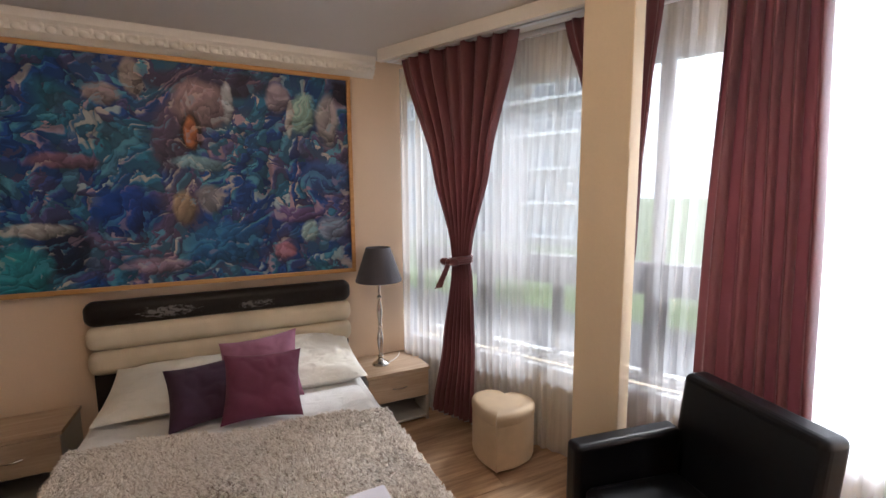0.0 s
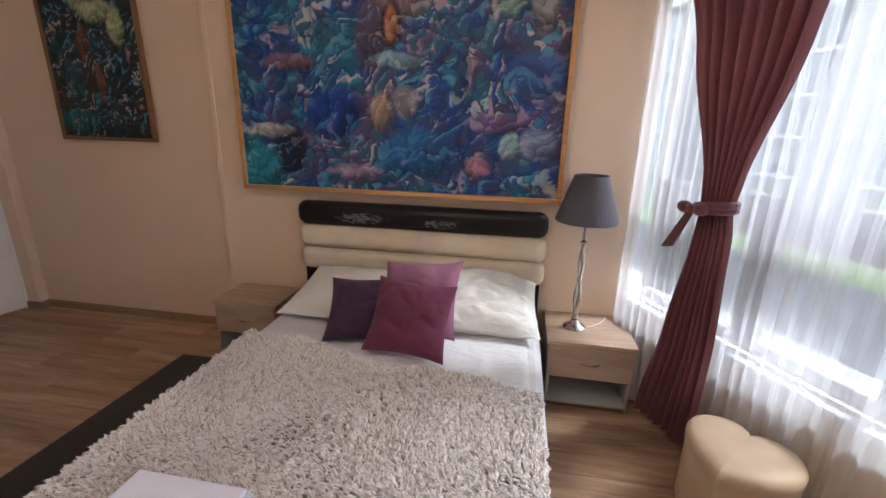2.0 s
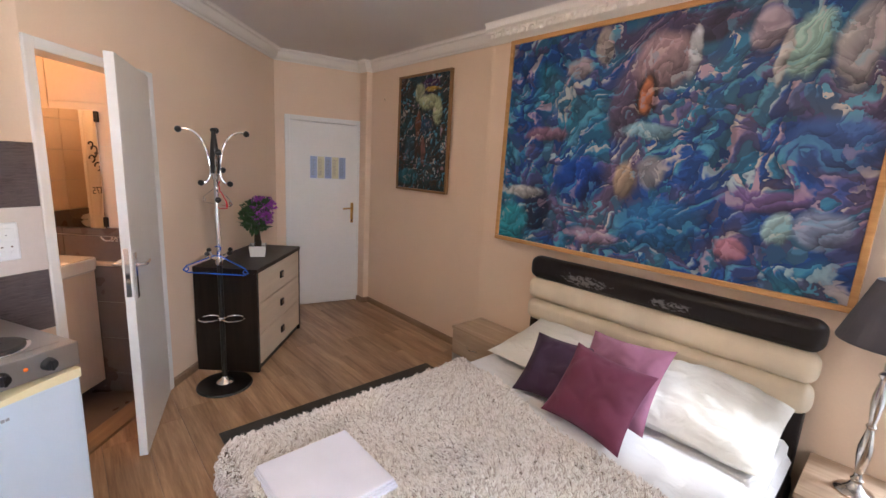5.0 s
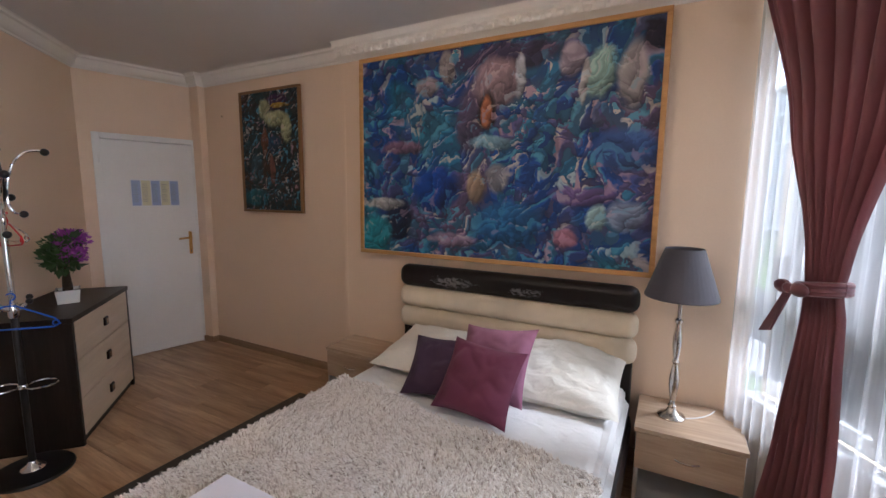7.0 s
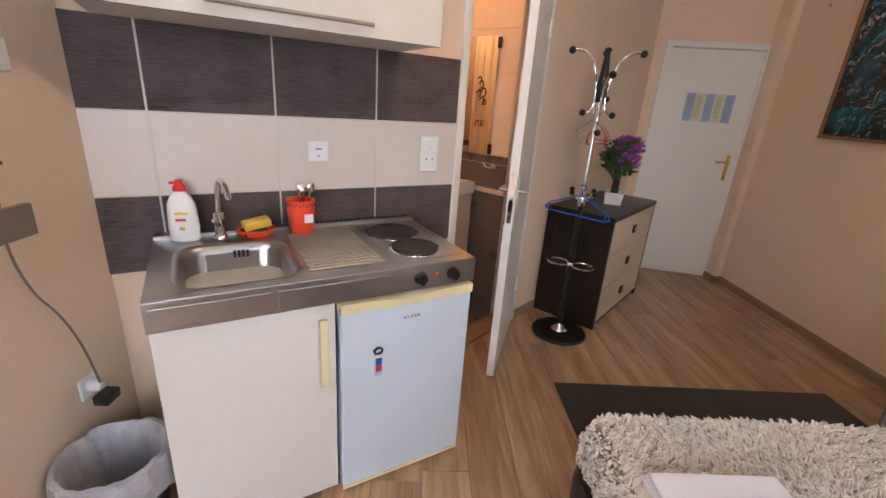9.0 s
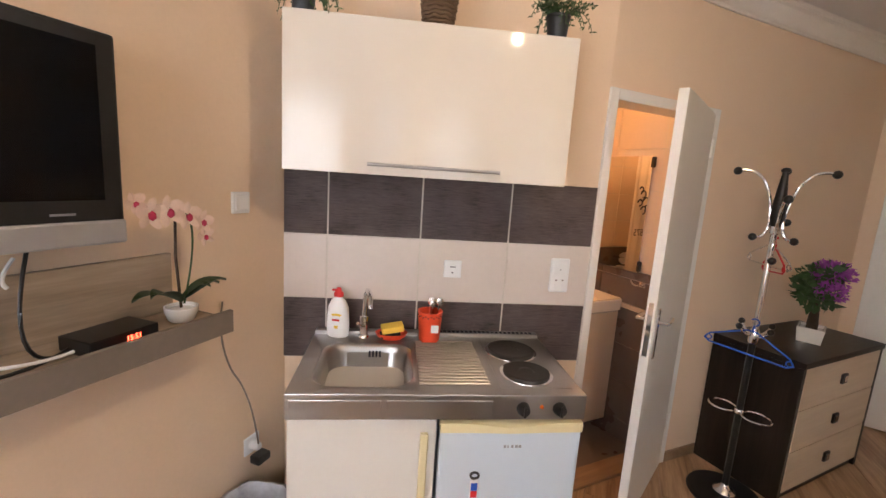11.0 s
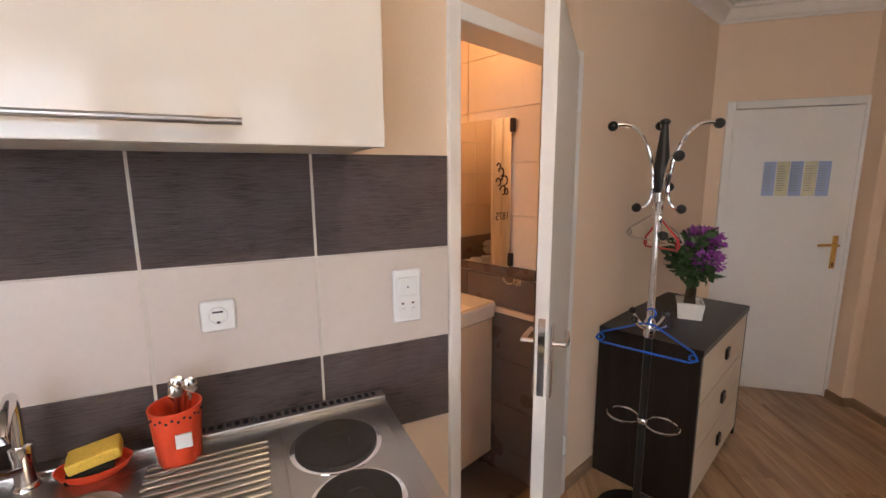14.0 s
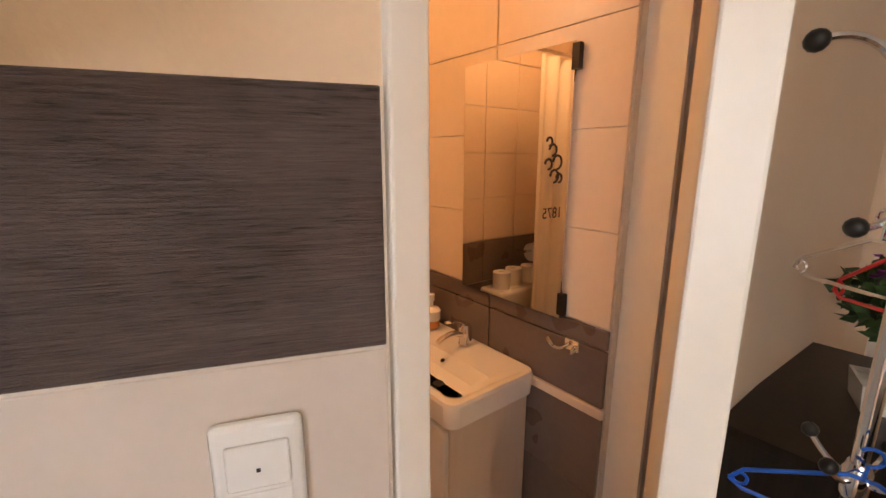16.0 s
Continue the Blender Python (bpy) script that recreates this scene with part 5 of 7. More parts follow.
def leaf_cloud(centres, count, size, seed, curl=0.3, outward=0.5):
    """Many small bent leaves scattered about centres (x, y, z, radius, flatness)."""
    rg = random.Random(seed)
    vs, fs = [], []
    for _ in range(count):
        x, y, z, r, fl = rg.choice(centres)
        d = Vector((rg.gauss(0, 1), rg.gauss(0, 1), rg.gauss(0, 1))).normalized()
        p = Vector((x, y, z)) + Vector((d.x, d.y, d.z * fl)) * r * rg.uniform(0.55, 1.0)
        ax = (d * outward + Vector((rg.gauss(0, 0.6), rg.gauss(0, 0.6), rg.gauss(0, 0.5)))).normalized()
        sd = ax.cross(Vector((rg.gauss(0, 1), rg.gauss(0, 1), rg.gauss(0, 1)))).normalized()
        up = sd.cross(ax)
        ln = size * rg.uniform(0.6, 1.2)
        w = ln * 0.30
        i = len(vs)
        vs += [p, p + ax * ln * 0.5 + sd * w + up * curl * w, p + ax * ln - up * curl * w, p + ax * ln * 0.5 - sd * w + up * curl * w, p + ax * ln * 0.5]
        fs += [(i, i + 1, i + 4), (i + 1, i + 2, i + 4), (i + 2, i + 3, i + 4), (i + 3, i, i + 4)]
    bm = bmesh.new()
    vv = [bm.verts.new(v) for v in vs]
    for f in fs:
        bm.faces.new([vv[k] for k in f])
    return bm


part("leaves", leaf_cloud([(-0.02, 0, 0.22, 0.08, 0.6), (0.08, 0.02, 0.24, 0.07, 0.6), (-0.11, 0, 0.21, 0.06, 0.6), (0.0, 0.0, 0.29, 0.08, 0.6)], 420, 0.042, 1), M_LEAF, bons, "green leaves")
part("blossom", leaf_cloud([(0.04, -0.03, 0.30, 0.070, 0.75), (0.06, -0.02, 0.30, 0.05, 0.8)], 420, 0.026, 2, 0.5, 1.2), M_PETAL, bons, "violet blossom ball")
part("blossom", leaf_cloud([(-0.09, -0.04, 0.245, 0.045, 0.75)], 200, 0.024, 3, 0.5, 1.2), M_PETAL, bons, "violet blossom ball")
bm = bmesh.new()
rg = random.Random(8)
for k in range(9):
    a = rg.uniform(-0.6, 0.9)
    tube(bm, arc((0.08, -0.01, 0.24), (0.14, -0.03 + 0.03 * a, 0.28 + 0.02 * a), (0.18 + 0.03 * rg.random(), -0.02 + 0.05 * a, 0.22 + 0.05 * a), 6), 0.0012, 4)
part("twig", bm, M_LEAF, bons)

rack = thing("coat_rack", pose(-1.365, 2.175, 0, 0, 0, -23), "chrome and black coat stand with ball-tipped hooks", "coat rack")
bm = bmesh.new()
lathe(bm, [(0.175, 0.0), (0.178, 0.008), (0.172, 0.018), (0.12, 0.024), (0.055, 0.028)], (0, 0, 0), 40)
part("base", bm, M_BLACK, rack, "black round base")
bm = bmesh.new()
lathe(bm, [(0.055, 0.027), (0.052, 0.034), (0.034, 0.046), (0.022, 0.056), (0.018, 0.07)], (0, 0, 0), 28)
part("collar", bm, M_CHROME, rack)
bm = bmesh.new()
lathe(bm, [(0.016, 0.068), (0.016, 0.865)], (0, 0, 0), 16)
part("lower_pole", bm, M_BLACK, rack)
bm = bmesh.new()
lathe(bm, [(0.0145, 0.865), (0.0145, 1.42), (0.020, 1.425), (0.020, 1.46)], (0, 0, 0), 16)
part("upper_pole", bm, M_CHROME, rack)
bm = bmesh.new()
lathe(bm, [(0.020, 1.46), (0.032, 1.50), (0.027, 1.58), (0.014, 1.70), (0.012, 1.72)], (0, 0, 0), 20)
ball(bm, (0, 0, 1.727), 0.020, (1, 1, 0.7), 2)
part("finial", bm, M_BLACK, rack, "black tapered finial")
for turn, high, low in ((15, 1.595, 1.30), (105, 1.72, 1.395), (185, 1.735, 1.48), (285, 1.72, 1.40)):
    a = radians(turn)
    d = Vector((math.cos(a), math.sin(a), 0))
    c = Vector((math.cos(a - 0.5), math.sin(a - 0.5), 0)) if turn == 185 else d
    bm = bmesh.new()
    tube(bm, arc(d * 0.178 + Vector((0, 0, high)), d * 0.06 + Vector((0, 0, high + 0.025)), d * 0.03 + Vector((0, 0, high - 0.195)), 12) + arc(d * 0.028 + Vector((0, 0, high - 0.215)), c * 0.022 + Vector((0, 0, low)), c * 0.075 + Vector((0, 0, low)), 8), 0.007, 8)
    h = part("hook_arm", bm, M_CHROME, rack)
    part("hook_ball", ball(bmesh.new(), d * 0.188 + Vector((0, 0, high - 0.003)), 0.020), M_BLACK, h)
    part("hook_ball", ball(bmesh.new(), c * 0.082 + Vector((0, 0, low)), 0.019), M_BLACK, h)
bm = bmesh.new()
lathe(bm, [(0.020, 0.865), (0.024, 0.875), (0.024, 0.925), (0.018, 0.94)], (0, 0, 0), 16)
part("clamp", bm, M_CHROME, rack)
for k in range(4):
    a = radians(50 + 90 * k)
    d = Vector((math.cos(a), math.sin(a), 0))
    h = part("small_hook", tube(bmesh.new(), arc(d * 0.018 + Vector((0, 0, 0.905)), d * 0.05 + Vector((0, 0, 0.905)), d * 0.085 + Vector((0, 0, 0.945)), 6), 0.006, 8), M_CHROME, rack)
    part("hook_ball", ball(bmesh.new(), d * 0.09 + Vector((0, 0, 0.953)), 0.016), M_BLACK, h)
for k in range(2):
    a = radians(80 + 180 * k)
    c = Vector((0.078 * math.cos(a), 0.078 * math.sin(a), 0.49))
    pts_ = [c + Vector((0.064 * math.cos(t), 0.064 * math.sin(t), 0)) for t in (2 * math.pi * j / 24 for j in range(25))]
    part("umbrella_ring", tube(bmesh.new(), pts_, 0.005, 8), M_CHROME, rack)
part("ring_collar", lathe(bmesh.new(), [(0.019, 0.478), (0.022, 0.482), (0.022, 0.498), (0.019, 0.502)], (0, 0, 0), 16), M_CHROME, rack)


def hanger(m, col, label, s=1.0):
    h = thing("clothes_hanger", m, label, "hanger", "clothes hangers")
    bm = bmesh.new()
    pts_ = [(-0.19 * s, 0, -0.135 * s), (-0.17 * s, 0, -0.105 * s), (-0.02 * s, 0, -0.03 * s), (0.02 * s, 0, -0.03 * s), (0.17 * s, 0, -0.105 * s), (0.19 * s, 0, -0.135 * s), (0.165 * s, 0, -0.15 * s), (-0.165 * s, 0, -0.15 * s), (-0.19 * s, 0, -0.135 * s)]
    tube(bm, pts_, 0.0042, 8)
    for sx in (-1, 1):
        tube(bm, [(sx * 0.172 * s + 0.013 * math.cos(t), 0, -0.128 * s + 0.013 * math.sin(t)) for t in (2 * math.pi * j / 14 for j in range(15))], 0.0035, 6)
    part("bar", bm, col, h)
    bm = bmesh.new()
    tube(bm, [(0, 0, -0.03 * s)] + [(0.018 * math.cos(t), 0, 0.018 + 0.018 * math.sin(t)) for t in (math.radians(-90 + 24 * j) for j in range(11))], 0.0035, 8)
    part("hook", bm, col, h)
    return h
hanger(pose(-1.32, 2.155, 0.965, 0, 5, 66), M_BLUE, "blue plastic clothes hanger on the low hooks of the stand")
hanger(pose(-1.42, 2.21, 1.37, 0, 6, 178), M_RED, "red plastic clothes hanger on the coat stand", 0.92)
hanger(pose(-1.46, 2.20, 1.39, 0, 0, 196), M_CHROME, "thin wire clothes hanger on the coat stand", 0.9)


# ---- stool and armchair ----
def heart(r, n=64):
    out = []
    for k in range(n):
        t = 2 * math.pi * k / n
        x = 16 * math.sin(t) ** 3
        y = 13 * math.cos(t) - 5 * math.cos(2 * t) - 2 * math.cos(3 * t) - math.cos(4 * t)
        q = Vector((x / 16.0 * r, (y + 2.5) / 14.5 * r * 0.95))
        rad, ang = q.length, math.atan2(q.y, q.x)
        out.append(q.lerp(Vector((math.cos(ang), math.sin(ang))) * r * 0.92, 0.42))
    return [(p.x, p.y) for p in out]
def scaled(poly, k):
    return [(x * k, y * k) for x, y in poly]
st = thing("stool", pose(2.17, 2.86, 0, 0, 0, -42) @ Matrix.Diagonal((1, 1, 0.87, 1)), "beige leatherette heart-shaped pouffe", "stool")
hp = heart(0.205)
part("body", loft([(0.025, scaled(hp, 0.97)), (0.05, scaled(hp, 1.0)), (0.325, scaled(hp, 1.0)), (0.34, scaled(hp, 0.985))]), M_STOOL, st)
part("seat", loft([(0.338, scaled(hp, 0.985)), (0.345, scaled(hp, 1.015)), (0.385, scaled(hp, 1.025)), (0.405, scaled(hp, 0.99)), (0.418, scaled(hp, 0.90)), (0.424, scaled(hp, 0.7)), (0.426, scaled(hp, 0.3))]), M_STOOL, st)
for a in (40, 140, 270):
    bm = bmesh.new()
    lathe(bm, [(0.014, 0.0), (0.016, 0.026)], (0.13 * math.cos(radians(a)), 0.13 * math.sin(radians(a)), 0), 12)
    part("foot", bm, M_CHROME, st)

ch = thing("armchair", pose(2.19, 1.70, 0, 0, 0, -12), "black leather tub armchair with low square arms", "armchair")
# local frame: the chair faces -x
part("seat", box(bmesh.new(), -0.27, 0.18, -0.225, 0.225, 0.22, 0.46, bevel=0.04, seg=4), M_BLACK_LEATHER, ch)
bm = bmesh.new()
box(bm, 0.17, 0.285, -0.275, 0.30, 0.10, 0.85, bevel=0.03, seg=4)
for v in bm.verts:
    v.co.x += max(0, v.co.z - 0.40) * 0.20
part("backrest", bm, M_BLACK_LEATHER, ch)
for s in (-1, 1):
    bm = bmesh.new()
    box(bm, -0.30, 0.20, s * 0.265 - 0.045, s * 0.265 + 0.045, 0.10, 0.62, bevel=0.025, seg=4)
    for v in bm.verts:
        v.co.z += max(0, v.co.z - 0.3) * (v.co.x + 0.3) * 0.12
    part("armrest", bm, M_BLACK_LEATHER, ch)
for x in (-0.26, 0.24):
    for y in (-0.26, 0.26):
        part("leg", bx(x - 0.02, x + 0.02, y - 0.02, y + 0.02, 0.0, 0.11, bevel=0.004), M_WENGE, ch)


# ---- curtains ----
def curtain_mesh(zs, folds, amp, seed=0, nx=180, deep=1.0):
    """A pleated cloth: zs rows of (z, x0, x1, depth) from the hem to the top, in the window's frame."""
    bm = bmesh.new()
    rows = []
    zmin, zmax = zs[0][0], zs[-1][0]
    nz = 64
    for j in range(nz + 1):
        z = zmin + (zmax - zmin) * j / nz
        for a, b in zip(zs, zs[1:]):
            if a[0] <= z <= b[0] + 1e-6:
                t = (z - a[0]) / (b[0] - a[0])
                t = t * t * (3 - 2 * t) * 0.5 + t * 0.5
                x0, x1, y = (a[i] + (b[i] - a[i]) * t for i in (1, 2, 3))
                break
        row = []
        w = x1 - x0
        for i in range(nx + 1):
            u = i / nx
            ph = u * folds * 2 * math.pi + 2.4 * noise.noise(Vector((u * folds * 0.45, z * 0.4, seed)))
            a = amp * (0.65 + 0.6 * noise.noise(Vector((u * folds * 0.6, seed + 3.3, z * 0.3)))) * min(1.0, 0.42 + 0.6 * w / (zs[-1][2] - zs[-1][1] + 1e-6)) * deep
            dy = a * math.sin(ph) + 0.25 * a * math.sin(2 * ph + 1.0)
            dx = 0.25 * a * math.cos(ph * 2)
            row.append(bm.verts.new((x0 + w * u + dx, y + dy, z)))
        rows.append(row)
    for a, b in zip(rows, rows[1:]):
        for i in range(nx):
            bm.faces.new((a[i], a[i + 1], b[i + 1], b[i]))
    return bm


def curtain(zs, folds, amp, seed, label, tie=None):
    c = thing("curtain", W, label, "curtain", "curtains")
    ob = part("cloth", curtain_mesh(zs, folds, amp, seed), M_CURTAIN, c, "dusky rose satin")
    if tie:
        x, y, z, r = tie
        bm = bmesh.new()
        pts_ = [(x + r * 1.08 * math.cos(t), y + 0.062 * math.sin(t), z + 0.012 * math.cos(t)) for t in (2 * math.pi * k / 28 for k in range(29))]
        for dz in (-0.014, 0.0, 0.014):
            tube(bm, [(p[0], p[1], p[2] + dz) for p in pts_], 0.012, 8)
        part("tieback", bm, M_CURTAIN, c)
        bm = bmesh.new()
        for sx in (-1, 1):
            ball(bm, (x - 0.035 + sx * 0.035, y - 0.08, z - 0.004), 0.034, (1.15, 0.55, 0.75), 2)
        ball(bm, (x - 0.035, y - 0.09, z - 0.004), 0.02, (1, 0.8, 1), 2)
        part("bow", bm, M_CURTAIN, c)
        bm = bmesh.new()
        v = [bm.verts.new(p) for p in ((x - 0.05, y - 0.085, z - 0.02), (x - 0.015, y - 0.09, z - 0.02), (x - 0.075, y - 0.10, z - 0.17), (x - 0.14, y - 0.09, z - 0.19))]
        bm.faces.new(v)
        v2 = [bm.verts.new(p.co + Vector((0.0, -0.008, 0.0))) for p in v]
        bm.faces.new(list(reversed(v2)))
        for k in range(4):
            j = (k + 1) % 4
            bm.faces.new((v[k], v2[k], v2[j], v[j]))
        part("tie_end", bm, M_CURTAIN, c)
    return c
curtain([(0.09, 0.29, 0.64, 0.19), (0.6, 0.40, 0.665, 0.17), (1.11, 0.50, 0.665, 0.14), (1.21, 0.515, 0.655, 0.13), (1.31, 0.50, 0.67, 0.13), (1.8, 0.36, 0.80, 0.125), (2.545, 0.10, 0.985, 0.12)], 8, 0.046, 1.0,
        "dusky rose curtain tied in the middle with a bow", tie=(0.585, 0.13, 1.21, 0.068))
curtain([(0.03, 1.42, 1.62, 0.215), (1.15, 1.46, 1.60, 0.215), (1.35, 1.44, 1.62, 0.215), (1.75, 1.41, 1.63, 0.21), (2.1, 1.335, 1.655, 0.21), (2.545, 1.21, 1.70, 0.20)], 7, 0.022, 2.0,
        "dusky rose curtain gathered behind the column")
curtain([(0.03, 1.90, 2.36, 0.16), (1.3, 1.92, 2.33, 0.13), (2.545, 1.95, 2.28, 0.12)], 5, 0.050, 3.3, "dusky rose curtain hanging straight")

# the third, southern voile doubles as diffuser for the fill lamp
for x0, x1, fo, y, sd in ((-0.06, 0.97, 17, 0.275, 5.0), (0.83, 2.30, 20, 0.30, 6.0), (2.2, 3.96, 26, 0.275, 7.0)):
    n_x0 = x0 - (0.10 if x0 > 0.5 and x0 < 1 else 0)
    c = thing("sheer_curtain", W, "white voile sheer curtain in soft folds before the window", "curtain", "sheer curtains")
    part("cloth", curtain_mesh([(0.02, n_x0, x1, y), (1.2, n_x0, x1, y), (2.545, x0, x1, y)], fo, 0.016, sd, nx=200), M_SHEER_DIFFUSER if x0 > 2 else M_SHEER, c, "white voile")


# ---- television corner ----
S_ = pose(0.0, 0.15, 0, 0, 0, 180)           # south wall: local x runs towards -x, local y out of the room
shelf = thing("wall_shelf", S_, "grey-brown oak television shelf with a back board", "shelf")
part("board", bx(-1.75, -0.205, -0.225, -0.002, 1.095, 1.115), M_SONOMA_GREY, shelf)
part("front_lip", bx(-1.75, -0.20, -0.24, -0.225, 1.075, 1.145, bevel=0.002), M_SHELF_EDGE, shelf, "darker front edge")
part("end_cap", bx(-0.205, -0.20, -0.225, -0.002, 1.075, 1.116), M_SHELF_EDGE, shelf)
part("back_board", bx(-1.70, -0.235, -0.02, -0.002, 1.115, 1.30, bevel=0.001, seg=1), M_SONOMA_GREY, shelf)

tv = thing("television", off(S_, -0.835, -0.085, 1.635, 0, 0, 0), "black flat television with a silver lower strip, wall-mounted", "television")
part("housing", bx(-0.41, 0.41, -0.035, 0.03, -0.245, 0.24, bevel=0.008), M_BLACK, tv)
part("screen", bx(-0.365, 0.365, -0.037, -0.035, -0.155, 0.205), M_SCREEN, tv)
part("speaker_strip", bx(-0.41, 0.41, -0.042, -0.0, -0.265, -0.205, bevel=0.006), M_SILVER, tv, "silver speaker strip")
part("maker_bar", bx(0.25, 0.30, -0.038, -0.0355, -0.19, -0.185), M_GREYINK, tv)
part("bracket", bx(-0.12, 0.12, 0.03, 0.083, -0.12, 0.12), M_BLACK, tv)
part("power_ring", lathe(bmesh.new(), [(0.016, 0.0), (0.015, 0.004), (0.011, 0.004), (0.010, 0.001), (0.0, 0.001)], (0.07, -0.036, -0.17), 20, (0, -1, 0)), M_SILVER, tv)

box_ = thing("receiver_box", off(S_, -0.49, -0.145, 1.115, 0, 0, 4), "small black receiver box with red display on the shelf", "receiver")
part("housing", bx(-0.085, 0.085, -0.055, 0.055, 0.004, 0.042, bevel=0.003), M_BLACK, box_)
words("display", "15:51", 0.018, M_LEDRED, pose(0.018, -0.0556, 0.024, 90, 0, 0), box_)
bm = bmesh.new()
for x in (-0.06, 0.06):
    box(bm, x - 0.008, x + 0.008, -0.04, 0.04, 0.0, 0.005)
part("foot", bm, M_BLACK, box_)
for k, (a, b, c, mm) in enumerate((((-0.60, -0.05, 1.36), (-0.72, -0.15, 1.05), (-0.52, -0.10, 1.13), M_BLACK), ((-0.95, -0.06, 1.16), (-0.75, -0.20, 1.10), (-0.575, -0.13, 1.13), M_BLACK), ((-0.90, -0.08, 1.20), (-0.72, -0.17, 1.12), (-0.575, -0.15, 1.128), M_PVC), ((-0.62, -0.04, 1.345), (-0.66, -0.05, 1.30), (-0.64, -0.05, 1.28), M_PVC))):
    part("cord", tube(bmesh.new(), arc(a, b, c, 12), 0.0045, 6), mm, thing("cable", S_, ("black cable behind the receiver", "white cable behind the receiver")[mm is M_PVC], "cable", "television cables"))

orch = thing("orchid", off(S_, -0.285, -0.125, 1.115), "artificial orchid with cream and crimson flowers in a white pot", "plant")
bm = bmesh.new()
lathe(bm, [(0.03, 0.0), (0.038, 0.008), (0.045, 0.03), (0.046, 0.045), (0.041, 0.045), (0.038, 0.035), (0.0, 0.035)], (0, 0, 0), 28)
part("pot", bm, M_CERAMIC, orch, "white round pot")
bm = bmesh.new()
tube(bm, [(0.0, 0, 0.04), (-0.012, 0, 0.20), (0.0, 0.01, 0.36)], 0.004, 8)
part("support_stick", bm, M_BARK, orch)
bm = bmesh.new()
tube(bm, arc((0.01, 0, 0.05), (0.06, -0.02, 0.30), (0.0, -0.02, 0.33), 10) + arc((-0.005, -0.02, 0.332), (-0.06, -0.03, 0.36), (-0.13, -0.03, 0.345), 8), 0.003, 6)
part("stem", bm, M_LEAF, orch)
for a, ln in ((10, 0.15), (50, 0.10), (165, 0.16), (205, 0.12), (335, 0.12)):
    d = Vector((math.cos(radians(a)), -abs(math.sin(radians(a))) * 0.6, 0))
    s_ = Vector((-d.y, d.x, 0)).normalized()
    bm = bmesh.new()
    prev = None
    for k in range(9):
        t = k / 8
        c = d * ln * t + Vector((0, 0, 0.055 + 0.05 * math.sin(t * 2.2)))
        w = 0.033 * math.sin(math.pi * min(1, t * 0.92 + 0.08)) + 0.001
        cur = [bm.verts.new(c - s_ * w + Vector((0, 0, 0.008))), bm.verts.new(c), bm.verts.new(c + s_ * w + Vector((0, 0, 0.008)))]
        if prev:
            for i in range(2):
                bm.faces.new((prev[i], prev[i + 1], cur[i + 1], cur[i]))
        prev = cur
    part("leaf", bm, M_LEAF2, orch)


def orchid_flower(parent, at, s, turn):
    bm = bmesh.new()
    for k in range(5):
        a = radians(90 + 72 * k + turn)
        d, e = Vector((math.cos(a), 0, math.sin(a))), Vector((-math.sin(a), 0, math.cos(a)))
        w = s * (0.62 if k in (1, 4) else 0.38)
        c = [bm.verts.new(Vector(at) + d * s * r + e * w * q + Vector((0, -0.010 * r * r, 0))) for r, q in ((0.08, 0), (0.45, -0.8), (0.85, -0.6), (1.05, 0), (0.85, 0.6), (0.45, 0.8))]
        m_ = bm.verts.new(Vector(at) + d * s * 0.6 + Vector((0, -0.008, 0)))
        for i in range(6):
            bm.faces.new((c[i], c[(i + 1) % 6], m_))
    f = part("flower", bm, M_ORCHID, parent, "cream orchid flower")
    bm = bmesh.new()
    ball(bm, (at[0], at[1] - 0.010, at[2] - 0.004), s * 0.26, (1, 0.7, 1.2), 1)
    part("flower_heart", bm, M_ORCHID_HEART, f, "crimson heart")
for at, s, turn in (((0.055, -0.035, 0.255), 0.030, 20), ((0.045, -0.04, 0.30), 0.034, -10), ((-0.005, -0.045, 0.32), 0.040, 5), ((-0.06, -0.045, 0.335), 0.044, 12), ((-0.11, -0.045, 0.33), 0.044, -8), ((-0.145, -0.04, 0.36), 0.030, 30)):
    orchid_flower(orch, at, s, turn)

sw = thing("light_switch", off(S_, 0.05, 0.0, 1.449), "white light switch on the peach wall", "switch")
part("frame", bx(-0.04, 0.04, -0.011, 0.0, -0.04, 0.04, bevel=0.004), M_PVC, sw)
part("rocker", bx(-0.028, 0.028, -0.016, -0.011, -0.028, 0.028, bevel=0.003), M_PVC, sw)
socket(off(S_, 0.09, 0.0, 0.44), "white wall socket low on the peach wall")
plug = thing("power_plug", off(S_, 0.09, -0.010, 0.44), "white and black plugs in the low wall socket", "plug")
bm = bmesh.new()
lathe(bm, [(0.019, 0.0), (0.018, 0.03), (0.012, 0.04)], (0, 0, 0.0), 16, (0, -1, 0))
part("plug_body", bm, M_PVC, plug)
part("adapter", bx(-0.05, 0.015, -0.085, -0.036, -0.045, -0.01, bevel=0.006), M_BLACK, plug, "black adapter")
part("cord", tube(bmesh.new(), arc((0.0, -0.035, 0.0), (-0.03, -0.03, 0.25), (-0.10, -0.015, 0.36), 8) + arc((-0.11, -0.014, 0.38), (-0.17, -0.01, 0.52), (-0.14, -0.01, 0.655), 8), 0.0035, 6), M_SHELF_EDGE, plug, "thin brown cord")

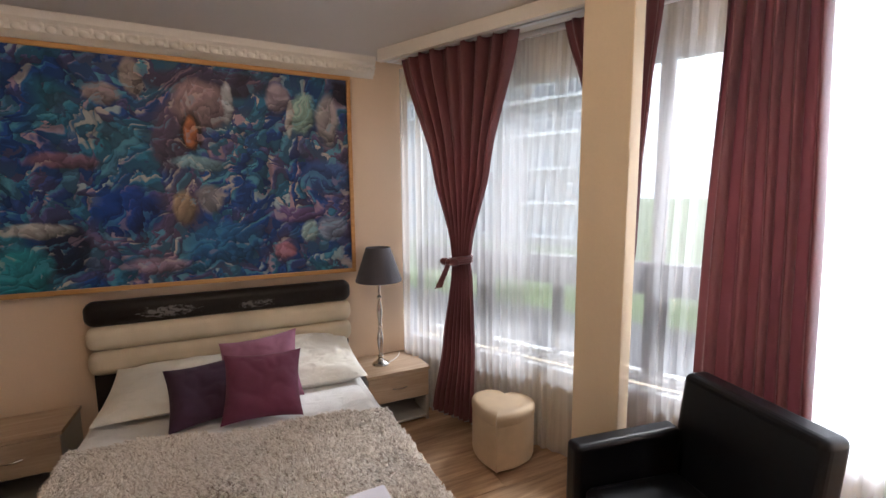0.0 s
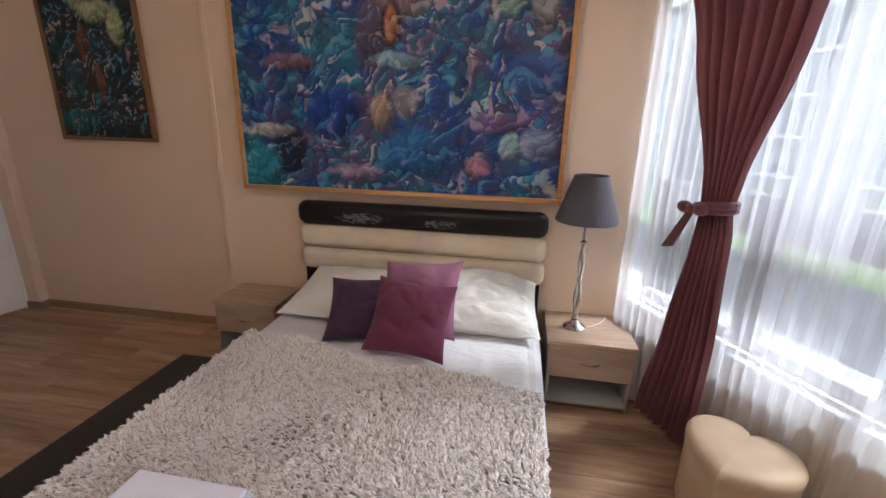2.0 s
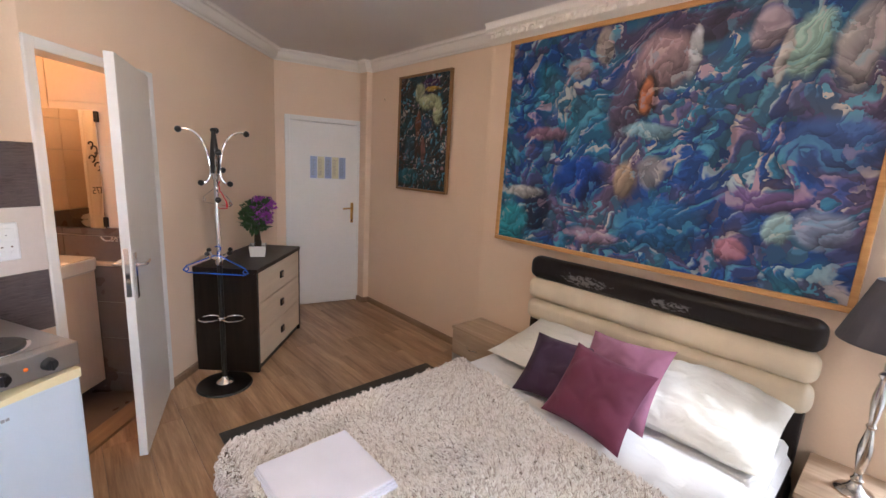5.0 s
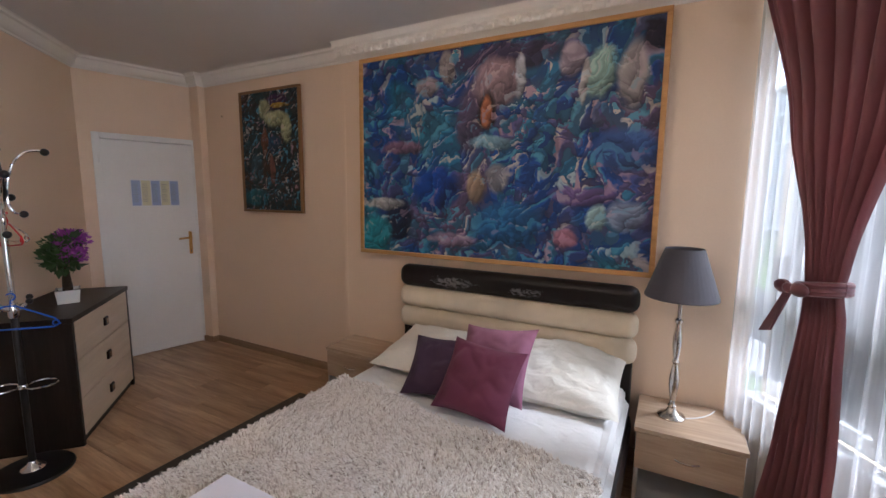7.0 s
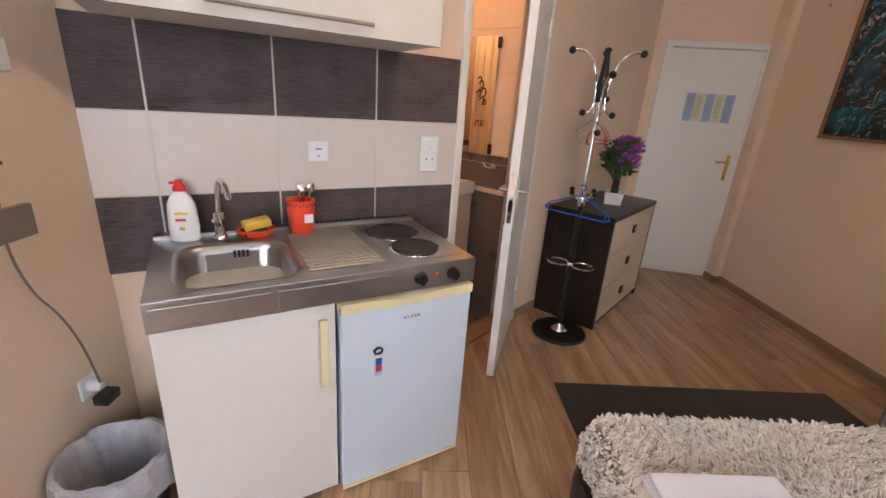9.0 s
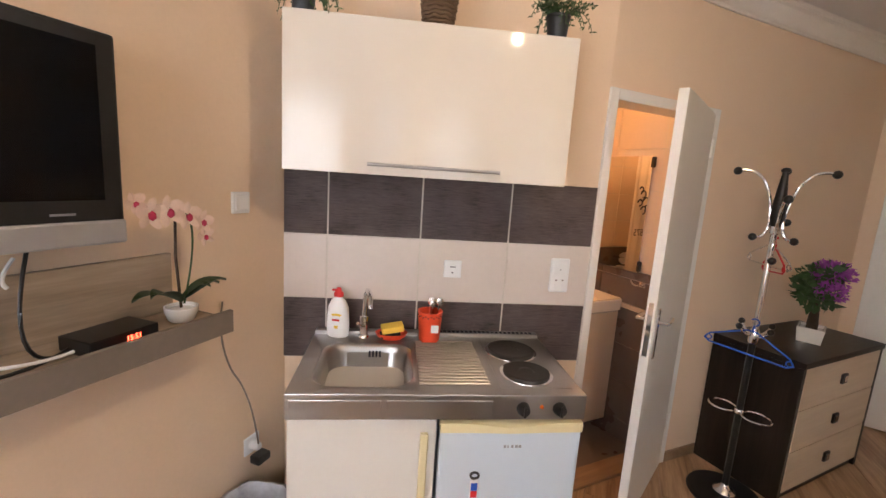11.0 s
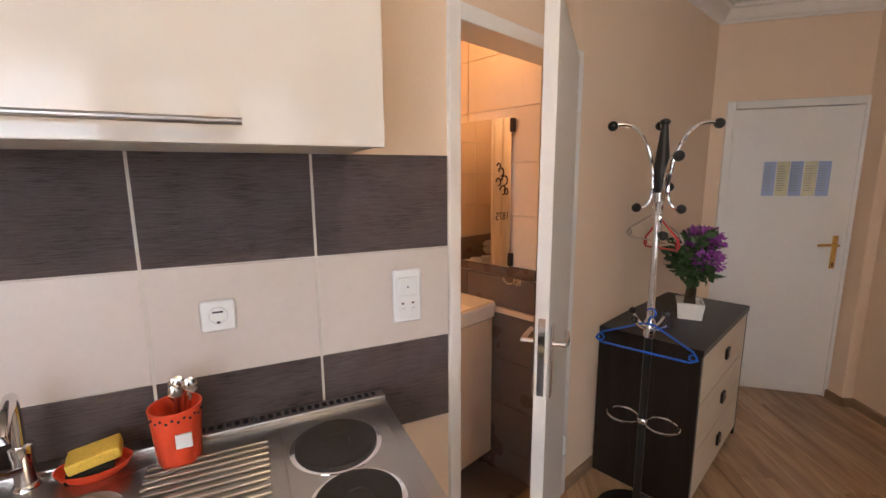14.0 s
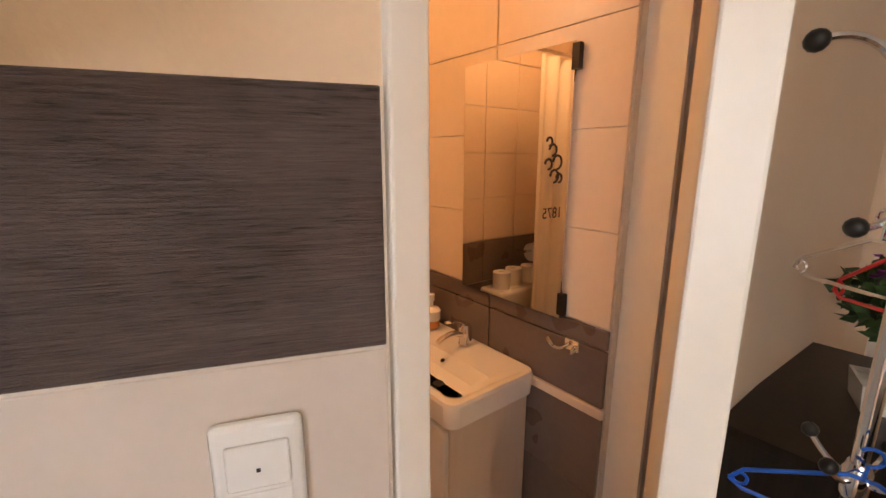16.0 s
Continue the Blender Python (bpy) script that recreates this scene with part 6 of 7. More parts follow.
bin_ = thing("waste_bin", pose(0.085, 0.335, 0) @ Matrix.Scale(1.12, 4), "black waste bin lined with a white plastic bag", "bin")
bm = bmesh.new()
lathe(bm, [(0.095, 0.0), (0.10, 0.01), (0.125, 0.29), (0.121, 0.29), (0.096, 0.014), (0.0, 0.012)], (0, 0, 0), 32)
part("bucket", bm, M_BLACK, bin_)
bm = bmesh.new()
rings = []
SEG = 72
for r, z, wob in ((0.075, 0.05, 0.006), (0.098, 0.15, 0.012), (0.112, 0.285, 0.004), (0.122, 0.305, 0.003), (0.134, 0.30, 0.004), (0.140, 0.26, 0.008), (0.143, 0.22, 0.010), (0.142, 0.185, 0.012)):
    ring = []
    for k in range(SEG):
        a = 2 * math.pi * k / SEG
        w = wob * (1.2 * noise.noise(Vector((math.cos(a) * 3.5, math.sin(a) * 3.5, z * 9))) + 0.9 * noise.noise(Vector((math.cos(a) * 9, math.sin(a) * 9, z * 22))))
        zz = z + 0.010 * noise.noise(Vector((math.cos(a) * 2.2, math.sin(a) * 2.2, 9))) + (0.075 * noise.noise(Vector((math.cos(a) * 1.3, math.sin(a) * 1.3, 5))) if z < 0.19 and r > 0.13 else 0)
        ring.append(bm.verts.new(((r + w + 0.0016 * math.sin(a * 17)) * math.cos(a), (r + w + 0.0016 * math.sin(a * 17)) * math.sin(a), zz)))
    rings.append(ring)
for a, b in zip(rings, rings[1:]):
    for k in range(SEG):
        bm.faces.new((a[k], a[(k + 1) % SEG], b[(k + 1) % SEG], b[k]))
bm.faces.new(list(reversed(rings[0])))
part("bag", bm, M_BAG, bin_, "crumpled white plastic bag")


# ---- plants on the wall cabinet ----
def trailing_plant(m, label, seed):
    p = thing("potted_plant", m, label, "plant", "trailing plants on the cabinet")
    bm = bmesh.new()
    lathe(bm, [(0.030, 0.0), (0.033, 0.004), (0.040, 0.07), (0.043, 0.072), (0.043, 0.08), (0.038, 0.08), (0.036, 0.07), (0.0, 0.068)], (0, 0, 0), 24)
    part("pot", bm, M_POT, p, "dark pot")
    rg = random.Random(seed)
    bs, vs, fs = bmesh.new(), [], []
    for k in range(34):
        a = rg.uniform(0, 6.283)
        d = Vector((math.cos(a), math.sin(a), 0))
        if d.y > 0.3:
            d.y *= 0.5
        ln = rg.uniform(0.05, 0.125)
        drop = rg.uniform(-0.02, 0.12) if ln > 0.075 else rg.uniform(-0.05, 0.0)
        path = arc(d * 0.02 + Vector((0, 0, 0.07)), d * ln * 0.7 + Vector((0, 0, 0.125 + rg.uniform(0, 0.04))), d * ln + Vector((0, 0, 0.10 - drop)), 9)
        tube(bs, path, 0.0014, 4)
        for i, q in enumerate(path[2:]):
            for s in (-1, 1, 0.3):
                ax = (path[min(i + 3, 9)] - path[i + 1]).normalized()
                sd = (ax.cross(Vector((0, 0, 1))) * s + Vector((rg.gauss(0, 0.35), rg.gauss(0, 0.35), rg.gauss(0, 0.35)))).normalized()
                L, w = rg.uniform(0.011, 0.019), 0.0035
                j = len(vs)
                vs += [q, q + sd * L * 0.5 + ax * w, q + sd * L + ax * w * 0.6, q + sd * L * 0.5 - ax * w]
                fs += [(j, j + 1, j + 2), (j, j + 2, j + 3)]
    part("stems", bs, M_LEAF, p)
    bm = bmesh.new()
    vv = [bm.verts.new(v) for v in vs]
    for f in fs:
        bm.faces.new([vv[i] for i in f])
    part("foliage", bm, M_LEAF, p, "small green leaves")
trailing_plant(off(K, 0.145, -0.315, 2.091), "trailing green plant in a dark pot on the cabinet", 1)
trailing_plant(off(K, 1.015, -0.315, 2.091), "trailing green plant in a dark pot near the doorway", 2)
wk = thing("wicker_planter", off(K, 0.595, -0.29, 2.091), "violet heather in a dark wicker basket on the cabinet", "plant")
bm = bmesh.new()
for k in range(10):
    r = 0.048 + 0.0016 * k
    z = 0.006 + k * 0.0125
    pts_ = [((r + 0.002 * math.sin(9 * a + k * math.pi)) * math.cos(a), (r + 0.002 * math.sin(9 * a + k * math.pi)) * math.sin(a), z + 0.002 * math.sin(9 * a)) for a in (2 * math.pi * j / 40 for j in range(41))]
    tube(bm, pts_, 0.0072, 6)
lathe(bm, [(0.046, 0.0), (0.060, 0.118), (0.0, 0.112)], (0, 0, 0), 24)
part("basket", bm, M_WICKER, wk)
part("flowers", leaf_cloud([(0, 0, 0.145, 0.055, 0.7), (0.02, 0.0, 0.16, 0.045, 0.7), (-0.025, -0.01, 0.155, 0.045, 0.7)], 900, 0.014, 21, 0.4, 1.4), M_PETAL2, wk, "dusky violet heather")


# ---- bathroom behind the door; local x along the door wall, local y inwards ----
bath = setting("wall_bath_shell", bx(0.70, 0.82, 0.12, 1.35, 0, 2.45), M_GROUT, B, "bathroom wall behind the basin")
setting("wall_bath_back", bx(-1.1, 0.82, 1.35, 1.45, 0, 2.45), M_GROUT, B, "tiled back wall of the bathroom")
setting("wall_bath_far", bx(-1.1, -1.0, 0.45, 1.35, 0, 2.45), M_GROUT, B, "tiled far wall of the bathroom")
setting("ceiling_bath", bx(-1.1, 0.82, 0.12, 1.45, 2.45, 2.55), M_CEIL, B, "bathroom ceiling")
setting("floor_bath", bx(-1.1, 0.82, 0.0, 1.45, 0.002, 0.012), M_REDBROWN, B, "brown tiled bathroom floor")
setting("threshold", bx(0.05, 0.74, -0.005, 0.12, 0.0, 0.02, bevel=0.004), M_SKIRT, B, "brown door threshold")
bt = tagged(new("bathroom_tiling"), "beige wall tiles over a brown tiled dado", "", "", "structure")
bt.matrix_basis = B
JOINTS = (0.122, 0.54, 1.04, 1.348)
for y0, y1 in zip(JOINTS, JOINTS[1:]):
    for k in range(6):
        z0 = 1.103 + 0.2425 * k
        z0 = max(z0, 1.106)
        part("tile", bx(0.692, 0.70, y0 + 0.002, y1 - 0.002, z0 + 0.002, min(2.448, 1.103 + 0.2425 * (k + 1)), bevel=0.001, seg=1), M_BATH_TILE, bt)
    for z0, z1 in ((0.892, 1.047), (1.051, 1.102)):
        part("dado_tile", bx(0.688, 0.70, y0 + 0.002, y1 - 0.002, z0, z1, bevel=0.003), M_REDBROWN, bt, "brown border tile")
    for z0, z1 in ((0.014, 0.142), (0.146, 0.384), (0.388, 0.624), (0.628, 0.858)):
        part("dado_tile", bx(0.690, 0.70, y0 + 0.002, y1 - 0.002, z0, z1, bevel=0.001, seg=1), M_REDBROWN, bt)
for j in range(4):
    y0, y1 = 0.452 + 0.225 * j + 0.002, 0.452 + 0.225 * (j + 1) - 0.002
    for k in range(6):
        z0 = 1.06 + 0.2425 * k
        part("tile", bx(-1.0, -0.992, y0, y1, z0 + 0.002, min(2.448, z0 + 0.2405), bevel=0.001, seg=1), M_BATH_TILE, bt)
    for z0, z1 in ((0.58, 0.81), (0.815, 1.05)):
        part("dado_tile", bx(-1.0, -0.990, y0, y1, z0, z1, bevel=0.001, seg=1), M_REDBROWN, bt)
for j in range(7):
    x0 = 0.69 - 0.25 * (j + 1)
    for k in range(6):
        z0 = 1.06 + 0.2425 * k
        part("tile", bx(max(-0.99, x0 + 0.002), x0 + 0.248, 1.342, 1.35, z0 + 0.002, min(2.448, z0 + 0.2405), bevel=0.001, seg=1), M_BATH_TILE, bt)
    for z0, z1 in ((0.30, 0.58), (0.585, 0.815), (0.82, 1.055)):
        part("dado_tile", bx(max(-0.99, x0 + 0.002), x0 + 0.248, 1.340, 1.35, z0, z1, bevel=0.001, seg=1), M_REDBROWN, bt)
part("ledge", bx(0.684, 0.70, 0.122, 1.348, 0.861, 0.889, bevel=0.004), M_BATH_TILE, bt, "pale ledge strip")

mir = thing("bathroom_mirror", off(B, 0.688, 0.0, 0), "frameless wall mirror held by black clips", "mirror")
part("glass", bx(-0.012, 0.0, 0.262, 0.66, 1.10, 1.79), M_MIRROR, mir)
for z in (1.14, 1.755):
    part("clip", bx(-0.016, 0.0, 0.248, 0.270, z - 0.03, z + 0.03, bevel=0.002), M_BLACK, mir, "black mirror clip")

ba = thing("washbasin", B, "white ceramic washbasin on a pale cabinet", "washbasin")
bm = bmesh.new()
BX0, BX1, BY0, BY1, BZ = 0.36, 0.684, 0.33, 0.86, 0.918
def basin_ring(i, z, r=0.03, n=6):
    out = []
    x0, x1, y0, y1 = BX0 + i, BX1 - i * 0.9 - (0.085 if i > 0.03 else 0), BY0 + i, BY1 - i
    for cx, cy, s in ((x1 - r, y1 - r, 0), (x0 + r, y1 - r, 1), (x0 + r, y0 + r, 2), (x1 - r, y0 + r, 3)):
        for k in range(n + 1):
            a = math.pi / 2 * (s + k / n)
            out.append(bm.verts.new((cx + r * math.cos(a), cy + r * math.sin(a), z)))
    return out
rings = [basin_ring(0.02, BZ - 0.085), basin_ring(0.004, BZ - 0.07), basin_ring(0.0, BZ - 0.01), basin_ring(0.004, BZ), basin_ring(0.026, BZ - 0.002), basin_ring(0.04, BZ - 0.015, 0.05), basin_ring(0.07, BZ - 0.055, 0.05), basin_ring(0.10, BZ - 0.075, 0.045)]
for a, b in zip(rings, rings[1:]):
    for k in range(len(a)):
        bm.faces.new((a[k], a[(k + 1) % len(a)], b[(k + 1) % len(a)], b[k]))
bm.faces.new(rings[0])
bm.faces.new(rings[-1])
part("basin", bm, M_CERAMIC, ba)
bm = bmesh.new()
lathe(bm, [(0.018, 0.0), (0.016, 0.003), (0.0, 0.004)], (0.49, 0.55, BZ - 0.0745), 20)
part("drain", bm, M_BLACK, ba, "dark drain plug")
bm = bmesh.new()
lathe(bm, [(0.008, 0.0), (0.007, 0.002), (0.0, 0.001)], (0.545, 0.60, BZ - 0.035), 14, (-0.5, 0, 1))
part("overflow", bm, M_BLACK, ba)
cab = part("cabinet", bx(0.385, 0.68, 0.36, 0.83, 0.10, BZ - 0.08, bevel=0.004), mat("pale_wood_cabinet", (0.62, 0.52, 0.42), 0.4, var=0.08, stretch=(1, 1, 0.1)), ba)
part("cabinet_door", bx(0.368, 0.384, 0.365, 0.825, 0.11, BZ - 0.09, bevel=0.003), M_CABWHITE, ba)
for y in (0.39, 0.80):
    bm = bmesh.new()
    lathe(bm, [(0.018, 0.013), (0.014, 0.10)], (0.42, y, 0), 12)
    part("foot", bm, M_BLACK, ba)

tp = thing("basin_tap", off(B, 0.64, 0.60, BZ), "chrome basin mixer tap", "tap")
bm = bmesh.new()
lathe(bm, [(0.024, 0.0), (0.022, 0.01), (0.021, 0.055), (0.018, 0.065), (0.0, 0.068)], (0, 0, 0), 20)
part("body", bm, M_CHROME, tp)
part("spout", tube(bmesh.new(), arc((-0.01, 0, 0.035), (-0.07, 0, 0.055), (-0.115, 0, 0.030), 8), 0.012, 12, 0.010), M_CHROME, tp)
part("lever", tube(bmesh.new(), [(0.0, 0, 0.066), (-0.03, 0.0, 0.085), (-0.085, 0, 0.092)], 0.006, 8), M_CHROME, tp)
so = thing("soap_dispenser", off(B, 0.63, 0.78, BZ), "amber and white soap dispenser on the basin", "soap dispenser")
bm = bmesh.new()
lathe(bm, [(0.028, 0.0), (0.032, 0.004), (0.032, 0.030)], (0, 0, 0), 24)
part("base", bm, mat("amber_soap", (0.55, 0.22, 0.06), 0.2, var=0.1), so, "amber soap")
bm = bmesh.new()
lathe(bm, [(0.033, 0.030), (0.036, 0.034), (0.036, 0.065), (0.028, 0.075), (0.010, 0.080), (0.010, 0.10), (0.014, 0.102), (0.014, 0.125), (0.0, 0.127)], (0, 0, 0), 24)
part("pump", bm, M_CERAMIC, so)
hk = thing("towel_hook", off(B, 0.688, 0.222, 1.035), "double chrome robe hook on the brown tiles", "hook")
part("plate", bx(-0.006, 0.0, -0.022, 0.022, -0.016, 0.016, bevel=0.003), M_CHROME, hk)
for s in (-1, 1):
    part("hook_arm", tube(bmesh.new(), arc((-0.005, 0.01 * s, 0.0), (-0.05, 0.02 * s, -0.02), (-0.05, 0.045 * s, 0.022), 8), 0.005, 8), M_CHROME, hk)

sh = thing("shower_curtain", off(B, -0.28, 1.02, 0), "white shower curtain printed with a dark ornament", "shower curtain")
bm = bmesh.new()
rows_ = []
for j in range(31):
    z = 0.25 + 1.75 * j / 30
    rows_.append([bm.verts.new((x, 0.018 * math.sin(x * 60 + 1) + 0.008 * math.sin(x * 27 + z), z)) for x in (-0.22 + 0.40 * i / 70 for i in range(71))])
for a, b in zip(rows_, rows_[1:]):
    for i in range(70):
        bm.faces.new((a[i], a[i + 1], b[i + 1], b[i]))
part("cloth", bm, mat("white_shower_cloth", (0.72, 0.68, 0.62), 0.6, var=0.06, relief=0.1), sh)
part("rail", tube(bmesh.new(), [(-0.71, 0, 2.02), (0.97, 0, 2.02)], 0.010, 10), M_CHROME, sh)
bm = bmesh.new()
for cx, cz, r in ((0.05, 1.50, 0.034), (0.09, 1.56, 0.028), (0.12, 1.49, 0.026), (0.07, 1.43, 0.032), (0.03, 1.42, 0.022), (0.12, 1.60, 0.02)):
    tube(bm, [(cx + r * math.cos(t), -0.032, cz + r * math.sin(t)) for t in (2 * math.pi * k / 16 for k in range(13))], 0.006, 6)
part("ornament", bm, M_INK, sh, "dark scroll ornament")
words("print", "1875", 0.08, M_INK, pose(0.07, -0.032, 1.24, 90, 0, 0), sh)

rl = thing("toilet_roll_holder", off(B, -0.42, 1.34, 0.97), "toilet roll on a chrome holder", "toilet roll")
part("bar", tube(bmesh.new(), [(0.08, 0, 0), (0.08, -0.07, 0), (-0.08, -0.07, 0)], 0.008, 8), M_CHROME, rl)
bm = bmesh.new()
lathe(bm, [(0.02, 0.0), (0.055, 0.0), (0.055, 0.10), (0.02, 0.10)], (-0.07, -0.07, -0.01), 24, (1, 0, 0))
part("roll", bm, M_PAPER_W, rl)
rs = thing("toilet_cistern", off(B, -0.22, 1.235, 0.0), "white toilet cistern carrying spare rolls", "cistern")
part("cistern", bx(-0.20, 0.20, -0.09, 0.09, 0.40, 0.80, bevel=0.02, seg=3), M_CERAMIC, rs)
part("pedestal", bx(-0.14, 0.14, -0.07, 0.07, 0.012, 0.40, bevel=0.02), M_CERAMIC, rs)
for x, y in ((-0.12, 0.0), (0.0, 0.01), (0.12, -0.01)):
    bm = bmesh.new()
    lathe(bm, [(0.018, 0.0), (0.05, 0.0), (0.05, 0.095), (0.018, 0.095), (0.018, 0.02)], (0, 0, 0), 24)
    single("toilet_roll", bm, M_PAPER_W, off(B, -0.22 + x, 1.235 + y, 0.80), "white spare toilet roll standing on end", "toilet roll", "spare rolls")
sv_ = thing("shower_mixer", off(B, 0.50, 1.35, 1.88), "chrome shower mixer and riser pipe on the tiles", "shower")
bm = bmesh.new()
tube(bm, [(0.0, -0.05, -0.04), (0.0, -0.05, 0.45)], 0.010, 10)
tube(bm, [(-0.08, -0.05, -0.06), (0.08, -0.05, -0.06)], 0.017, 12)
tube(bm, [(0, 0.0, 0.2), (0, -0.05, 0.2)], 0.012, 8)
tube(bm, [(-0.06, 0.0, -0.06), (-0.06, -0.05, -0.06)], 0.012, 8)
tube(bm, arc((0.05, -0.07, -0.06), (0.10, -0.10, -0.10), (0.14, -0.09, -0.04), 6), 0.007, 8)
part("mixer", bm, M_CHROME, sv_)
part("boiler", lathe(bmesh.new(), [(0.02, 0.0), (0.13, 0.02), (0.15, 0.06), (0.15, 0.40)], (-0.25, -0.18, 0.14), 28), M_ENAMEL, thing("water_heater", off(B, 0.50, 1.35, 1.88), "white round water heater under the bathroom ceiling", "water heater"))

bl = thing("bathroom_light", off(B, 0.0, 0.80, 2.45), "warm ceiling lamp in the bathroom", "ceiling lamp")
bm = bmesh.new()
lathe(bm, [(0.0, -0.075), (0.06, -0.07), (0.10, -0.04), (0.11, -0.012), (0.11, -0.008)], (0, 0, 0), 28)
part("globe", bm, M_BULB, bl, "warm opal glass")
lathe_bm = lathe(bmesh.new(), [(0.115, -0.010), (0.115, 0.0), (0.0, 0.0)], (0, 0, 0), 28)
part("rim", lathe_bm, M_CHROME, bl)

cl = thing("ceiling_light", pose(0.59, 1.955, CEILING), "small warm ceiling lamp, switched on", "ceiling lamp")
part("plate", lathe(bmesh.new(), [(0.07, -0.015), (0.075, -0.01), (0.075, -0.001)], (0, 0, 0), 28), M_CHROME, cl)
bm = bmesh.new()
lathe(bm, [(0.0, -0.095), (0.025, -0.09), (0.038, -0.06), (0.035, -0.03), (0.02, -0.015)], (0, 0, 0), 24)
part("bulb", bm, M_BULB_WHITE, cl, "glowing warm bulb")


# added panel, out of view, keeps daylight out of the gaps round the door
setting("wall_door_backing", bx(-0.05, 1.06, 0.165, 0.25, 0, CEILING), M_WALL, E_, "unseen panel closing the entrance doorway from behind")

# ---- outdoors: lawn, street, flats, bare trees, a parked car ----
GZ = -3.2
m = Nodes("lawn_grass")
v = m.coords()
a, b = m.noise(v, 0.25, 4), m.noise(v, 18, 6)
f = m.math("ADD", m.math("MULTIPLY", a.outputs[0], 0.5), m.math("MULTIPLY", b.outputs[0], 0.5))
m.link(m.ramp(f, [(0.35, (0.05, 0.085, 0.025)), (0.65, (0.14, 0.19, 0.06))]), m.b.inputs["Base Color"])
m.b.inputs["Roughness"].default_value = 0.95
M_LAWN = m.mat
M_ASPHALT = mat("asphalt", (0.055, 0.055, 0.058), 0.85, big=0.5, fine=40, var=0.25, relief=0.3)
M_RENDER = mat("pale_render_facade", (0.20, 0.20, 0.195), 0.8, big=0.3, fine=8, var=0.08, relief=0.1)
M_FACGLASS = mat("dark_facade_glass", (0.10, 0.13, 0.17), 0.12, big=0.6, fine=3, var=0.3, relief=0)
M_CARPAINT = mat("silver_car_paint", (0.42, 0.45, 0.50), 0.25, 0.5, var=0.05, relief=0, coat=0.6)
setting("ground", bx(-900, 900, -900, 900, GZ - 0.5, GZ), M_LAWN, I, "lawn that reaches to the horizon")
setting("road", bx(-200, 200, 9, 15, GZ - 0.2, GZ + 0.02), M_ASPHALT, W, "asphalt street in front of the house")
setting("pavement", bx(-200, 200, 7, 8.9, GZ - 0.2, GZ + 0.12, bevel=0.03), mat("concrete_paving", (0.30, 0.29, 0.28), 0.85, big=0.6, fine=25, var=0.15, relief=0.3), W, "concrete pavement with kerb")

flats = tagged(new("apartment_building"), "pale five-storey block of flats across the lawn", "building")
flats.matrix_basis = off(W, -36.0, 38.0, GZ)
part("wall", bx(-26, 26, 0, 12, 0, 17.0), M_RENDER, flats)
part("roof", bx(-26.4, 26.4, -0.4, 12.4, 17.0, 17.5), M_GREYFRAME, flats)
wg = None
for fl in range(5):
    part("ledge", bx(-26, 26, -0.14, 0.0, 3.35 * fl + 0.75, 3.35 * fl + 0.95), M_PVC, flats)
    for k in range(15):
        x = -25 + 3.4 * k
        z = 1.0 + 3.35 * fl
        if wg is None:
            wg = mesh_of("window_glass_far", bx(0, 2.2, -0.04, 0.02, 0, 1.75), M_FACGLASS)
            bm = bmesh.new()
            for xx in (0.0, 0.70, 1.43, 2.12):
                box(bm, xx, xx + 0.08, -0.09, -0.04, 0, 1.75)
            for zz in (0.0, 1.15, 1.67):
                box(bm, 0.0, 2.2, -0.085, -0.04, zz, zz + 0.08)
            wf = mesh_of("window_frame_far", bm, M_PVC)
        o = new("window", wg)
        o.parent, o.matrix_basis = flats, pose(x, 0, z)
        q = new("window_frame", wf)
        q.parent = o

def bare_tree(m, h, seed):
    t = thing("tree", m, "bare winter tree with fine grey branches", "tree", "bare trees")
    rg = random.Random(seed)
    bm = bmesh.new()
    trunk = bmesh.new()
    def grow(p, d, ln, r, lv):
        q = p + d * ln
        mid = p.lerp(q, 0.5) + Vector((rg.gauss(0, 0.05), rg.gauss(0, 0.05), 0)) * ln
        tube(trunk if lv == 0 else bm, [p, mid, q], r, 6 if lv < 2 else 4, r * 0.62)
        if lv >= 4:
            return
        for _ in range(3):
            nd = (d + Vector((rg.gauss(0, 0.55), rg.gauss(0, 0.55), rg.gauss(0.12, 0.3)))).normalized()
            grow(p.lerp(q, rg.uniform(0.55, 1.0)), nd, ln * rg.uniform(0.55, 0.78), r * 0.55, lv + 1)
    grow(Vector((0, 0, 0)), Vector((0.03, 0.02, 1)), h * 0.34, h * 0.020, 0)
    part("trunk", trunk, M_BARK, t)
    part("limbs", bm, M_BARK, t)
for x, y, h, s in ((1.5, 17, 10, 1), (8.5, 20, 12, 2), (-6, 24, 11, 3), (14, 18, 10, 4), (4.5, 26, 12, 5)):
    bare_tree(off(W, x, y, GZ), h, s)

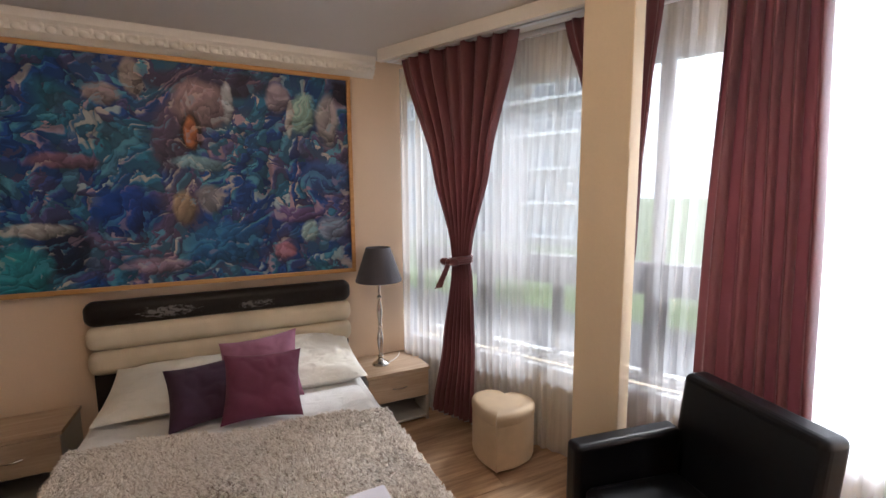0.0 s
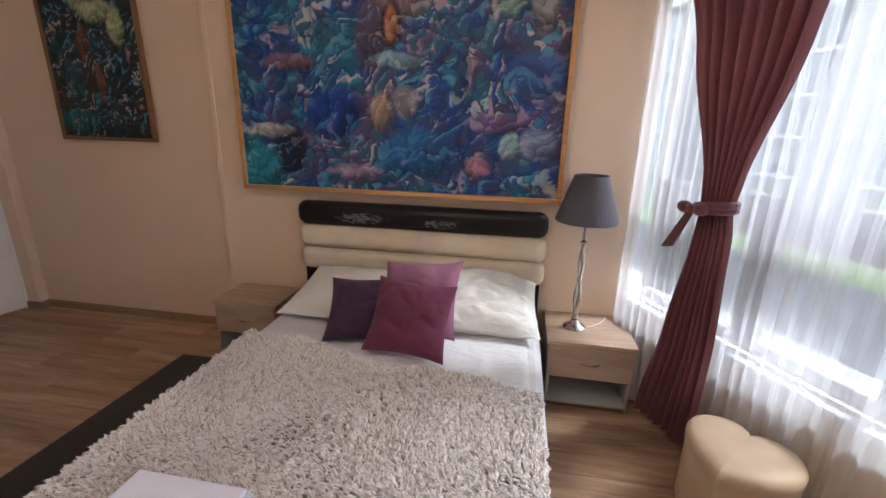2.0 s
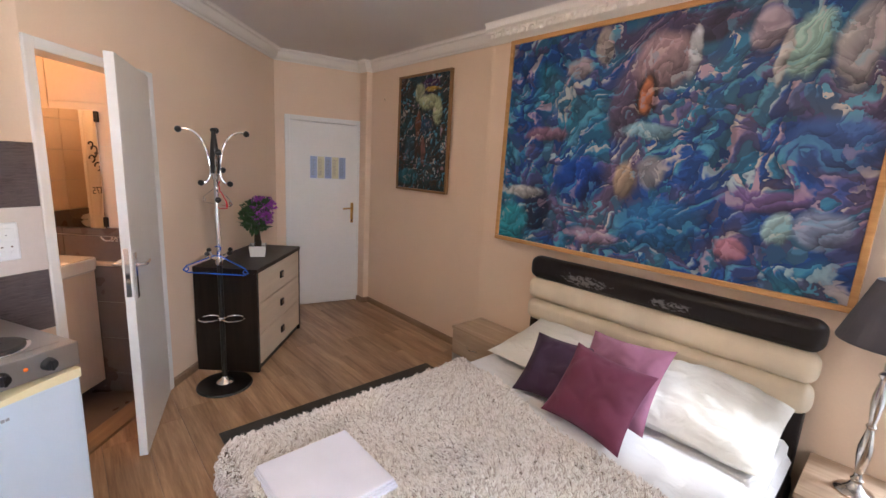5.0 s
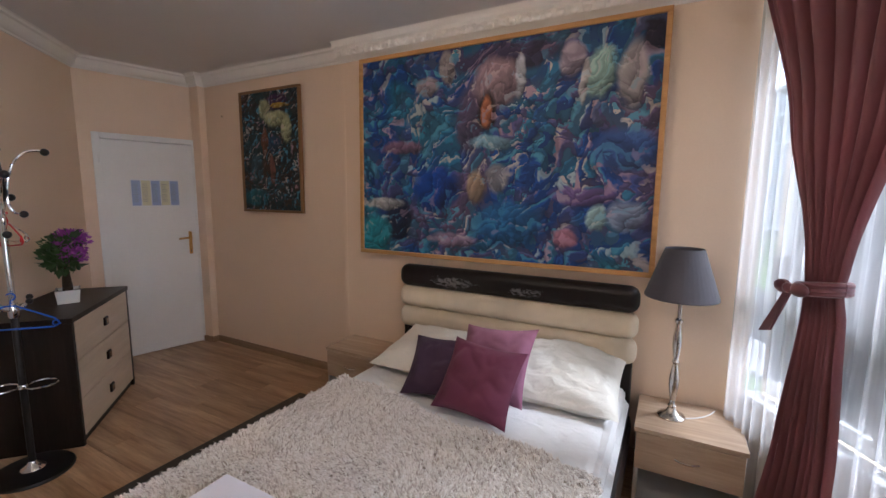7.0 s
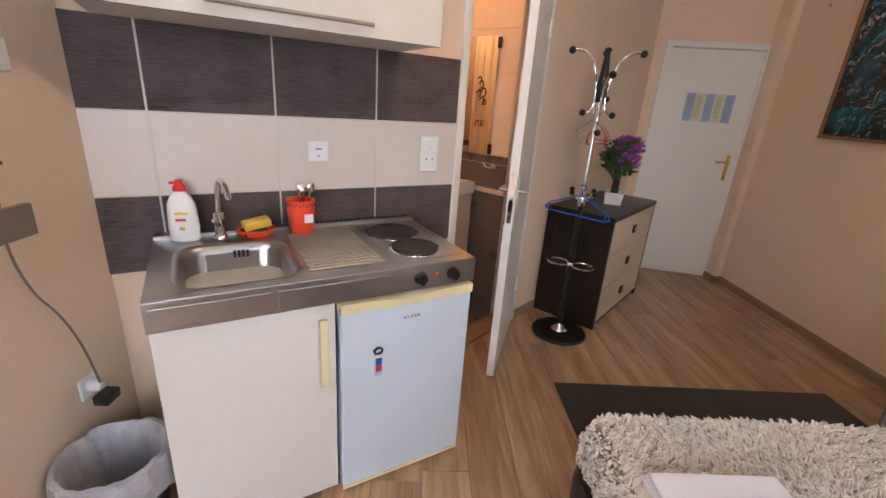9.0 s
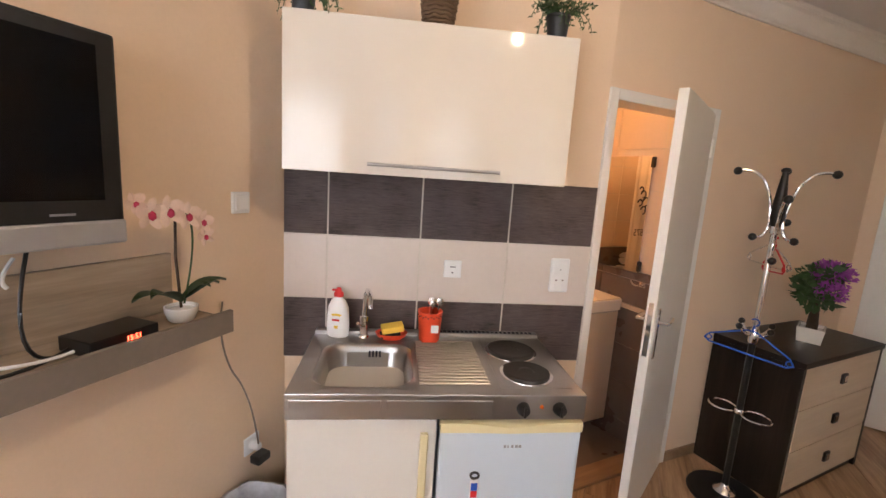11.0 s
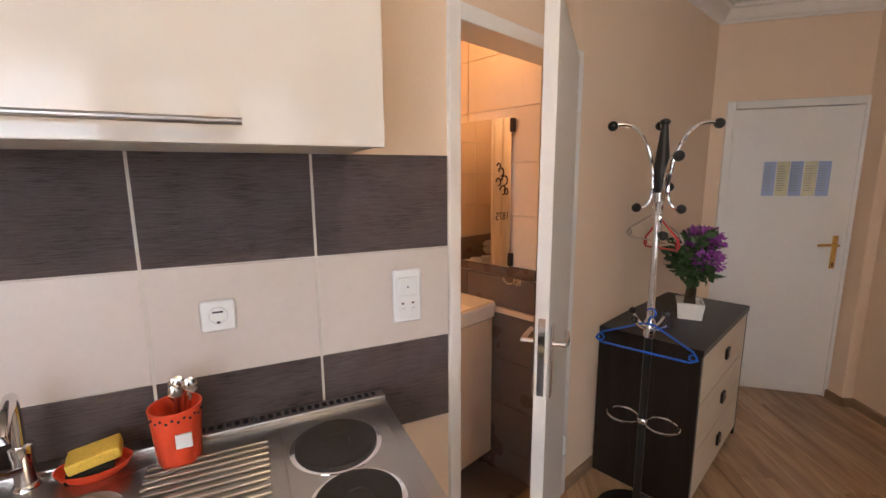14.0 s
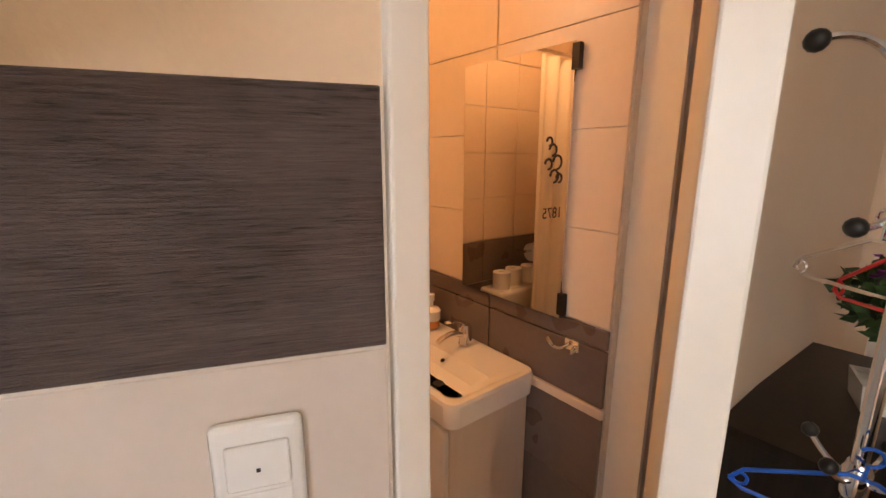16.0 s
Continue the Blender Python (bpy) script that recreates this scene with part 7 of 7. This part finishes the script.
def car(m, paint, label):
    c = thing("car", m, label, "car", "parked cars")
    prof = [(-2.1, 0.35), (-2.15, 0.65), (-2.0, 0.85), (-1.2, 0.95), (-0.55, 1.42), (0.75, 1.45), (1.5, 1.0), (2.05, 0.92), (2.12, 0.6), (2.08, 0.35)]
    bm = bmesh.new()
    L = [[bm.verts.new((x, s * (0.82 if z < 1.0 else 0.66), z)) for x, z in prof] for s in (-1, 1)]
    bm.faces.new(L[0])
    bm.faces.new(list(reversed(L[1])))
    for k in range(len(prof)):
        j = (k + 1) % len(prof)
        bm.faces.new((L[0][k], L[1][k], L[1][j], L[0][j]))
    bmesh.ops.bevel(bm, geom=list(bm.edges), offset=0.05, segments=2, affect="EDGES")
    part("body", bm, paint, c)
    bm = bmesh.new()
    for s in (-1, 1):
        box(bm, -0.95, 0.6, s * 0.70 - 0.02, s * 0.70 + 0.02, 1.02, 1.34, bevel=0.01)
    part("side_windows", bm, M_FACGLASS, c)
    for x in (-1.3, 1.3):
        for s in (-1, 1):
            bm = bmesh.new()
            lathe(bm, [(0.2, -0.1), (0.31, -0.1), (0.31, 0.1), (0.2, 0.1), (0.0, 0.08)], (x, s * 0.76, 0.31), 20, (0, s, 0))
            w_ = part("wheel", bm, M_BLACK, c)
            part("rim", lathe(bmesh.new(), [(0.19, 0.08), (0.17, 0.105), (0.0, 0.11)], (x, s * 0.76, 0.31), 16, (0, s, 0)), M_SILVER, w_)
car(off(W, 3.0, 10.2, GZ + 0.02, 0, 0, 2), M_CARPAINT, "silver car parked at the kerb")
car(off(W, 8.2, 10.3, GZ + 0.02, 0, 0, -1), mat("blue_car_paint", (0.03, 0.06, 0.25), 0.25, 0.3, var=0.05, relief=0, coat=0.6), "dark blue car parked at the kerb")


# ---- floor planks ----
def x_range(y):
    xs = []
    for (x0, y0), (x1, y1) in zip(ROOM, ROOM[1:] + ROOM[:1]):
        if (y0 - y) * (y1 - y) < 0:
            xs.append(x0 + (x1 - x0) * (y - y0) / (y1 - y0))
    return min(xs), max(xs)
PW, PL = 0.192, 1.285
plank_meshes = {}
rg = random.Random(12)
y = 0.135
row = 0
while y < 3.99:
    y1 = min(y + PW, 4.0)
    r = [x_range(min(max(t, 0.14), 3.97)) for t in (y + 0.002, (y + y1) / 2, y1 - 0.002)]
    lo, hi = min(a for a, _ in r) - 0.03, max(b for _, b in r) + 0.08
    x = lo - rg.uniform(0.05, 0.95) * PL
    while x < hi:
        a, b = max(x, lo), min(x + PL, hi)
        if b - a > 0.02:
            key = (round(b - a, 3), round(y1 - y, 3))
            if key not in plank_meshes:
                plank_meshes[key] = mesh_of("plank", box(bmesh.new(), 0.0008, b - a - 0.0008, 0.0008, y1 - y - 0.0008, -0.010, 0.0, bevel=0.0012, seg=1), M_PLANK, smooth=False)
            o = new("plank", plank_meshes[key])
            o.parent, o.matrix_basis = floor, pose(a, y, 0)
        x += PL
    y += PW
    row += 1
